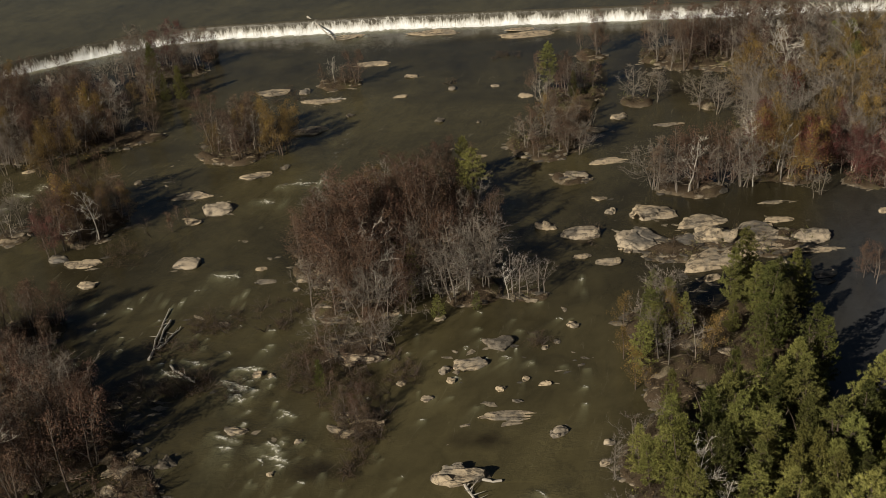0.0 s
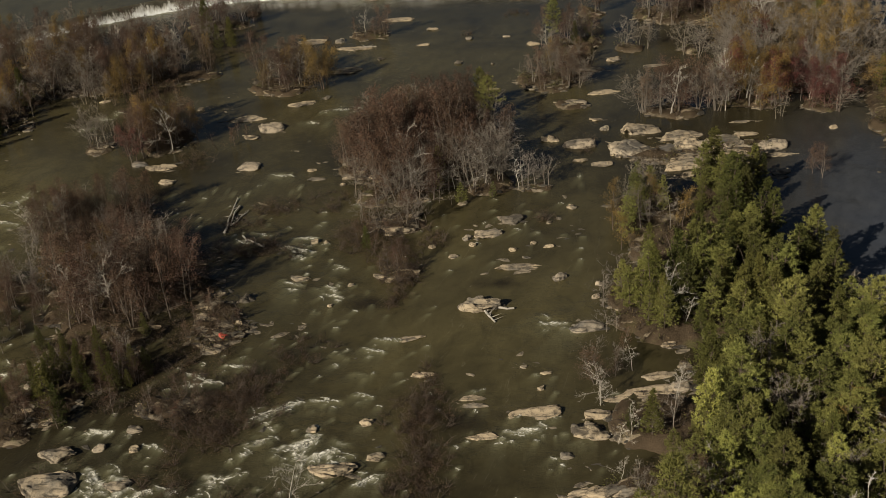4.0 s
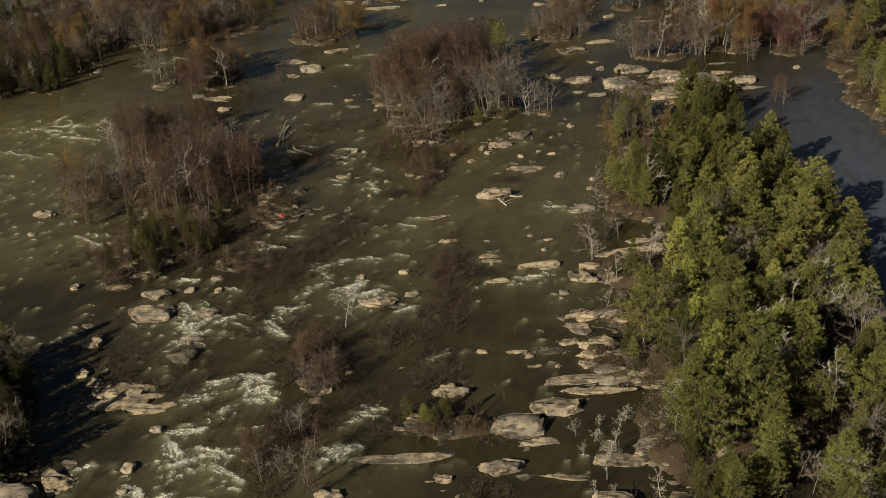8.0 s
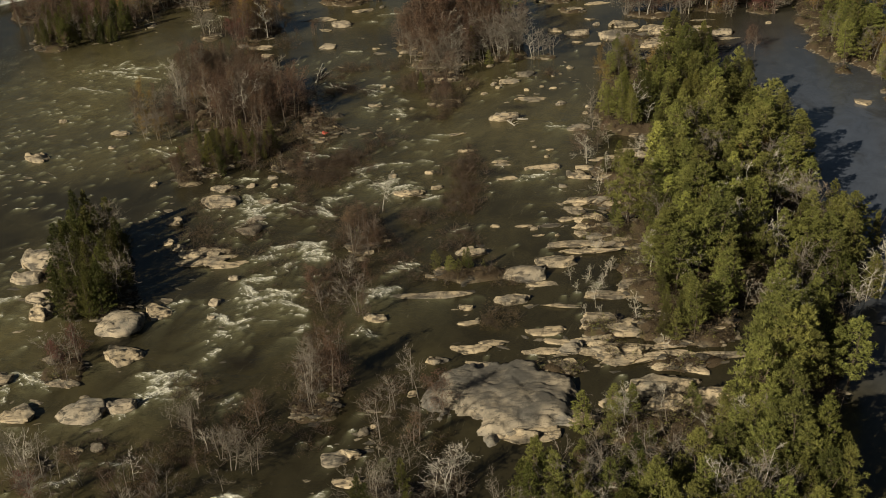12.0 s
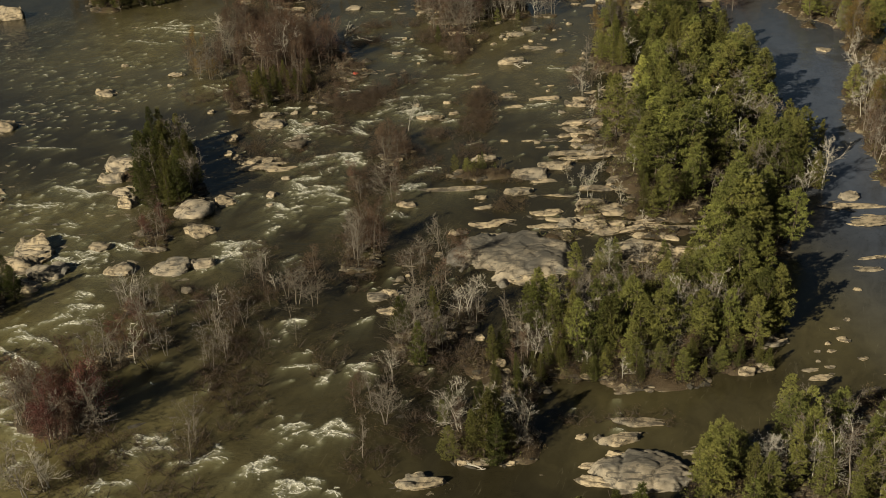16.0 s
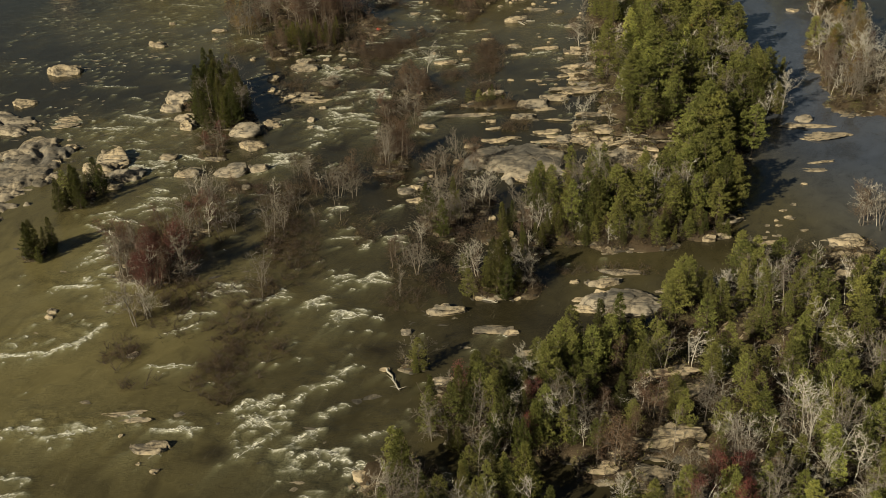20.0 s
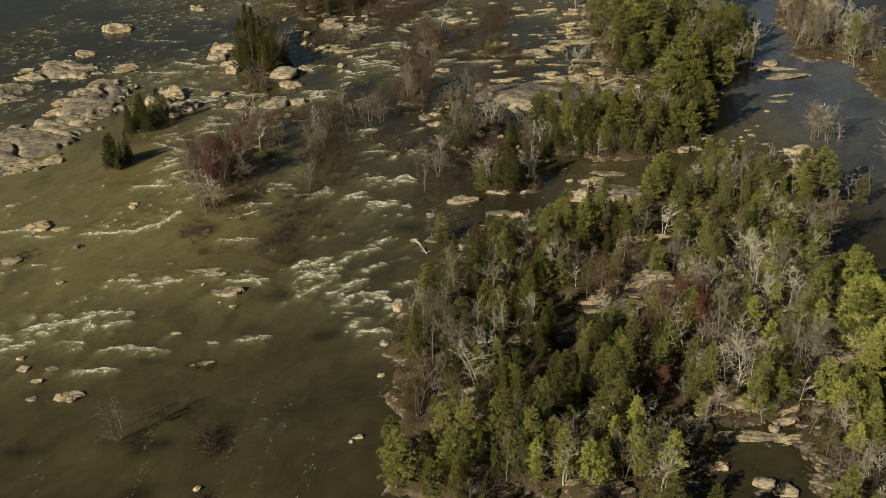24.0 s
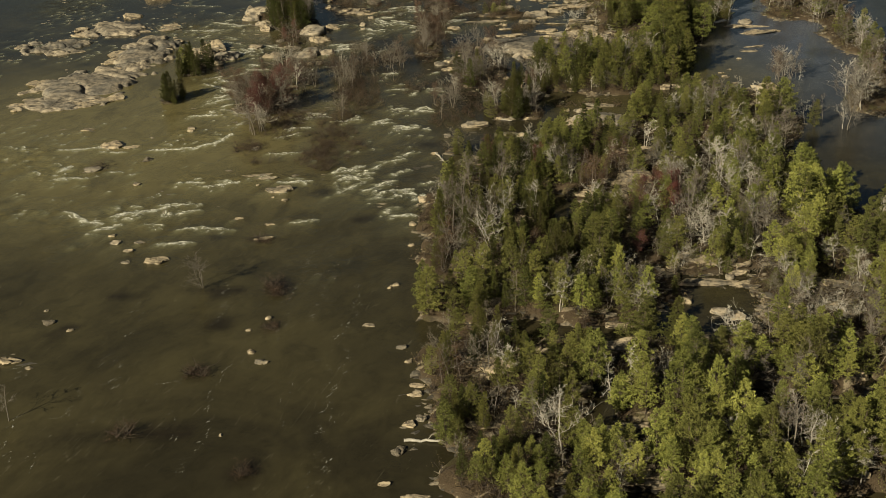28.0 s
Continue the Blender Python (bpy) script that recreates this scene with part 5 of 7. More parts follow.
def white_water():
    """Breaking crests as ragged raised ribbons of foam with filaments trailing down the current."""
    rng = random.Random(23)
    v, f, thick = [], [], []

    def ribbon(pts, wide, ragged, body):
        k = len(v)
        n = len(pts)
        for i, (x, y) in enumerate(pts):
            x0, y0 = pts[max(i - 1, 0)]
            x1, y1 = pts[min(i + 1, n - 1)]
            dx, dy = x1 - x0, y1 - y0
            q = math.hypot(dx, dy) or 1.0
            u = i / (n - 1)
            taper = min(1.0, 3.0 * min(u, 1 - u) + 0.1)
            for side in (-1, 0, 1):
                w = wide * (0.4 + 0.6 * taper) * max(0.2, 1 + ragged * rng.gauss(0, 1)) * (2.6 if side > 0 else 1.5)
                v.append((x - dy / q * w * side, y + dx / q * w * side))
                thick.append(0.0 if side else body * taper)
        for i in range(n - 1):
            for j in (0, 1):
                o = k + 3 * i + j
                f.append((o, o + 1, o + 4, o + 3))

    def filament(x, y, length, wide, body=0.55):
        n = max(4, int(length / 0.22))
        ax, ay = x, y
        pts = []
        drift = rng.gauss(0, .3)
        for i in range(n):
            pts.append((ax, ay))
            drift += rng.gauss(0, .32)
            ax += (FLOW[0] - FLOW[1] * drift * 0.6) * length / n
            ay += (FLOW[1] + FLOW[0] * drift * 0.6) * length / n
        ribbon(pts, wide, 0.4, body)

    for x0, y0, x1, y1, s, back in CREST_LINES:
        span = math.hypot(x1 - x0, y1 - y0)
        for strand in range(2 + (back > 1)):
            a, b = rng.uniform(0, .25), rng.uniform(.75, 1)
            n = max(5, int(span * (b - a) / 0.2))
            wob = rng.uniform(0, 9)
            pts = []
            for i in range(n):
                u = a + (b - a) * i / (n - 1)
                o = 0.28 * math.sin(u * span * 1.3 + wob) + 0.35 * noise.noise(Vector((u * span * 0.9, wob, strand))) - 0.3 * strand * back * rng.uniform(.6, 1)
                pts.append((x0 + (x1 - x0) * u - FLOW[0] * o, y0 + (y1 - y0) * u - FLOW[1] * o))
            ribbon(pts, (0.16 if strand == 0 else 0.10) * s * min(1.3, 0.7 + 0.35 * back), 0.42, 1.0 if strand == 0 else 0.7)
        for _ in range(int(span * 1.8 * s)):
            u = rng.random()
            filament(x0 + (x1 - x0) * u, y0 + (y1 - y0) * u, rng.uniform(.4, 1.3) * max(0.7, back), rng.uniform(.05, .13))
    for cx, cy, s, wid, tail, turn, bow in BREAKERS:
        if s < 0.42 or rng.random() < 0.35:
            continue
        c, q = math.cos(turn), math.sin(turn)
        fx, fy = FLOW[0] * c - FLOW[1] * q, FLOW[0] * q + FLOW[1] * c
        reach = wid * rng.uniform(1.0, 1.9)
        n = max(5, int(2 * reach / 0.16))
        pts = []
        for i in range(n):
            a = -reach + 2 * reach * i / (n - 1)
            d = bow * a * a / wid + 0.10 * noise.noise(Vector((a * 2.5, cx, cy))) + rng.gauss(0, .025)
            pts.append((cx - a * fy + d * fx, cy + a * fx + d * fy))
        ribbon(pts, rng.uniform(.06, .13) * (0.5 + s * 0.7), 0.4, 0.55 + 0.4 * s)
        for _ in range(rng.choice((0, 1, 2))):
            a = rng.uniform(-reach, reach)
            filament(cx - a * fy, cy + a * fx, rng.uniform(.3, 1.0) * tail + 0.2, rng.uniform(.04, .09))
    for x0, y0, x1, y1 in FOAM_THREADS:
        span = math.hypot(x1 - x0, y1 - y0)
        for i in range(int(span * 1.5)):
            u = rng.random()
            if noise.noise(Vector((u * span * 0.35, x0, y0))) > -0.12:
                filament(x0 + (x1 - x0) * u + rng.gauss(0, .22) + 0.5 * math.sin(u * span * 0.5 + x0), y0 + (y1 - y0) * u, rng.uniform(.8, 2.4), rng.uniform(.04, .08), rng.uniform(.25, .42))
    xy = np.array(v)
    z = river_z(xy[:, 0], xy[:, 1]) + 0.035
    k = Mat("foam", 0.6, 0.3)
    n = k.noise(k.coords("World"), 3.0, 5.0, 0.7)
    k.color(k.ramp(n, [(0.34, (0.30, 0.285, 0.21)), (0.52, (0.60, 0.585, 0.51)), (0.68, (0.80, 0.79, 0.74))]))
    k.bump(n, 0.6, 0.06)
    body = k.node("ShaderNodeAttribute")
    body.attribute_name = "body"
    lace = k.noise(k.coords("World", (1.0, 0.7, 1.0), -0.41), 4.2, 5.0, 0.7, 0.5)
    cover = k.ramp(k.math("ADD", body.outputs["Fac"], k.math("MULTIPLY", k.math("SUBTRACT", lace, 0.5), 2.2)), [(0.32, (0,)), (0.64, (0.55,)), (1.02, (1,))])
    k.link(cover, k.b.inputs["Alpha"])
    me = mesh("white_water", np.column_stack([xy, z]).tolist(), f, k.m, True)
    me.attributes.new("body", "FLOAT", "POINT").data.foreach_set("value", thick)
    ob = new("white_water", me)
    tagged(ob, "lacy white foam along the breaking crests of the rapids", "foam", kind="stuff")


white_water()


def upstream():
    xs = np.concatenate([np.linspace(-3400, -150, 12), np.linspace(-148, 110, 130), np.linspace(150, 3400, 12)])
    verts, faces = [], []
    for x in xs:
        y = float(weir_y(max(x, -150.0)))
        for o in (0.35, 30, 400, 3300):
            verts.append((float(x), y + o, 2.62))
    n = 4
    for i in range(len(xs) - 1):
        for j in range(n - 1):
            a = i * n + j
            faces.append((a, a + n, a + n + 1, a + 1))
    me = mesh("water_upstream", verts, faces, M_WATER, True)
    me.attributes.new("silt_sheen", "FLOAT", "POINT").data.foreach_set("value", [0.42] * len(verts))
    ob = new("water_upstream", me)
    return tagged(ob, "smooth grey-brown pool held above the weir", "river", kind="structure")


upstream()


def part(name, bm_or_mesh, material, parent, label=""):
    """One mesh under a thing or part."""
    me = bm_or_mesh
    if isinstance(bm_or_mesh, bmesh.types.BMesh):
        me = bpy.data.meshes.new(name)
        bm_or_mesh.to_mesh(me)
        bm_or_mesh.free()
        me.materials.append(material)
    ob = new(name, me)
    ob.parent = parent
    return tagged(ob, label)


def build_weir():
    rng = random.Random(4)
    weir = tagged(new("weir"), "long low river weir with white water pouring over its crest", "weir")
    xs = [-150 + 0.5 * i for i in range(2 * 250)]
    # solid body
    v, f = [], []
    for x in xs:
        y = float(weir_y(x))
        v += [(x, y - 0.25, -1.5), (x, y - 0.1, 2.52), (x, y + 0.5, 2.58), (x, y + 1.6, -1.5)]
    for i in range(len(xs) - 1):
        for j in range(3):
            a = i * 4 + j
            f.append((a, a + 4, a + 5, a + 1))
    part("wall", mesh("wall", v, f, M_CREST), None, weir, "dark wet concrete wall")
    # the curtain: a bulging sheet in five rows
    v, f = [], []
    prof = [(0.30, 2.64), (-0.15, 2.60), (-0.38, 2.2), (-0.5, 1.3), (-0.62, 0.35), (-1.3, 0.02)]
    for x in xs:
        y = float(weir_y(x))
        for o, z in prof:
            v.append((x + rng.uniform(-.1, .1), y + o + rng.uniform(-.14, .14) * (z < 2.5), z + rng.uniform(-.1, .1) * (z < 2.5)))
    n = len(prof)
    for i in range(len(xs) - 1):
        for j in range(n - 1):
            a = i * n + j
            f.append((a, a + n, a + n + 1, a + 1))
    me = mesh("curtain", v, f, M_FALL, True)
    fallen = me.attributes.new("fallen", "FLOAT", "POINT")
    fallen.data.foreach_set("value", [min(1.0, max(0.0, 1.05 - p[2] / 2.7)) for p in v])
    part("curtain", me, None, weir, "white falling water")


build_weir()


# ---- rocks ----
def rock_mesh(name, seed, subdiv, flat, mat, rough=1.0):
    """A broken stone of unit size: cut planes, ledges and a rough skin; flat: 0 blocky, 1 slab."""
    rng = random.Random(seed)
    bm = bmesh.new()
    bmesh.ops.create_icosphere(bm, subdivisions=subdiv, radius=0.5)
    off = Vector((rng.uniform(0, 90), rng.uniform(0, 90), rng.uniform(0, 90)))
    planes = []
    for _ in range(12):
        n = Vector((rng.gauss(0, 1), rng.gauss(0, 1), rng.gauss(0, 0.7) + 0.2)).normalized()
        planes.append((n, rng.uniform(0.24, 0.42)))
    planes.append((Vector((rng.uniform(-.25, .25), rng.uniform(-.25, .25), 1)).normalized(), 0.30 - 0.12 * flat))
    for v in bm.verts:
        p = v.co.copy()
        p *= 1 + 0.30 * rough * noise.noise(p * 1.5 + off)
        for n, d in planes:
            e = p.dot(n) - d
            if e > 0:
                p -= n * e * 0.92 * rough
        q = Vector((p.x * 2.0, p.y * 5.0, p.z * 7.0))
        ledge = noise.noise(q + off)
        p.z += (0.075 if ledge > 0.1 else -0.03) * (p.z > 0) * (rough > 0.5)
        p += p.normalized() * rough * (0.075 * noise.noise(p * 4.5 + off) + 0.032 * noise.noise(p * 12 + off))
        v.co = p
    for fc in bm.faces:
        fc.smooth = subdiv > 2
    me = bpy.data.meshes.new(name)
    bm.to_mesh(me)
    bm.free()
    zs = [v.co.z for v in me.vertices]
    xs = [v.co.x for v in me.vertices]
    ys = [v.co.y for v in me.vertices]
    sx, sy, sz = max(xs) - min(xs), max(ys) - min(ys), max(zs)
    for v in me.vertices:
        v.co = (v.co.x / sx, v.co.y / sy, v.co.z / sz)
    me.materials.append(mat)
    return me


ROUND = [rock_mesh("boulder", 25 + i, 4, 0.0, M_DOME, 0.6) for i in range(4)]
BOULDERS = [rock_mesh("boulder", 10 + i, 4, 0.0, M_ROCK) for i in range(6)] + ROUND
SLABS = [rock_mesh("rock_slab", 40 + i, 4, 1.0, M_ROCK) for i in range(7)]
COBBLES = [rock_mesh("small_rock", 70 + i, 2, 0.2, M_ROCK) for i in range(6)]
DARK = [rock_mesh("dark_rock", 90 + i, 3, 0.3, M_WETROCK) for i in range(5)]


def level(x, y):
    """Top of ground or water at one point."""
    return max(0.0, float(land_height(np.array([x]), np.array([y]))[0]))


def place_rocks():
    rng = random.Random(12)
    for rows in ROCK_FIELDS:
        for x, y, w, d, h in rows:
            slab = d < 0.62 * w or w > 5 and h < 0.3 * w
            dark = rng.random() < 0.10 and w < 3
            pool = DARK if dark else SLABS if slab else COBBLES if w < 1.1 else BOULDERS
            me = rng.choice(pool)
            kind = "dark_rock" if dark else "rock_slab" if slab else "small_rock" if w < 1.1 else "boulder"
            ob = new(kind, me)
            turn = rng.uniform(-0.16, 0.16) if slab else rng.uniform(-0.35, 0.35)
            if rng.random() < 0.5:
                turn += math.pi
            tilt = Euler((rng.uniform(-.08, .08), rng.uniform(-.08, .08), turn))
            h = min(h, 0.55 * w)
            z = level(x, y) - 0.12 * h
            ob.matrix_basis = Matrix.LocRotScale((x, y, z), tilt, (w * (1.05 if w < 2 else 1.2), max(d, 0.5) * 1.15, h * (0.95 if slab else 0.8)))
            label = {"dark_rock": "dark wet rock standing in the river", "rock_slab": "flat tan granite slab lying in the river",
                     "small_rock": "small pale rock showing above the muddy water", "boulder": "rounded tan granite boulder in the river"}[kind]
            tagged(ob, label, "rock", "river rocks")


place_rocks()


def place_ledges():
    """Pale ledges that crop out between the trees, and slabs along the island shores."""
    rng = random.Random(29)
    for x0, x1, y0, y1, n, lo, hi, w0, w1, label in (
            (-14, 30, -136, -50, 110, 0.25, 3.0, 1.6, 5.0, "pale tan granite ledge cropping out between trees"),
            (-18, 34, -50, 100, 70, -0.15, 0.35, 1.2, 3.6, "flat tan granite slab on the island shore"),
            (1, 10, -4, 44, 34, -0.2, 1.0, 1.8, 5.0, "long pale tan granite shelf at the island shore"),
            (-62, -4, -45, 110, 60, -0.30, 0.2, 0.8, 2.2, "broken tan granite slab at the edge of the brush")):
        made = 0
        while made < n:
            x, y = rng.uniform(x0, x1), rng.uniform(y0, y1)
            if not lo < float(land_height(np.array([x]), np.array([y]))[0]) < hi:
                continue
            made += 1
            w = rng.uniform(w0, w1)
            ob = new("rock_slab", rng.choice(SLABS))
            turn = rng.gauss(0.05, 0.18) + (math.pi if rng.random() < 0.5 else 0)
            ob.matrix_basis = Matrix.LocRotScale((x, y, level(x, y) - 0.08), Euler((rng.gauss(0, .05), rng.gauss(0, .05), turn)), (w, w * rng.uniform(.3, .55), rng.uniform(.3, .6)))
            tagged(ob, label, "rock", "river rocks")
            SHELVES.append((x, y, w, 0.45 * w))


SHELVES = []
place_ledges()


def outcrop(x, y, w, d, h, dark, seed):
    """A broad granite dome: overlapping low lobes with joints, potholes and a broken rim."""
    rng = random.Random(seed)
    n = 84
    v, f, stain = [], [], []
    off = Vector((seed * 3.1, seed * 1.7, 0))
    for i in range(n + 1):
        for j in range(n + 1):
            a, b = (i / n - 0.5) * 2.3, (j / n - 0.5) * 2.3
            p = Vector((a * w / 2, b * d / 2, 0))
            r = math.sqrt(a * a + b * b) + 0.46 * noise.noise(p * 0.24 + off) + 0.16 * noise.noise(p * 0.8 + off) + 0.05 * noise.noise(p * 2.5 + off)
            s = min(max((1.02 - r) / (0.24 if b > 0 else 0.42), 0), 1)
            z = h * (s * s * (3 - 2 * s)) * (0.66 + 0.3 * max(0.0, 1 - r) + 0.26 * noise.noise(p * 0.14 - off)) - 0.3
            z = z * 0.72 + 0.28 * 0.4 * math.floor(z / 0.4 + 1.3 * noise.noise(p * 0.45 + off * 4))
            z -= (0.9 if x < -70 else 0.0) * s * max(0.0, 0.10 - abs(noise.noise(p * 0.11 + off * 9))) * 8
            z += 0.05 * noise.noise(p * 1.7 + off) * s + 0.02 * noise.noise(p * 5 + off)
            z -= 0.7 * max(0, noise.noise(p * 1.3 - off * 3) - 0.5) * s
            z -= 0.10 * s * max(0.0, 1 - abs(noise.noise(p * 0.33 + off * 7)) * 16) * 2
            v.append((p.x, p.y, z))
            stain.append(dark * min(1.0, max(0.0, (0.86 - math.hypot(a - 0.12, b - 0.10) - 0.7 * noise.noise(p * 0.3 + off * 5)) * 3.2)))
    for i in range(n):
        for j in range(n):
            a = i * (n + 1) + j
            f.append((a, a + n + 1, a + n + 2, a + 1))
    thing = new("granite_outcrop")
    thing.matrix_basis = pose(x, y, 0.0)
    tagged(thing, "broad bare granite outcrop, tan with dark grey stains, at the water", "rock outcrop", "granite outcrops")
    me = mesh("dome", v, f, M_DOME, True)
    mark = me.attributes.new("stain", "FLOAT", "POINT")
    mark.data.foreach_set("value", stain)
    me.polygons.foreach_set("use_smooth", [True] * len(me.polygons))
    part("dome", me, None, thing)
    for _ in range(5):
        a = rng.uniform(0, 6.283)
        ledge = part("ledge", rng.choice(SLABS), None, thing)
        k = rng.uniform(0.16, 0.34)
        ledge.matrix_basis = Matrix.LocRotScale((math.cos(a) * w * 0.47, math.sin(a) * d * 0.45, -0.05), Euler((0, 0, rng.uniform(-.3, .3))), (w * k, d * k * 0.7, h * rng.uniform(.25, .45)))
    return thing


OUTCROPS = [
    (15.7, 115.6, 6.5, 6, 1.2, 1),
    (21.4, 114.8, 4.5, 4.3, 1, 1),
    (29.4, 116.2, 7, 5, 1.2, 1),
    (-5.4, -1.2, 18, 12.6, 1.7, 1),
    (6.4, -41.9, 12, 5.6, 1.6, 0.5),
    (-101.5, 6, 15, 12, 1.2, 0.8),
    (-93, 19, 16, 13, 1.2, 0.7),
    (-80.5, 0.5, 12.5, 25, 1.4, 0.7),
    (-85.5, -20, 21, 23, 1.3, 0.6),
    (-88, -30, 14, 9, 0.9, 0.2),
]
for k, row in enumerate(OUTCROPS):
    outcrop(*row, 3 + k)


# heaps of loose stone: centre x, y, half widths, how many
STONES_A = [
    (-41.7, 171.1, 5, 3, 40), (-30.8, 167.5, 5, 3, 34), (-32.6, 154.9, 4, 4, 34), (-22.0, 184.5, 4, 3, 24),
    (-50.5, 139.1, 4, 2, 26), (-52.2, 116.0, 4, 3, 30), (-44.3, 133.9, 3, 1.5, 14), (-40.5, 86.9, 5, 4, 60),
    (-37.5, 82.3, 4, 4, 50), (-4.3, 95.4, 4, 3, 24), (2.1, 91.9, 5, 3, 24), (17.1, 119.7, 6, 3, 40),
    (22.9, 113.5, 8, 3, 50), (34.1, 119.5, 5, 2, 30), (-38.8, 85.6, 4, 3, 40), (-30.8, 72.5, 4, 2, 30),
]
STONES_B = [
    (-13.6, 68.6, 6, 1.5, 26), (-20.4, 59.0, 4, 2, 16), (-35.0, 67.7, 4, 3, 40), (-52.3, 42.5, 2.5, 8, 70),
    (-47.6, 22.3, 5, 4, 60), (-5.2, 95.8, 5, 3, 30), (1.5, 90.9, 5, 4, 24), (4.2, 43.5, 2, 6, 50),
    (-20.0, -8.0, 2.5, 2.5, 50), (-48.0, 16.2, 4, 3, 50), (-64.8, 24.7, 2, 5, 40), (-18.8, -9.8, 2.5, 2, 30),
    (-13.3, -43.6, 3, 1.5, 40), (-64.8, -2.1, 4, 3, 40), (-49.3, 11.2, 4, 2, 40), (-67.3, 8.8, 6, 3, 50),
]
STONES_C = [
    (-79.0, 6.9, 4, 6, 50), (-56.8, 15.4, 6, 3, 40), (-86.3, 17.5, 6, 6, 60), (-66.6, 2.5, 4, 4, 40),
    (-98.2, 22.0, 8, 5, 60), (-94.8, 16.5, 8, 5, 60), (-17.2, -122.1, 1.2, 7, 40), (-16.0, -45.2, 3, 1.5, 30),
    (-13.9, -43.7, 3, 1.2, 30), (9.0, -60.9, 3, 4, 40), (4.2, -75.0, 2, 4, 40), (4.6, -75.2, 2, 6, 40),
    (3.5, -76.2, 1.6, 4, 30), (14.8, -90.4, 4, 3, 40), (-3.5, -124.7, 6, 1.2, 30),
]


def rubble():
    """Cobbles and broken stone along the shores, past counting."""
    rng = random.Random(31)
    base = []
    for k in range(6):
        sub = bmesh.new()
        bmesh.ops.create_icosphere(sub, subdivisions=1, radius=0.5)
        for vv in sub.verts:
            vv.co *= rng.uniform(0.7, 1.25)
            vv.co.z = min(vv.co.z, rng.uniform(0.22, 0.4))
        base.append(([vv.co.copy() for vv in sub.verts], [[q.index for q in ff.verts] for ff in sub.faces]))
        sub.free()
    pts = np.random.RandomState(5).rand(90000, 2) * np.array([190, 350]) + np.array([-115, -145])
    z = land_height(pts[:, 0], pts[:, 1])
    r = rapid_at(pts[:, 0], pts[:, 1])
    keep = ((z > -0.42) & (z < 0.12)) | ((r > 0.2) & (fbm(pts[:, 0], pts[:, 1], 43, 3, 0.35) > 0.34)) | ((fbm(pts[:, 0], pts[:, 1], 41, 4, 0.22) > 0.36) & (pts[:, 0] < 12) & (pts[:, 1] > -75) & (pts[:, 1] < 150) & (pts[:, 0] * 5.17 % 1 < 0.42))
    near = np.array([(x + math.cos(a) * w * q, y + math.sin(a) * (d * q + 0.3)) for rows in ROCK_FIELDS for x, y, w, d, h in rows if w > 1.6
                     for a, q in [(rng.uniform(0, 6.283), rng.uniform(.5, .85)) for _ in range(3 + int(w * 1.6))]])
    more = np.random.RandomState(6).rand(160000, 2) * np.array([185, 330]) + np.array([-112, -140])
    mz = land_height(more[:, 0], more[:, 1])
    edge = (mz > -0.22) & (mz < 0.34)
    more, mz = more[edge][:13000], mz[edge][:13000]
    open_land = np.random.RandomState(7).rand(60000, 2) * np.array([70, 110]) + np.array([-5, -145])
    oz = land_height(open_land[:, 0], open_land[:, 1])
    patch = (oz > 0.3) & (fbm(open_land[:, 0], open_land[:, 1], 47, 3, 0.16) > 0.24)
    open_land, oz = open_land[patch][:7000], oz[patch][:7000]
    shoal = np.random.RandomState(13).rand(9000, 2) * np.array([46, 60]) + np.array([-112, 2])
    shoal = shoal[fbm(shoal[:, 0], shoal[:, 1], 49, 4, 0.16) > 0.2][:800]
    heaps = np.array([(x + rx * math.sqrt(q) * math.cos(a), y + ry * math.sqrt(q) * math.sin(a)) for x, y, rx, ry, n in STONES_A + STONES_B + STONES_C
                      for a, q in [(rng.uniform(0, 6.283), rng.random()) for _ in range(n)]])
    near = np.concatenate([near, heaps])
    chosen = np.concatenate([near, pts[keep][:16000], more, open_land, shoal])
    cz = np.concatenate([land_height(near[:, 0], near[:, 1]), z[keep][:16000], mz, oz, np.full(len(shoal), -0.12)])
    v, f = [], []
    for (x, y), zz in zip(chosen, cz):
        vs, fs = rng.choice(base)
        s = rng.choice((0.22, 0.3, 0.4, 0.5, 0.8, 1.0)) * rng.uniform(0.7, 1.2)
        sx, sy, sz = s * rng.uniform(.9, 2.4), s * rng.uniform(.6, 1.1), s * rng.uniform(.3, .65)
        ca, sa = math.cos(rng.uniform(-.6, .6)), math.sin(rng.uniform(-.6, .6))
        n0 = len(v)
        for q in vs:
            k = rng.uniform(0.7, 1.2)
            a, b = q.x * sx * k, q.y * sy * k
            v.append((x + a * ca - b * sa, y + a * sa + b * ca, max(zz, -0.12) + q.z * sz * k))
        f += [[i + n0 for i in ff] for ff in fs]
    ob = new("shore_rubble", mesh("shore_rubble", v, f, M_RUBBLE))
    tagged(ob, "loose tan and grey stones along the island shores", "stones", kind="stuff")


rubble()


# ---- trees ----
def tube(v, f, a, b, ra, rb, n=4):
    d = (b - a)
    if d.length < 1e-5:
        return
    z = d.normalized()
    x = z.cross(Vector((0.3, 0.7, 0.64))).normalized()
    y = z.cross(x)
    k = len(v)
    for p, r in ((a, ra), (b, rb)):
        for i in range(n):
            t = 2 * math.pi * i / n
            v.append(tuple(p + x * (r * math.cos(t)) + y * (r * math.sin(t))))
    for i in range(n):
        j = (i + 1) % n
        f.append((k + i, k + j, k + n + j, k + n + i))


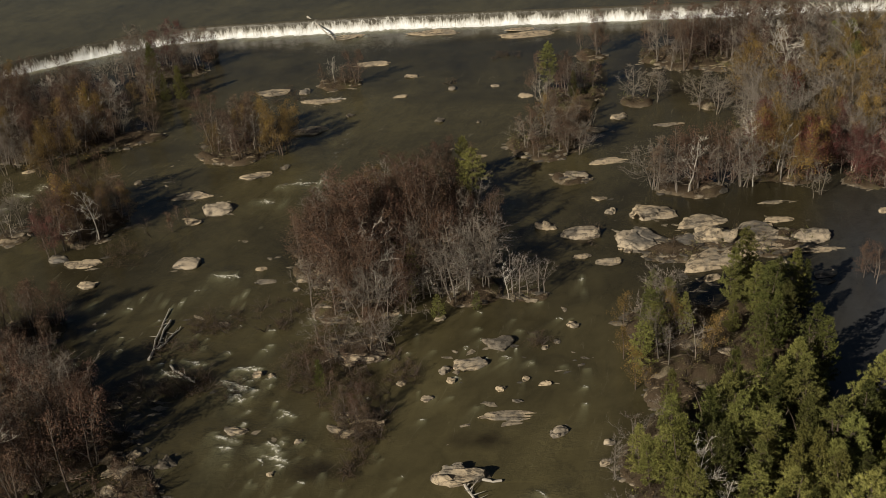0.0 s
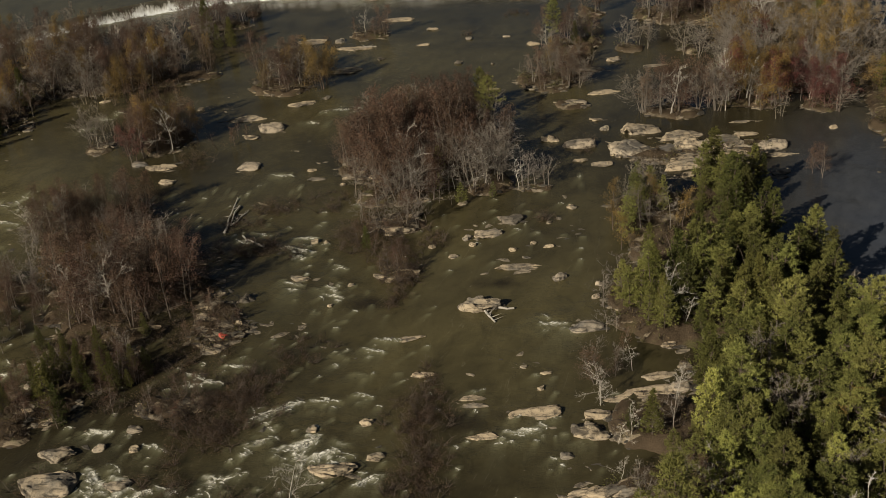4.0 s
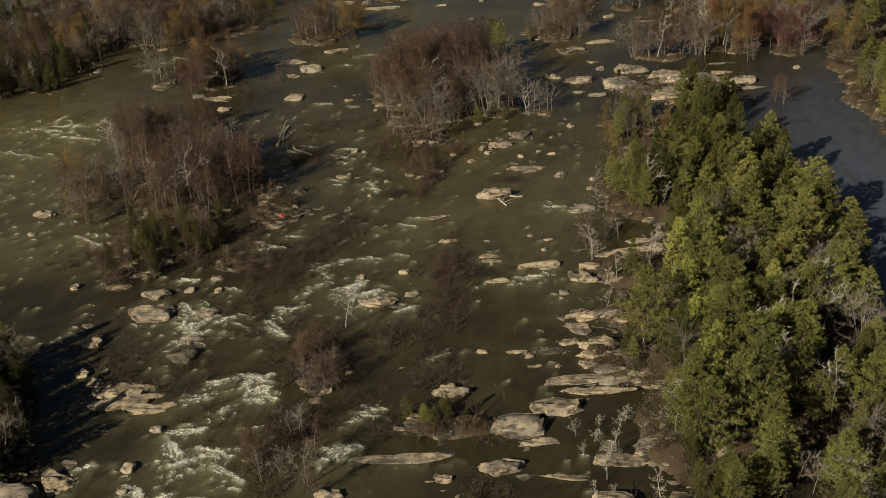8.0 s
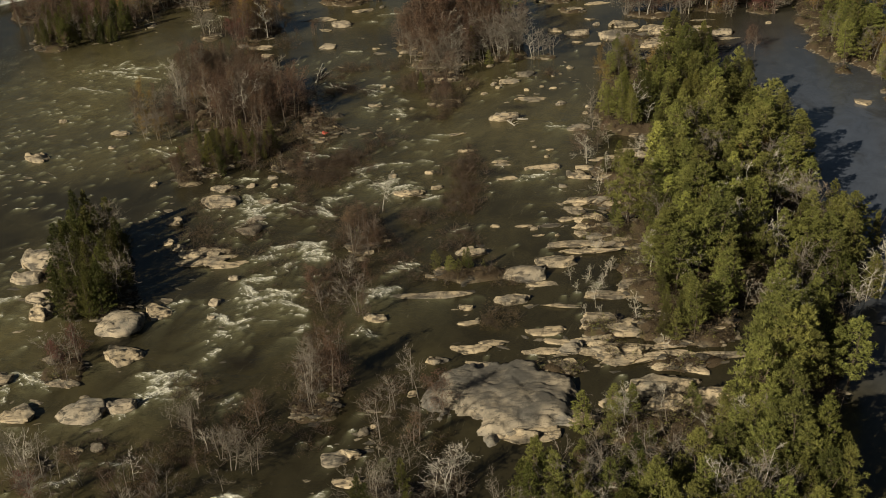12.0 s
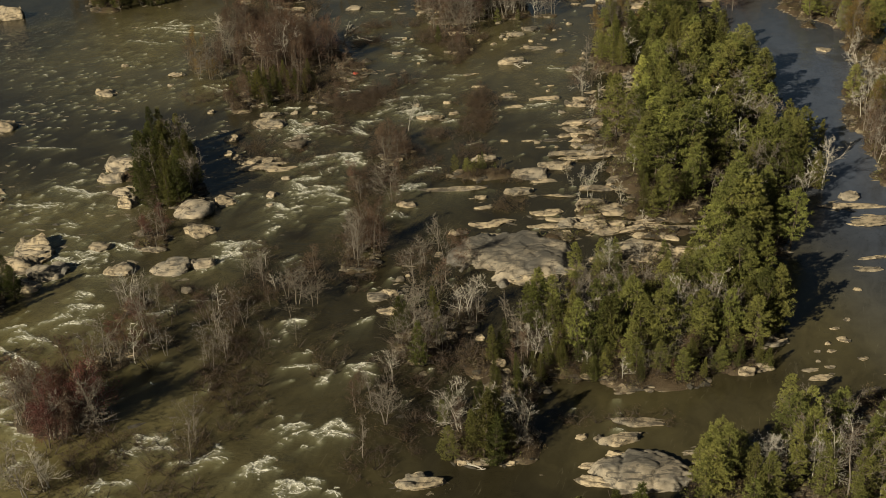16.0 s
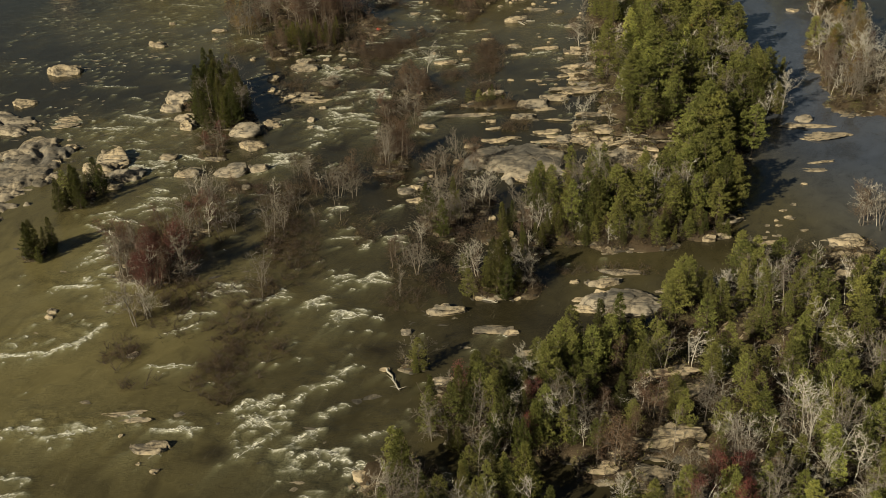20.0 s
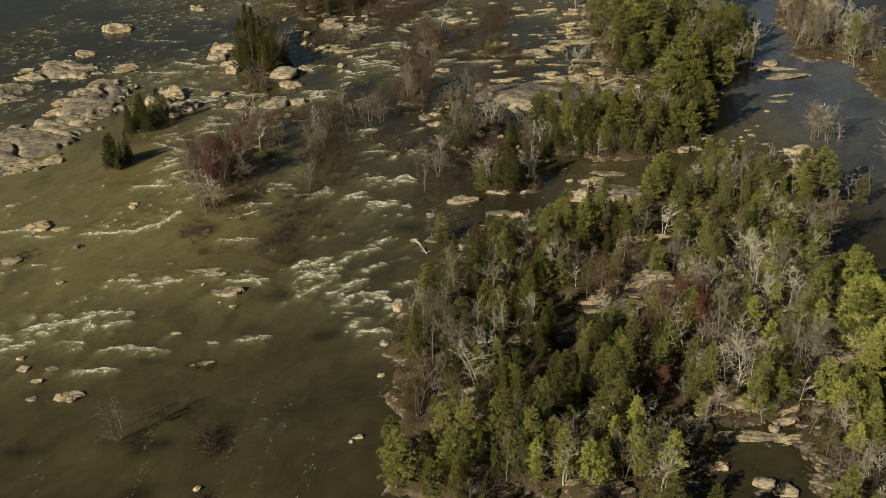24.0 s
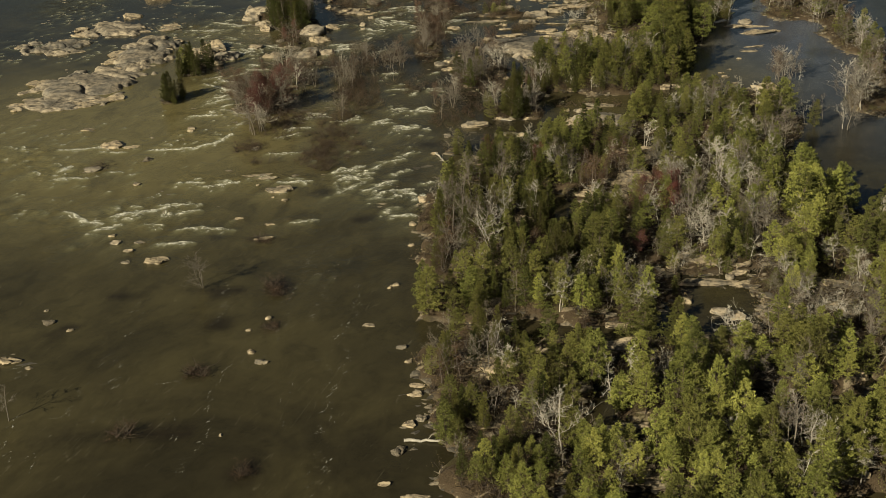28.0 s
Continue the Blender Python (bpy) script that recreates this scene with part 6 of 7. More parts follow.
def trunk_tube(v, f, pts, r, n=5):
    """One tapering trunk through all its points."""
    k = len(v)
    for i, p in enumerate(pts):
        q = r * (1 - i / (len(pts) - 1) * 0.8)
        for j in range(n):
            t = 2 * math.pi * j / n
            v.append((p.x + q * math.cos(t), p.y + q * math.sin(t), p.z))
    for i in range(len(pts) - 1):
        for j in range(n):
            a, b = k + i * n + j, k + i * n + (j + 1) % n
            f.append((a, b, b + n, a + n))


def twig(v, f, a, b, r):
    """A pointed three-sided shoot."""
    z = (b - a).normalized()
    x = z.cross(Vector((0.3, 0.7, 0.64))).normalized() * r
    y = z.cross(x)
    k = len(v)
    v += [tuple(a + x), tuple(a - x * 0.5 + y * 0.87), tuple(a - x * 0.5 - y * 0.87), tuple(b)]
    f += [(k, k + 1, k + 3), (k + 1, k + 2, k + 3), (k + 2, k, k + 3)]


def leaf(v, f, p, size, rng, up=0.0):
    """A small bent blade facing anywhere, a little more to the sky."""
    n = Vector((rng.gauss(0, 1), rng.gauss(0, 1), rng.gauss(0, 1) + up)).normalized()
    x = n.cross(Vector((rng.gauss(0, 1), rng.gauss(0, 1), rng.gauss(0, 1)))).normalized() * size
    y = n.cross(x) * rng.uniform(0.45, 0.8)
    k = len(v)
    v += [tuple(p - x), tuple(p - y * 0.6 + n * size * 0.15), tuple(p + x), tuple(p + y * 0.6)]
    f.append((k, k + 1, k + 2, k + 3))


def blade(v, f, p, d, out, length, width):
    """A spray from p along d, its face turned to out."""
    x = d.normalized()
    y = out.cross(x)
    if y.length < 1e-4:
        return
    y = y.normalized() * width
    k = len(v)
    v += [tuple(p - y), tuple(p + x * length), tuple(p + y)]
    f.append((k, k + 1, k + 2))


def limbs(v, f, rng, base, way, length, r, depth, tips, bend=0.25):
    """A limb in three bends with side shoots; collects the tips."""
    p, d = base.copy(), way.normalized()
    seg = 3 if depth > 0 else 1
    for s in range(seg):
        q = p + d * (length / seg)
        if depth == 0:
            twig(v, f, p, q, r)
        else:
            tube(v, f, p, q, r * (1 - s / seg * 0.6), r * (1 - (s + 1) / seg * 0.6), 3)
        if depth > 0:
            for _ in range(2 if depth > 1 else rng.choice((2, 2, 3))):
                side = Vector((rng.gauss(0, 1), rng.gauss(0, 1), rng.gauss(0.25, 0.6))).normalized()
                limbs(v, f, rng, p.lerp(q, rng.random()), (d * 0.8 + side * 0.9), length * rng.uniform(0.38, 0.6), max(r * 0.5, 0.016), depth - 1, tips, bend)
        p = q
        d = (d + Vector((rng.gauss(0, bend), rng.gauss(0, bend), rng.gauss(0.08, bend * 0.6)))).normalized()
        tips.append(p.copy())
    return p


def tree_wood(rng, h, lean, spread, count, first, depth, r0=None, twin=False):
    """Trunk and limbs of a tree of height h; returns verts, faces, tips."""
    v, f, tips = [], [], []
    for stem in range(2 if twin else 1):
        r = (r0 or h * 0.016) * (0.8 if stem else 1)
        p = Vector((0.25 * stem, 0.1 * stem, -0.35))
        d = Vector((rng.gauss(0, lean) + 0.25 * stem, rng.gauss(0, lean), 1)).normalized()
        n = 6
        pts = [p]
        for i in range(n):
            p = p + d * ((h + 0.35) / n * (0.92 if i else 1))
            d = (d + Vector((rng.gauss(0, .09), rng.gauss(0, .09), 0.06))).normalized()
            pts.append(p)
        trunk_tube(v, f, pts, r)
        for i in range(count):
            t = first + (1 - first) * (i + rng.random()) / count
            k = min(int(t * n), n - 1)
            b = pts[k].lerp(pts[k + 1], t * n - k)
            a = rng.uniform(0, 2 * math.pi)
            ln = spread * h * (1.15 - t) * rng.uniform(0.7, 1.2) + 0.2
            limbs(v, f, rng, b, Vector((math.cos(a), math.sin(a), rng.uniform(0.35, 1.0))), ln, max(r * 0.42 * (1.1 - t), 0.020), depth, tips)
        tips.append(pts[-1])
    return v, f, tips


def make_tree(kind, seed):
    """One tree of unit height 1 = 7 m, as trunk (with limbs) and crown meshes."""
    rng = random.Random(seed)
    H = 7.0
    lv, lf = [], []
    if kind in ("bare_tree", "dead_tree", "bare_sapling"):
        wood = tree_wood(rng, H * 0.92, 0.05, 0.5, {"dead_tree": 7, "bare_sapling": 6, "bare_tree": 8}[kind], 0.22, 2, H * 0.0115, twin=rng.random() < 0.35)
        v, f, tips = wood
        if kind != "dead_tree":
            for t in tips:
                if rng.random() < 0.22:
                    leaf(lv, lf, t + Vector((rng.gauss(0, .1), rng.gauss(0, .1), rng.gauss(0, .1))), rng.uniform(.05, .11), rng)
    elif kind in ("russet_tree", "russet_sapling", "ochre_tree", "crimson_tree"):
        v, f, tips = tree_wood(rng, H * 0.96, 0.04, 0.27, 12, 0.14, 1, H * 0.013, twin=rng.random() < 0.4)
        dense = {"russet_tree": 14, "russet_sapling": 12, "ochre_tree": 17, "crimson_tree": 15}[kind]
        for t in tips:
            bare = rng.random() < (0.3 if kind == "russet_tree" else 0.2)
            for _ in range(1 if bare else dense):
                leaf(lv, lf, t + Vector((rng.gauss(0, .24), rng.gauss(0, .24), rng.gauss(0, .24))), rng.uniform(.05, .105), rng, 0.4)
    else:
        # conifers: boughs round a straight stem, each with tufts of needles or sprays towards its end
        pine = "cedar" not in kind
        v, f, tips = tree_wood(rng, H * 0.97, 0.02, 0.13, 0, 0.15, 0, H * 0.014)
        wid = {"yellow_pine": (0.25, 0.33), "pine_sapling": (0.29, 0.37), "young_cedar": (0.22, 0.30), "pine_tree": (0.24, 0.32), "young_pine": (0.25, 0.33), "cedar_tree": (0.21, 0.29)}[kind]
        wid = rng.uniform(*wid)
        low = {"yellow_pine": 0.16, "pine_sapling": 0.04, "young_cedar": 0.02, "pine_tree": 0.20, "young_pine": 0.05, "cedar_tree": 0.03}[kind]
        power = rng.uniform(0.55, 0.8) if pine else rng.uniform(0.65, 0.95)
        boughs = 62 if pine else 78
        side = rng.uniform(0, 6.28)
        turn = rng.uniform(0, 6.28)
        for i in range(boughs):
            t = ((i + rng.random()) / boughs) ** 1.1
            if pine:
                t = round(t * 11 + rng.gauss(0, .22)) / 11
            t = min(max(t, 0.0), 0.985)
            turn += 2.4 + rng.gauss(0, .35)
            out = Vector((math.cos(turn), math.sin(turn), 0.0))
            shape = (1 - t) ** power * (min(1, 0.5 + t * 2.4) if pine else min(1, 0.75 + t * 2))
            length = H * wid * shape * rng.choice((0.62, 0.8, 0.92, 1.0, 1.12)) * (1 + 0.16 * math.cos(turn - side)) + 0.12
            rise = rng.uniform(-0.05, 0.3) + 0.55 * t if pine else rng.uniform(0.45, 0.95)
            d = (out + Vector((0, 0, rise))).normalized()
            base = Vector((0, 0, H * (low + (0.96 - low) * t) - (0.0 if pine else 0.25 * length)))
            end = base + d * length
            if length > 0.5:
                twig(v, f, base, base.lerp(end, 0.9), 0.022)
            across = d.cross(Vector((0, 0, 1))).normalized()
            tufts = 3 + int(length * (3.4 if pine else 3.8))
            for j in range(tufts):
                u = 1 - (0.74 if pine else 0.85) * (j / tufts) ** 1.15
                fan = length * (0.30 if pine else 0.2) * (1.15 - u) + 0.09
                c = base.lerp(end, u) + across * rng.gauss(0, fan) + Vector((0, 0, rng.gauss(0.02, 0.06 if pine else 0.1)))
                for _ in range(15 if pine else 13):
                    e = Vector((rng.gauss(0, 1), rng.gauss(0, 1), rng.gauss(0.25, .8))).normalized()
                    way = e * 0.85 + d * 0.55 + Vector((0, 0, 0.25 if pine else 0.5))
                    face = Vector((rng.gauss(0, .7), rng.gauss(0, .7), 1.0)) + out * 0.3
                    blade(lv, lf, c + e * 0.05, way, face, rng.uniform(.17, .30) if pine else rng.uniform(.16, .27), rng.uniform(.022, .038))
    return v, f, lv, lf


KINDS = {
    "pine_tree": (M_DARKBARK, M_PINE, 7, "olive-green pine with layered open crown on the rocky island", "pine tree"),
    "yellow_pine": (M_DARKBARK, M_SUNLITPINE, 6, "yellow-green pine, its full crown coloured brighter as if sunlit", "pine tree"),
    "young_pine": (M_DARKBARK, M_PINE, 6, "bushy young olive-green pine among rocks and bare trees", "pine tree"),
    "cedar_tree": (M_DARKBARK, M_CEDAR, 8, "dense dark green cedar with a ragged spire", "cedar tree"),
    "pine_sapling": (M_DARKBARK, M_PINE, 4, "small bushy pine sapling growing between rocks", "pine tree"),
    "young_cedar": (M_DARKBARK, M_CEDAR, 5, "small dense dark green cedar among rocks and scrub", "cedar tree"),
    "russet_sapling": (M_UMBER, M_RUSSET, 5, "thin sapling with sparse russet-brown leaves", "autumn tree"),
    "bare_tree": (M_BARK, M_BRUSH, 8, "leafless grey tree with fine upright branches", "bare tree"),
    "bare_sapling": (M_BARK, M_BRUSH, 6, "slender leafless grey sapling with fine twigs", "bare tree"),
    "dead_tree": (M_PALE, None, 6, "bleached pale leafless tree with crooked limbs", "bare tree"),
    "russet_tree": (M_UMBER, M_RUSSET, 7, "slim tree with thin russet-brown autumn leaves", "autumn tree"),
    "ochre_tree": (M_DARKBARK, M_OCHRE, 4, "autumn tree with ochre-yellow foliage", "autumn tree"),
    "crimson_tree": (M_DARKBARK, M_CRIMSON, 4, "small tree with dull crimson autumn leaves", "autumn tree"),
}
FOREST = {}
for num, (kind, (bark, foliage, count, label, cat)) in enumerate(KINDS.items()):
    FOREST[kind] = []
    for i in range(count):
        v, f, lv, lf = make_tree(kind, 500 + 37 * num + i)
        whole = None
        if i < 3:
            whole = mesh("tree", v + lv, f + [tuple(q + len(v) for q in face) for face in lf], bark)
            whole.materials.append(foliage or bark)
            whole.polygons.foreach_set("material_index", [0] * len(f) + [1] * len(lf))
        FOREST[kind].append([mesh("trunk", v, f, bark), mesh("crown", lv, lf, foliage) if lv else None, whole])
LETTERS = {"P": "pine_tree", "C": "cedar_tree", "L": "yellow_pine", "B": "bare_tree", "R": "russet_tree", "Y": "ochre_tree", "M": "crimson_tree"}

# stands of trees: centre x, y, half widths, mix, how many, least and greatest height
STAND_A = [
    (-73.1, 153.8, 10.3, 7.1, "R5B3Y1", 24, 6, 8), (-61.1, 155.5, 6.5, 5.4, "B4R3", 11, 5, 7),
    (-72.7, 171, 13.2, 5.3, "R4B3", 20, 6, 8), (-59.9, 185.9, 7.4, 4.2, "B3R3M1", 11, 6, 8),
    (-54.4, 193.4, 2, 2.3, "R2", 3, 6, 7), (-39.3, 148.9, 6.5, 4.6, "R3B3Y2", 18, 6, 8),
    (-27.9, 174.8, 3.3, 2.7, "R2B2", 5, 5, 6), (-55.3, 126.2, 5.1, 6.5, "Y3R4B2", 18, 6, 8),
    (-64.8, 124.6, 2.2, 3.5, "B1", 4, 4, 5), (15.1, 182.5, 2.2, 2.3, "M1R2", 4, 7, 8),
    (10.4, 163.7, 6.8, 5.3, "R3B2C1", 14, 6, 8), (20.6, 160.3, 3.1, 2.3, "B1", 4, 5, 6), (5.9, 145, 5.9, 4.7, "R4B1", 14, 5, 7),
]
STAND_B = [
    (29.4, 178.4, 5.1, 7.1, "R4B1", 10, 8, 9), (42.2, 176.5, 13.4, 9.7, "R5B2", 36, 8, 10),
    (53.6, 168.7, 9.7, 14.8, "B3Y2R1P1", 26, 8, 9), (22.9, 129.3, 4.5, 2.5, "B4R3", 12, 7, 8),
    (35.7, 132.2, 4.7, 3.7, "Y2M2B3", 12, 8, 9), (43.2, 144.8, 11.4, 10.6, "B6Y2M1", 38, 8, 10),
    (45.8, 129.4, 3.1, 4.2, "M2B3", 8, 7, 8), (29.4, 130.3, 2.8, 3, "R2B2", 6, 7, 8), (30.8, 155.4, 2.3, 2.2, "B1", 4, 6, 7),
    (39.1, 125.5, 2.3, 1.2, "B1", 2, 5, 5), (38.8, 105.7, 1.7, 1.9, "R1", 4, 4, 5), (-12.6, 114.8, 10.5, 11, "R6B3", 58, 8, 10),
    (-17.1, 103.6, 6, 2.9, "R3B3Y1", 18, 7, 8),
]
STAND_C = [
    (-5, 105.7, 3.2, 3.4, "B5R1", 12, 8, 9), (1.3, 104.5, 2.2, 1, "B1", 6, 5, 6), (-7.6, 131, 4.5, 4.1, "R3P1", 10, 7, 8),
    (-23.3, 112.4, 2.9, 5.9, "R1", 10, 6, 7), (-17.4, 95.3, 5.1, 3.2, "R2B4", 14, 3, 5), (-15.1, 83.3, 2.6, 1.9, "R1", 7, 3, 4),
    (-54.1, 100.1, 4, 5.1, "R4B2", 14, 5, 7), (-49.2, 88.5, 5.6, 4.8, "R5B2", 18, 5, 7),
    (-72.4, 162.2, 12.6, 10.2, "R4B4", 26, 5, 7), (-42.3, 125.6, 2.3, 3.2, "R1", 3, 3, 4),
    (-54.1, 83.8, 9, 11.2, "R4B2Y1", 20, 4, 7), (-46.8, 67.5, 7.4, 4.9, "C2R4B1", 15, 3, 5),
    (-36.8, 57.2, 6.2, 3, "R3B1", 9, 2, 4),
]
STAND_D = [
    (-48.8, 58.7, 3.5, 5.1, "C3R2", 8, 4, 6), (-18.9, 92.2, 4.1, 5.5, "C1R3", 7, 3, 5), (-46.7, 78.8, 7.9, 9.4, "R5B3", 36, 7, 9),
    (-58.9, 93.6, 5.9, 4.5, "R3B2", 14, 6, 8), (-62.1, 79.5, 5.5, 4.8, "B3Y1R2", 14, 5, 7),
    (-45.3, 63, 5.5, 2.8, "C2R3", 12, 4, 5), (-51.8, 56.2, 2.5, 4.7, "M1R3C1", 8, 4, 6),
    (14.9, 92.2, 5.1, 8.1, "P2B3Y2", 16, 6, 7), (26.8, 93.3, 4.8, 10.8, "C6P1", 18, 7, 9),
    (15.9, 74.4, 6.7, 7.5, "C4P2B1", 24, 7, 9), (24.7, 72.6, 9.5, 9.8, "C6P1", 44, 8, 10),
    (31.9, 63.7, 4, 4.7, "C3P2B1", 12, 8, 9), (24.2, 57, 9.5, 5.9, "P4C3B1", 34, 8, 10),
]
STAND_E = [
    (11.7, 53.1, 4.1, 4.3, "C2B3P2", 11, 4, 6), (11, 43.2, 4.3, 3.7, "B2P2R1", 12, 4, 6),
    (19.8, 44, 8.4, 6.5, "P4L2C1B1", 34, 8, 10), (29.1, 44.5, 4.7, 6.5, "B4P3Y1", 20, 7, 9),
    (7.6, 34.6, 3.2, 2.7, "P3C1B1", 10, 4, 6), (17.8, 33.6, 8.8, 4, "P4L2C1B1", 30, 8, 10),
    (60.8, 147.8, 7.1, 15.4, "Y2B3P1", 12, 7, 9), (55.4, 122.6, 3.5, 12.2, "P4Y2", 8, 8, 9), (-35, 71.8, 3.5, 4.3, "R2", 5, 2, 4),
    (-89.6, 138.3, 9.5, 11.5, "R5B3C2", 34, 6, 8), (-99.3, 131.7, 6.8, 10.3, "C3R3B2", 16, 5, 7),
    (21.7, 21.4, 12.8, 7, "P4C2B2", 32, 8, 10), (11.8, 20.5, 3, 5.8, "P2C2", 8, 5, 7),
]
STAND_F = [
    (13.6, 11.6, 6.2, 3, "C4P2B1", 18, 5, 7), (26.7, 12.2, 5.8, 3.6, "P3B3", 13, 6, 8), (9.2, -4.3, 6.8, 3.4, "C3P2B2", 16, 2, 4),
    (6.3, 6.9, 4, 1.9, "C1B1", 5, 2, 3), (22.8, -1.4, 2.5, 2.1, "P1", 5, 9, 11), (5.5, 11.3, 2.3, 2, "C2B1", 5, 3, 5),
    (57.8, 103.7, 6.9, 14.6, "P5Y1", 14, 8, 9), (-58, 28.2, 5, 6.7, "C6B1", 18, 7, 9), (-24.6, 12.2, 3.6, 12.6, "R2B3", 9, 4, 6),
    (-14, -7.5, 3.8, 10.8, "B4R1", 9, 4, 6), (-37.6, -16.5, 3.1, 6.4, "B3R1", 7, 4, 5),
    (-46.4, -19.3, 4.3, 7.2, "R2B3M1", 11, 4, 6), (-19.2, -29.1, 2.2, 6.9, "B3R1", 6, 4, 5),
]
STAND_G = [
    (-10, -32.8, 3.7, 4, "C2B3", 7, 3, 5), (-31.1, -11.9, 3.1, 9.1, "B2R2", 6, 3, 5),
    (8.2, -26, 7.6, 2.4, "C3P2B2R1M1", 16, 3, 5), (-6.1, -28.8, 3.2, 3.3, "C2B3R1", 8, 3, 4),
    (9.2, -6.1, 9.1, 3.3, "B3C1P1", 18, 4, 6), (7.9, -18.3, 10.8, 5.7, "P2C5B4", 50, 6, 9),
    (19, -16.2, 4.5, 6.5, "P2C3B2", 20, 7, 9), (23.8, 2.1, 4.8, 4.8, "P1", 8, 8, 11), (-3.1, -19.3, 3.6, 5, "C3B3P1", 16, 5, 7),
    (17.4, -25.2, 3, 1.2, "C1", 5, 3, 4), (-15.3, -19, 3, 5.5, "B6R1C1", 18, 5, 7), (-10.5, -15.7, 1.3, 2.9, "B1", 4, 5, 6),
    (-54.5, 21, 4.2, 6.3, "C6B1", 12, 7, 9),
]
STAND_H = [
    (-52, 4.9, 2.3, 2.6, "M2B2", 5, 4, 5), (-24.5, 0.9, 2.8, 4.5, "R2B3", 9, 4, 6), (-23.2, 33.5, 2.9, 4.4, "R1B1", 7, 4, 5),
    (-10.1, 24.7, 4.9, 2, "P1C1", 6, 2, 4), (-49.8, -11, 2.2, 2.4, "B1", 5, 5, 6), (-50.5, -32.9, 4.8, 3.9, "M3B4R3", 20, 6, 7),
    (-48.6, -22.9, 2.8, 2.2, "B3R1", 8, 4, 6), (-37.4, -23.1, 1.5, 2.2, "B2Y1", 4, 4, 5), (-37, -36.3, 1.5, 1.1, "B1", 2, 5, 6),
    (-36.3, -4.6, 2.4, 2.8, "B1", 6, 3, 4), (-8.7, -37.7, 3.5, 4, "C4P1B2R1", 14, 5, 7), (-5.1, -37.8, 1.6, 2.9, "B2C1", 5, 4, 6),
    (-18.2, -33.4, 0.8, 1.8, "B1", 3, 4, 6),
]
STAND_I = [
    (-19.3, -39.5, 0.3, 0.3, "B1", 1, 4, 5), (50.7, 46.5, 3.5, 8.9, "B3P1", 8, 7, 8), (46.8, 30.4, 2.1, 4.6, "Y1B1R1", 5, 5, 7),
    (-29.2, -11.6, 2.6, 2.6, "B1", 3, 4, 5), (-16.4, -54.1, 1.5, 1.5, "C2B1", 4, 3, 5), (-67.3, -10.2, 2.5, 3.9, "C3P1", 5, 4, 6),
    (-67.2, -28.4, 1.4, 1.3, "C2B1", 3, 4, 6), (50, 28.2, 5, 11.1, "B3R1Y1", 10, 6, 8), (39.1, -21.3, 1.2, 1.6, "B1", 4, 4, 6),
    (22.2, -37.1, 4.1, 3.7, "P3B2", 10, 5, 7), (13.3, -45.1, 3.7, 4.1, "P3B1", 11, 5, 7),
    (18.1, -45.6, 3.8, 5.9, "B3P2", 13, 5, 8), (27.3, -44.2, 6.8, 9.6, "P4B2", 30, 6, 8),
]
STAND_J = [
    (3.5, -53.4, 5.6, 3.6, "C4P2R1", 22, 5, 7), (-1.4, -58.3, 2.8, 4.9, "C3P1B1", 14, 5, 7),
    (12.4, -58.4, 6.6, 4.8, "P4B2", 22, 5, 7), (23.9, -58.4, 6.8, 5.8, "P4B3", 30, 6, 8),
    (-7, -65.6, 7.5, 5.2, "C6B2M1", 48, 5, 7), (3.4, -67.4, 4.3, 5, "M2R3C3B2", 18, 4, 6),
    (8.6, -66.6, 4.3, 4.2, "P2B2", 10, 4, 6), (14.9, -68.1, 4.6, 5.7, "P3B5", 20, 5, 7), (23, -69.8, 5.7, 5.5, "P4B4", 26, 6, 8),
    (-35.3, -39.9, 0.7, 0.8, "B1", 1, 5, 6), (-48.9, -44.7, 1.6, 1.7, "B1", 4, 5, 6), (13.4, -92.3, 5, 2, "B3P2C1", 10, 3, 5),
    (21.1, -96.9, 2.7, 3.7, "P2B3L1", 9, 3, 5),
]
STAND_K = [
    (9.5, -97, 1.6, 3.3, "C2B1", 4, 3, 4), (-16.3, -78.1, 2.8, 6, "C5B2", 16, 5, 7), (-9, -80.3, 5.7, 7.8, "C6B2", 34, 6, 7),
    (12.9, -78.4, 6.1, 5.6, "B4P2R1", 22, 5, 6), (3.7, -82.7, 5.3, 5.3, "C4P2B1", 20, 5, 6),
    (21.7, -78.4, 5.9, 6.7, "L3P2B2", 24, 6, 7), (29.2, -78.2, 3.8, 9, "L4P2", 20, 8, 10),
    (-10.5, -90.7, 7.2, 4.9, "C5B2R1", 30, 5, 7), (0.2, -92.6, 5.2, 4.7, "C4P2B1", 22, 5, 7),
    (14.4, -87.1, 4.6, 2.2, "B5", 13, 4, 6), (22.5, -87.1, 3.5, 2.5, "B3P1", 11, 4, 6),
    (23.8, -94.3, 2.8, 4.3, "L3P2B1", 11, 6, 7), (-12.8, -101.1, 5.9, 3.9, "C3P2B2", 24, 5, 7),
]
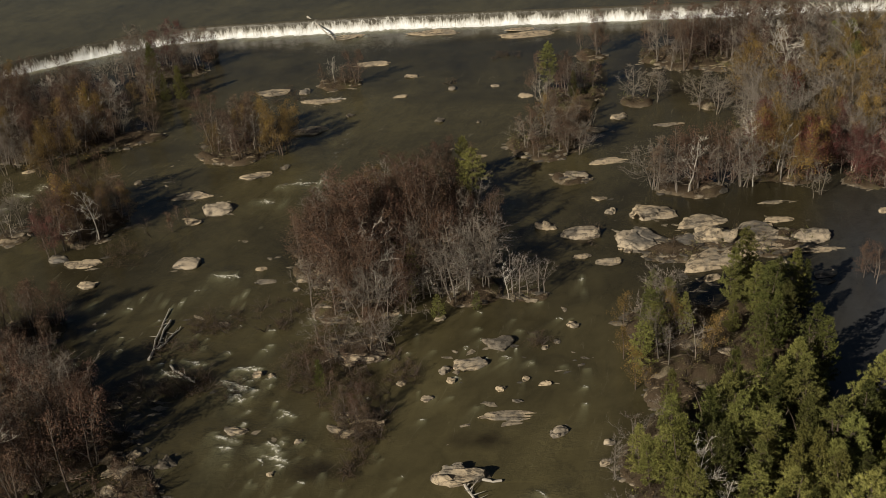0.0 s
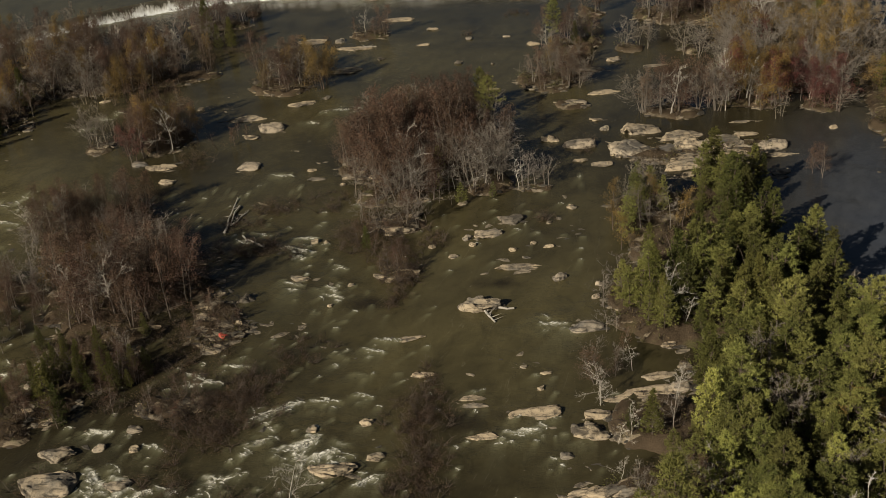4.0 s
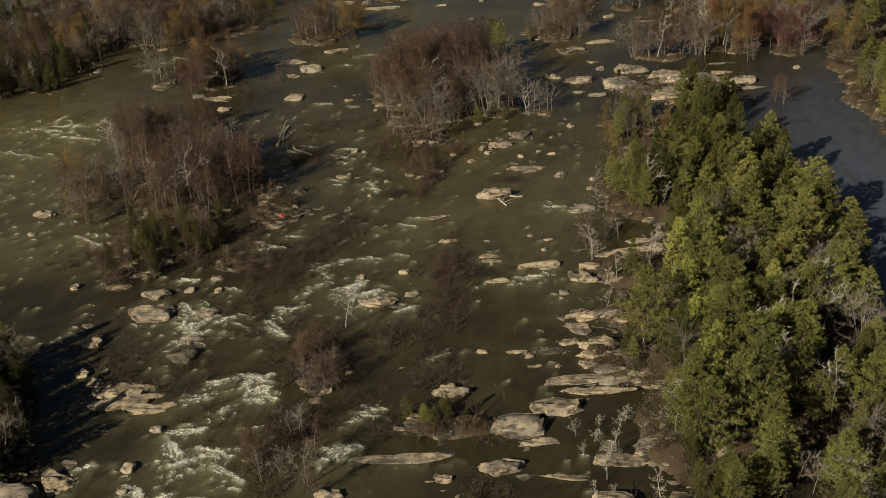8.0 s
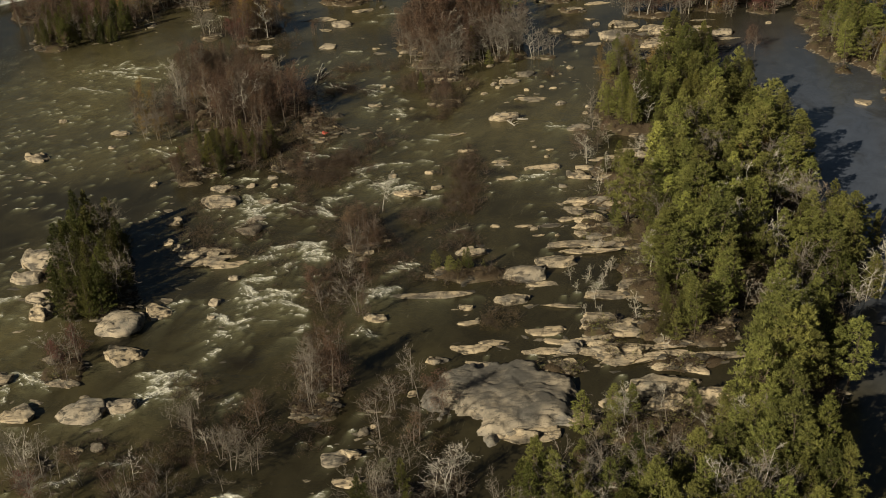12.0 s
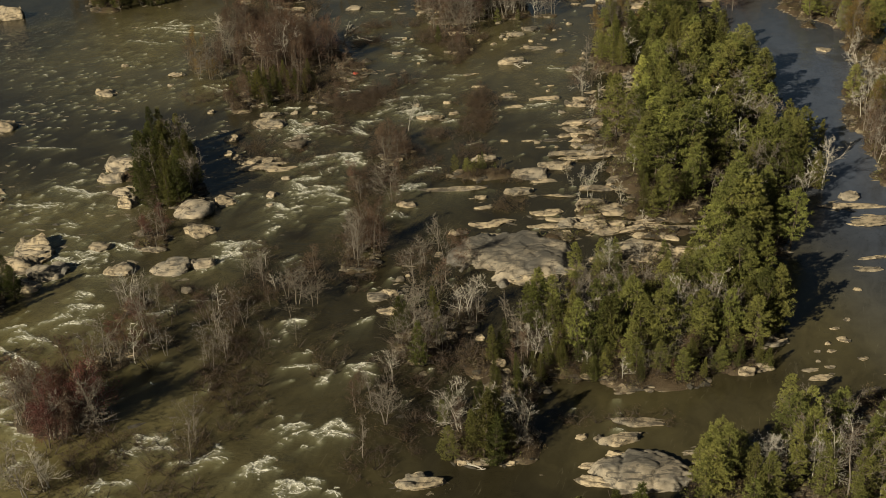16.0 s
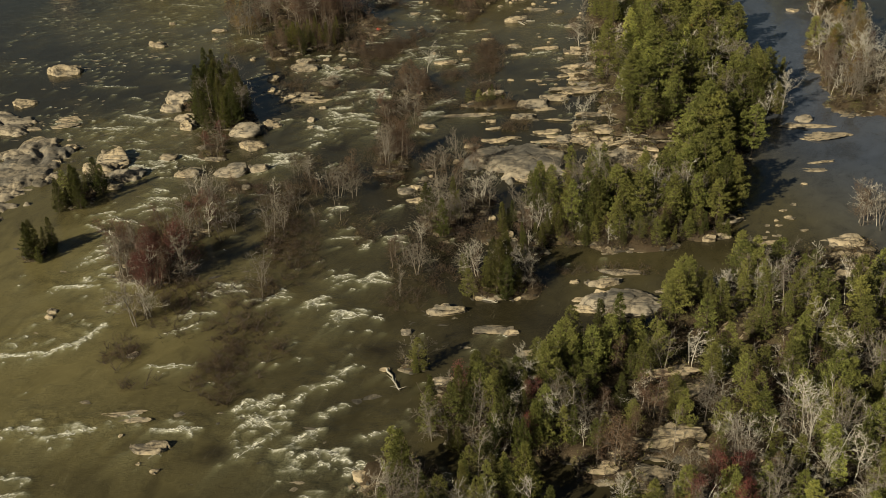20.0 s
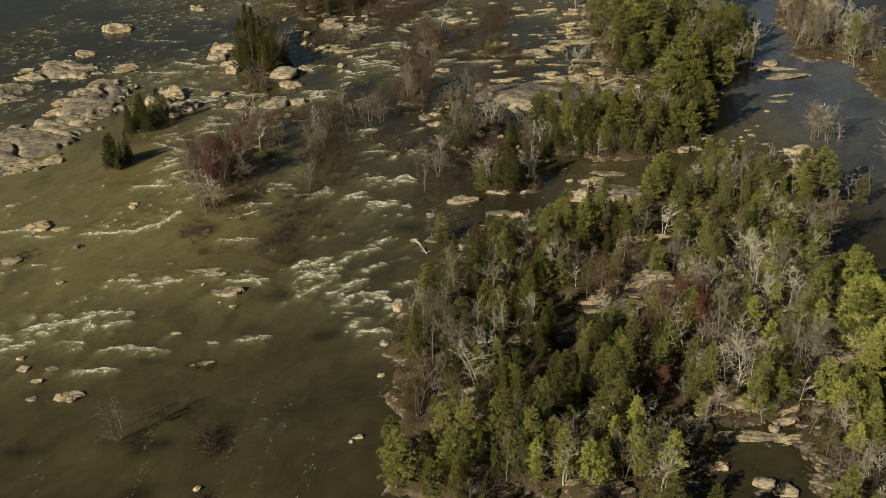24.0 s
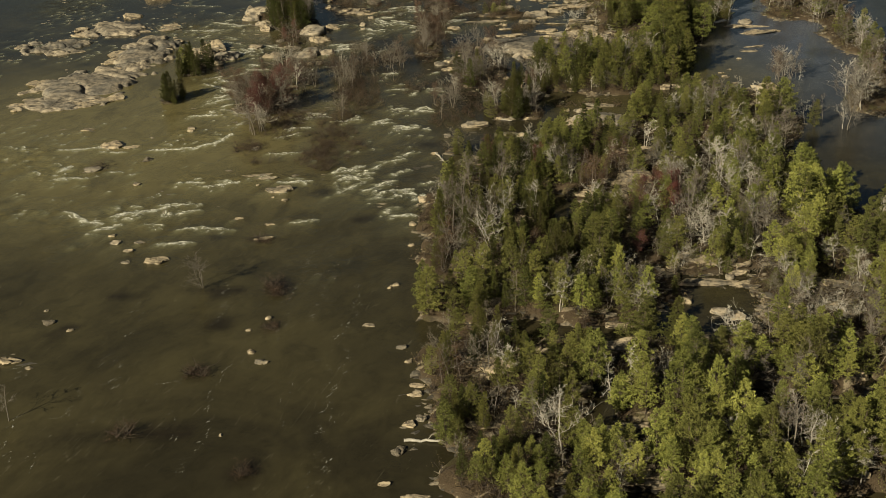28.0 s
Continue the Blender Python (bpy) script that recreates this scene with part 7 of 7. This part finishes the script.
STAND_L = [
    (-2.8, -101, 5.4, 3.9, "C3P2L1B1", 22, 5, 7), (5, -101, 2.8, 3.9, "L3B2", 12, 5, 7),
    (54.1, 29.9, 7.5, 14.9, "B3R2", 11, 6, 8), (55.5, 8.9, 3.6, 12.4, "B2P1", 6, 6, 8), (39.5, -23.1, 2.9, 2.7, "B2R1", 6, 5, 6),
    (31.4, -31.5, 4.2, 2.9, "P1R1", 5, 3, 4), (-44.3, -96.4, 0.3, 0.3, "B1", 1, 5, 6), (16, -88.1, 6.7, 5.1, "P3C2B3", 16, 4, 6),
    (32.8, -85.2, 5.6, 9.7, "P4B3L1", 22, 5, 7), (31.6, -102.4, 4.4, 8.6, "L4B2", 16, 5, 8),
    (24.8, -106.7, 5, 4.6, "B1", 8, 4, 6), (-14.4, -112, 2.8, 5.6, "C4B2R1", 14, 4, 6),
    (-9.8, -111.9, 3.4, 6.2, "C3B2", 13, 4, 6),
]
STAND_M = [
    (-13.5, -122.8, 1.5, 4.3, "C4", 9, 4, 5), (-4.2, -116.1, 5.3, 6, "C4P2B1", 20, 5, 7),
    (5.6, -112, 3.8, 5.5, "C4P2L1", 15, 6, 7), (7.4, -118.9, 6.7, 6.6, "L4P2B2", 34, 6, 8),
    (19.1, -114, 7, 6.3, "L4P2B3", 30, 6, 8), (27.9, -109.8, 3.1, 7.6, "B3P2", 13, 5, 7),
    (-8.1, -124.2, 4.1, 2.4, "B2C2P1", 11, 4, 5), (-8.6, -131.1, 4.7, 3.1, "L2P1C2B1", 18, 4, 6),
    (0.2, -129.4, 5.3, 3.9, "L4P1B2", 20, 5, 7), (9, -129.3, 5.9, 4.7, "L4P2B2", 26, 6, 8),
    (18.3, -128.4, 6.9, 5.5, "L4P1B3", 34, 6, 8), (24.1, -102.7, 5.1, 2.9, "B2R1", 9, 3, 5),
    (3.7, -137.2, 15.3, 2, "L4P1C2B1", 20, 5, 7),
]
STAND_N = [
    (48.3, -35.8, 3.5, 5.4, "B1", 6, 6, 8), (-44.5, -94.8, 0.4, 0.4, "B1", 1, 4, 5), (-56.6, -122.7, 0.4, 0.4, "B1", 1, 4, 5),
    (37.3, -44.4, 7.4, 5, "P2B2", 8, 5, 7),
]
STAND_O = [
    (-104, 152, 12, 17, "R6B3C1", 56, 7, 9), (-88, 160, 13, 17, "R6B3Y1", 56, 7, 9), (-72, 152, 12, 10, "B3R5Y1", 40, 6, 9),
    (-66, 173, 12, 12, "B3R5Y1C1", 38, 6, 8), (-92, 128, 10, 9, "C4R3B3", 40, 5, 8), (-108, 180, 14, 13, "R5B2", 34, 8, 10),
    (-62, 188, 8, 6, "B3R3M1", 14, 6, 8), (45, 152, 14, 15, "B3Y2R2", 44, 8, 10), (53, 172, 11, 14, "B4Y2R1", 40, 8, 9),
    (53, 48, 5, 13, "B4Y2R1", 22, 6, 8), (55, 20, 5, 13, "B4R1P1", 20, 6, 8), (57, -4, 4, 12, "B4P2", 16, 6, 8), (60, 100, 7, 20, "P3L3Y1B1", 34, 8, 9),
]
STAND_P = [
    (-38, 149, 7, 5, "B3R3Y2", 12, 5, 8), (8, 148, 6, 9, "R3B3Y1", 14, 5, 7), (-64, 128, 4, 6, "B2R2", 8, 4, 6),
    (-10, 104, 7, 4, "B3Y1P1", 10, 3, 6), (-60, 72, 5, 5, "R2B2Y1", 8, 4, 6), (8, 60, 2, 14, "B3R2Y1", 12, 3, 5), (8, 40, 2, 12, "B3R1C1", 12, 2, 4),
    (30, 40, 3, 14, "B1", 12, 6, 8), (34, 28, 4, 13, "C3P3B2", 22, 6, 9), (33, 56, 3.5, 10, "C3P3B2", 16, 6, 9), (58, 72, 5, 14, "B4R2Y1P1", 24, 6, 9), (-67, -12, 3, 5, "C4P1B1", 10, 4, 7), (-67, -28, 2, 2.5, "C3B1", 6, 4, 6),
    (-22, 42.3, 0.6, 0.6, "B1", 2, 6, 7), (-54.5, 124, 3, 3, "Y1", 8, 6, 8), (-57.5, 121, 3, 3, "M1R1", 5, 5, 6), (37, 131, 4, 3, "Y3M1", 9, 7, 9), (-88, 142, 6, 5, "Y2B1", 8, 6, 8),
    (-38, 150, 3, 3, "Y1B1", 6, 5, 7), (55, -20, 4, 10, "B3P1R1", 14, 5, 8), (-14, 120, 8, 8, "Y1M1", 6, 5, 7), (8, -20, 10, 5, "C4P3R1", 34, 5, 8), (8, -26, 9, 2, "C3R1", 14, 3, 5), (18, -12, 5, 8, "C2P3", 14, 7, 9), (-4, -24, 4, 4, "C3R1", 10, 3, 5), (22, -6, 5, 5, "B3R1", 10, 4, 6), (7, 18, 6, 16, "B1", 34, 2, 3), (11, -2, 8, 5, "B1", 20, 2, 3), (2, -12, 6, 4, "B3", 10, 3, 5), (14, -82, 10, 12, "B5M1", 26, 4, 6),
    (4, -118, 14, 12, "B5R1", 28, 4, 6), (18, -62, 9, 8, "B4R1", 20, 4, 7), (-50, -36.5, 1.6, 1.6, "M1R2", 5, 6, 8),
]
STANDS = [STAND_A, STAND_B, STAND_C, STAND_D, STAND_E, STAND_F, STAND_G, STAND_H, STAND_I, STAND_J, STAND_K, STAND_L, STAND_M, STAND_N, STAND_O, STAND_P]


def plant(kind, x, y, h, rng):
    far = y > 128 or x > 44 or x < -74
    trunk, crown, whole = rng.choice(FOREST[kind][:3] if far else FOREST[kind])
    thing = new(kind, whole if far else None)
    wide = rng.uniform(0.85, 1.2)
    s = h / 7.0
    thing.matrix_basis = Matrix.LocRotScale((x, y, level(x, y)), Euler((rng.gauss(0, .03), rng.gauss(0, .03), rng.uniform(0, 6.28))), (s * wide, s * wide, s))
    tagged(thing, KINDS[kind][3], KINDS[kind][4], "trees on the river islands")
    if far:
        return
    part("trunk", trunk, None, thing)
    if crown:
        part("crown", crown, None, thing)


LEDGES = [(x, y, w, d) for rows in ROCK_FIELDS for x, y, w, d, h in rows if w > 2.6 and x > 2 and level(x, y) > 0.15]
LEDGES += [r for r in SHELVES if r[2] > 3.0 and r[1] > -8 and 1 < r[0] < 10]


def plant_all():
    rng = random.Random(77)
    taken, grown = {}, {}
    for rows in STANDS:
        for x0, y0, rx, ry, mix, n, h0, h1 in rows:
            bag = []
            green = "P" in mix or "C" in mix or "L" in mix
            for i in range(0, len(mix), 2):
                bag += [LETTERS[mix[i]]] * int(mix[i + 1])
            grow = 1.22 if -62 < x0 < 6 and -62 < y0 < 75 and not ("P" in mix or "L" in mix) else 1.0
            for _ in range(max(1, round(n * grow * (1.10 if green else 1.0)))):
                kind = rng.choice(bag)
                for attempt in range(12):
                    a, r = rng.uniform(0, 6.283), math.sqrt(rng.random())
                    x, y = x0 + rx * r * math.cos(a), y0 + ry * r * math.sin(a)
                    cell = (int(x // 1.5), int(y // 1.5))
                    if cell not in taken:
                        break
                taken[cell] = 1
                h = rng.uniform(h0, h1) * rng.choice((0.7, 0.85, 0.95, 1.0, 1.08, 1.2))
                if kind in ("pine_tree", "cedar_tree", "yellow_pine"):
                    h *= rng.choice((0.7, 0.78, 0.85, 0.92)) * (0.93 if y < -42 else 1.0)
                    if kind == "cedar_tree" and (x > 0 or y < -45) and rng.random() < 0.36:
                        kind = "pine_tree"
                elif green:
                    h *= 0.82 if y > -42 else 0.86
                    if rng.random() < 0.12:
                        continue
                open_ground = any(abs(x - a) < 0.62 * w and -5.0 < y - b < 0.6 * d for a, b, w, d in LEDGES)
                if open_ground:
                    if kind != "bare_tree" or rng.random() < 0.5:
                        continue
                if kind == "bare_tree" and rng.random() < (0.5 if x > -12 and y < 70 else 0.12):
                    kind = "dead_tree"
                    h *= 0.92
                if kind == "bare_tree" and h < 5.6:
                    kind = "bare_sapling"
                if kind == "pine_tree" and h < 6.0:
                    kind = "young_pine" if h > 4.3 else "pine_sapling"
                if kind == "cedar_tree" and h < 4.9:
                    kind = "young_cedar"
                if kind == "russet_tree" and h < 5.6:
                    kind = "russet_sapling"
                if kind in ("bare_tree", "bare_sapling") and y > 110 and x < 0 and rng.random() < 0.45:
                    kind = "russet_tree"
                if kind in ("bare_tree", "bare_sapling", "dead_tree", "russet_tree") and grown.get(kind, 0) >= 340:
                    continue
                grown[kind] = grown.get(kind, 0) + 1
                plant(kind, x, y, h, rng)


plant_all()

# brushwood: centre x, y, half widths, how many bushes
BRUSH_A = [
    (-32.8, 101.9, 2.9, 2.8, 10), (-15.8, 91.3, 5.5, 4.9, 34), (-14.9, 82, 3, 3.1, 16), (-33.8, 90.3, 3, 2.2, 10),
    (-15.5, 75.2, 0.8, 1.8, 6), (-52.6, 168.1, 1.9, 1.5, 4), (-48.3, 120.2, 3, 6, 10), (-35.7, 163.8, 2.8, 9.7, 8),
    (-8.6, 171.9, 0.9, 1.6, 2), (-0, 184.4, 3, 1.8, 4), (10, 117.5, 1.4, 2.3, 4), (2.2, 95.5, 1.2, 1, 4),
    (-45.6, 78.7, 5.2, 4.1, 24), (-11.1, 90.3, 1.2, 1.9, 4), (-32, 55.5, 4.9, 3.7, 30), (-40.3, 60, 5.2, 4.3, 24),
    (-18.7, 91, 4.7, 6.8, 24), (-26.6, 103, 3, 4.1, 10), (-29.4, 60.3, 2.2, 3.5, 10),
]
BRUSH_B = [
    (-12.6, 55.5, 2.6, 3.2, 14), (-35.4, 70.5, 4.2, 5.6, 16), (-31.7, 55.3, 3.8, 4.5, 24), (-30.5, 58.5, 3.9, 2.4, 12),
    (-11.2, 45.1, 2.3, 5.8, 24), (-10.6, 56.7, 1.2, 6.9, 12), (-16.4, 39.6, 2.8, 2.6, 16), (-23.1, 33.2, 4.3, 3.2, 24),
    (-34, 45.8, 2.4, 3, 10), (-39.3, 37.7, 1.4, 1.4, 6), (-43.5, 32.1, 3.4, 0.8, 5), (-11.6, 32.9, 3.1, 3.1, 16),
    (-60.3, 61.4, 3.5, 5, 10), (-26, 19.8, 2.3, 8.1, 30), (-25.9, 37.9, 4.3, 7.5, 26), (-9.9, 50.1, 2.1, 10.3, 20),
    (-29.2, 56.2, 4.8, 6.7, 20), (-25.9, 4, 3.1, 4, 22), (-17.5, -1.3, 2.2, 4.2, 14),
]
BRUSH_C = [
    (-37.7, 1.5, 2.3, 2.7, 10), (-6, 14.3, 2.4, 3.2, 14), (-13.8, 24.2, 3.9, 2.5, 14), (-43, 31.3, 3.5, 1.4, 6),
    (-5.4, 22.1, 1.9, 1.7, 6), (-21.6, 25.2, 3.3, 3.8, 10), (-53.9, 8.5, 2.5, 4, 12), (-24.6, 12.2, 3.6, 12.6, 12),
    (-14, -7.5, 3.8, 10.8, 13), (-31.1, -11.6, 3.8, 11.4, 9), (-46.1, -20.4, 4.9, 7.1, 13), (-19.2, -29.1, 2.2, 6.9, 9),
    (-37.6, -16.5, 3.1, 6.4, 8), (-25.2, -21.8, 2.3, 5.9, 10), (-37.6, -11.2, 3.3, 5.2, 20), (-32.1, -4.7, 4.1, 4.2, 12),
    (-34.4, 27.9, 3.4, 6.3, 10), (-37.2, -18.6, 2.5, 3.5, 12), (-38.1, -38.4, 3.9, 3.4, 20),
]
BRUSH_D = [
    (-44.7, -38.3, 3.4, 4.3, 16), (-34, -27.3, 3, 4.1, 12), (-18, -23.4, 2.4, 4.3, 12), (-12, -23.4, 2.4, 5.3, 16),
    (-44.3, -8.5, 2.8, 2.7, 8), (-55.7, -20.5, 4, 3.4, 10), (-14.7, -36, 1.6, 3.5, 10), (-34.8, -23.6, 3.7, 5.6, 16),
    (-34.7, -5.6, 3.3, 6.1, 12), (-46.4, -40.7, 4.1, 5.8, 22), (-37.3, -54.1, 1.6, 2.1, 8), (-35.7, -47.2, 3.8, 4.8, 14),
    (-48.7, -50.6, 1.3, 2.7, 6), (-45.4, -57.1, 2.4, 1.2, 4), (-18.8, -38.7, 2.6, 5.3, 12), (-66.2, -26.1, 1.1, 1.6, 4),
    (-35.5, -59.2, 1.8, 2, 6), (-36.3, -56.5, 3.6, 4.1, 14), (-41.3, -46.3, 4.6, 3.6, 10),
]
BRUSH_E = [
    (-48.5, -51.4, 2.3, 3.4, 8), (-39.6, -83.8, 1.2, 0.6, 4), (-35.9, -96.3, 1.1, 1.4, 6), (-32.8, -51.8, 2.2, 1.7, 6),
    (-69.4, -58.2, 1.1, 1.3, 3), (-36.4, -28.7, 2.5, 4.4, 8), (-40.2, -114.5, 1.2, 0.6, 4), (-35.3, -97.7, 0.9, 0.8, 3),
    (-32, -130.6, 0.5, 0.6, 3), (-44.6, -124.9, 1.1, 0.5, 3), (-34.5, -105.3, 0.7, 0.7, 3), (-36.9, -53.5, 2.6, 3.3, 8),
]
BRUSH_F = [
    (-32, 53, 3.5, 4, 14), (-28, 61, 3, 4, 12), (-24, 67, 3, 3, 10), (-11, 52, 1.8, 8, 16), (-12, 44, 2, 4, 10), (-24, 36, 3, 5, 16),
    (-26, 24, 3, 6, 18), (-18.7, 29.6, 2.5, 4, 10), (-33, 42, 2.5, 2, 8), (-38, 36, 3, 1.6, 6), (-36.7, 96.4, 3, 2, 8), (-28.7, 89, 3, 1.5, 6),
    (-36, -24, 2.5, 6, 14), (-36, -11, 2.5, 5, 10), (-30, -5, 3, 3, 10), (-24, -5, 2.5, 4, 10), (-11, -14, 2, 4, 10), (-14, -26, 2, 4, 10),
]
BRUSH_G = [
    (-32, -33, 2.5, 4, 10), (-36, -39, 2, 4, 10), (-36, -49, 2, 3, 8), (-50, -30, 4, 5, 16), (-49, -12, 3, 4, 8), (-34, 101, 2.5, 1.6, 8),
    (-22, 93, 3, 4, 14), (-16, 86, 2.5, 4, 12), (-15, 80, 1.6, 3, 8), (-34, 90, 3, 2, 8), (-39, 88, 3, 3, 10), (-42, 70, 5, 8, 24), (-36, 64, 4, 3, 12),
    (-52, 62, 3, 5, 12), (-46, 44, 3, 10, 16), (-44, 36, 4, 3, 8), (8, -26, 10, 1.5, 30), (-1, -26, 5, 2, 14), (4, -34, 8, 1.2, 10),
]
BRUSH_FIELDS = [BRUSH_F, BRUSH_G, BRUSH_A, BRUSH_B, BRUSH_C, BRUSH_D, BRUSH_E]


def bush(v, f, lv, lf, x, y, z, r, h, rng, leaves, stems=5, size=0.08):
    c = Vector((x, y, z - 0.1))
    for _ in range(stems):
        a = rng.uniform(0, 6.28)
        d = Vector((math.cos(a) * rng.uniform(.3, 1.2), math.sin(a) * rng.uniform(.3, 1.2), rng.uniform(.4, 1.2))).normalized()
        p = c + d * h * 0.55
        q = p + (d + Vector((rng.gauss(0, .4), rng.gauss(0, .4), rng.gauss(0.0, .3)))).normalized() * h * 0.5
        tube(v, f, c, p, 0.034, 0.022, 3)
        twig(v, f, p, q, 0.022)
        for _ in range(2):
            e = p.lerp(q, rng.random() * 0.8)
            twig(v, f, e, e + Vector((rng.gauss(0, .4), rng.gauss(0, .4), rng.gauss(.1, .25))) * h * 0.5, 0.016)
    clumps = []
    for _ in range(4):
        a, k = rng.uniform(0, 6.28), math.sqrt(rng.random())
        clumps.append(c + Vector((math.cos(a) * r * k, math.sin(a) * r * k, h * rng.uniform(.15, .95) * (1.05 - 0.5 * k))))
    for i in range(leaves):
        p = clumps[i % 4] + Vector((rng.gauss(0, .22), rng.gauss(0, .22), rng.gauss(0, .16)))
        leaf(lv, lf, p, size * rng.uniform(.6, 1.5), rng, 0.3)


def brushwood():
    rng = random.Random(8)
    for k, rows in enumerate(BRUSH_FIELDS):
        v, f, lv, lf = [], [], [], []
        for x0, y0, rx, ry, n in rows:
            for _ in range(round(n * 2.2)):
                a, r = rng.uniform(0, 6.283), math.sqrt(rng.random())
                x, y = x0 + rx * r * math.cos(a), y0 + ry * r * math.sin(a)
                bush(v, f, lv, lf, x, y, level(x, y), rng.uniform(.5, 1.4), rng.choice((.5, .7, .9, 1.1, 1.5, 2.1)), rng, 84, 4, 0.055)
        thing = tagged(new("brushwood"), "tangled brown brush standing in the shallow rapids", "brush", kind="stuff")
        tagged(part("twigs", mesh("twigs", v, f, M_TWIG), None, thing), kind="stuff")
        tagged(part("leaves", mesh("leaves", lv, lf, M_BRUSH), None, thing), kind="stuff")
    # undergrowth all over the land
    pts = np.random.RandomState(9).rand(34000, 2) * np.array([190, 350]) + np.array([-115, -145])
    z = land_height(pts[:, 0], pts[:, 1])
    sel = pts[z > 0.02][:6000]
    zz = z[z > 0.02][:6000]
    near = np.random.RandomState(10).rand(16000, 2) * np.array([60, 185]) + np.array([-12, -145])
    nz = land_height(near[:, 0], near[:, 1])
    sel, zz = np.concatenate([sel, near[nz > 0.0][:4300]]), np.concatenate([zz, nz[nz > 0.0][:4300]])
    v, f, lv, lf, gv, gf = [], [], [], [], [], []
    for (x, y), gz in zip(sel, zz):
        green = rng.random() < (0.42 if x > -5 else 0.10)
        h = rng.uniform(.5, 1.5) * (1.0 if x > -5 else 1.5)
        bush(v, f, *((gv, gf) if green else (lv, lf)), x, y, gz, rng.uniform(.5, 1.1), h, rng, 30)
    thing = tagged(new("undergrowth"), "low brown and green scrub covering the islands", "scrub", kind="stuff")
    tagged(part("twigs", mesh("twigs", v, f, M_TWIG), None, thing), kind="stuff")
    tagged(part("brown_leaves", mesh("brown_leaves", lv, lf, M_SCRUB), None, thing), kind="stuff")
    tagged(part("green_leaves", mesh("green_leaves", gv, gf, M_PINE), None, thing), kind="stuff")


brushwood()


# ---- driftwood ----
def log(x0, y0, x1, y1, r, seed, z0=0.15, z1=0.15, label="bleached driftwood log lying in the shallows"):
    rng = random.Random(seed)
    a, b = Vector((x0, y0, z0)), Vector((x1, y1, z1))
    v, f = [], []
    n = 8
    pts = [a.lerp(b, i / n) + Vector((rng.gauss(0, .08), rng.gauss(0, .08), rng.gauss(0, .05))) for i in range(n + 1)]
    m = 6
    for i, p in enumerate(pts):
        way = (pts[min(i + 1, n)] - pts[max(i - 1, 0)]).normalized()
        e = way.cross(Vector((0, 0, 1))).normalized()
        g = way.cross(e)
        rr = r * (1 - .06 * i)
        for q in range(m):
            v.append(tuple(p + e * (rr * math.cos(6.283 * q / m)) + g * (rr * math.sin(6.283 * q / m))))
    for i in range(n):
        for q in range(m):
            f.append((i * m + q, i * m + (q + 1) % m, (i + 1) * m + (q + 1) % m, (i + 1) * m + q))
    f += [tuple(range(m)), tuple(n * m + q for q in range(m))]
    thing = tagged(new("driftwood_log"), label, "log", "driftwood")
    part("stem", mesh("stem", v, f, M_PALE), None, thing)
    v, f = [], []
    for _ in range(6):
        v, f = [], []
        p = a.lerp(b, rng.uniform(.3, 1))
        limbs(v, f, rng, p, Vector((rng.gauss(0, 1), rng.gauss(0, 1), rng.uniform(.2, .9))), rng.uniform(.5, 1.5), r * 0.4, 0, [])
        part("branch", mesh("branch", v, f, M_PALE), None, thing)


log(-39.0, 94.6, -39.3, 104.7, 0.14, 60)
log(-37.2, 205.5, -31.5, 198.4, 0.2, 61, 2.75, 0.2, "grey log caught on the crest of the weir")
log(-19.6, -54.8, -18.0, -58.6, 0.12, 62)
log(-18.1, -125.9, -14.2, -125.9, 0.16, 63)
log(-7.2, 74.8, -1.8, 73.8, 0.22, 64)
log(-5.7, 75.4, -3.9, 71.1, 0.18, 65)
log(-38.6, 102.3, -38.8, 94.6, 0.14, 66)
log(-36.4, 93.4, -32.9, 90.2, 0.14, 67)
log(-20.7, 92.4, -18.5, 94.3, 0.12, 68)
log(-38.5, 96.6, -37.0, 101.0, 0.12, 69)
log(-10.2, -40.3, -8.3, -41.5, 0.1, 70)
log(-28.9, 167.2, -26.1, 167.9, 0.16, 71)


def red_scrap(x, y):
    """A crushed tub of red plastic, thick-walled and open on one side."""
    rng = random.Random(91)
    k = Mat("red_plastic", 0.5, 0.4)
    n = k.noise(k.coords("Object"), 5.0, 4.0)
    k.color(k.mix(n, (0.20, 0.03, 0.02), (0.42, 0.075, 0.05)))
    v, f = [], []
    rows, cols = 5, 14
    for shell in (1.0, 0.92):
        for i in range(rows):
            for j in range(cols):
                a = 6.283 * j / cols
                r = 0.36 * shell * (1 + 0.12 * i / rows) * (1 + 0.22 * math.sin(2 * a + i))
                v.append((r * math.cos(a) + rng.gauss(0, .012), 0.2 * i - 0.4, 0.7 * r * math.sin(a) + rng.gauss(0, .012)))
    m = rows * cols
    for q in (0, m):
        for i in range(rows - 1):
            for j in range(cols):
                f.append((q + i * cols + j, q + i * cols + (j + 1) % cols, q + (i + 1) * cols + (j + 1) % cols, q + (i + 1) * cols + j))
    f += [(j, (j + 1) % cols, m + (j + 1) % cols, m + j) for j in range(cols)]
    f += [((rows - 1) * cols + j, (rows - 1) * cols + (j + 1) % cols, m + (rows - 1) * cols + (j + 1) % cols, m + (rows - 1) * cols + j) for j in range(cols)]
    ob = new("plastic_tub", mesh("plastic_tub", v, f, k.m, True))
    ob.matrix_basis = pose(x, y, level(x, y) + 0.2, 4, 6, 55)
    tagged(ob, "crushed red plastic tub stranded in the brush", "tub")


red_scrap(-33.6, 69.6)
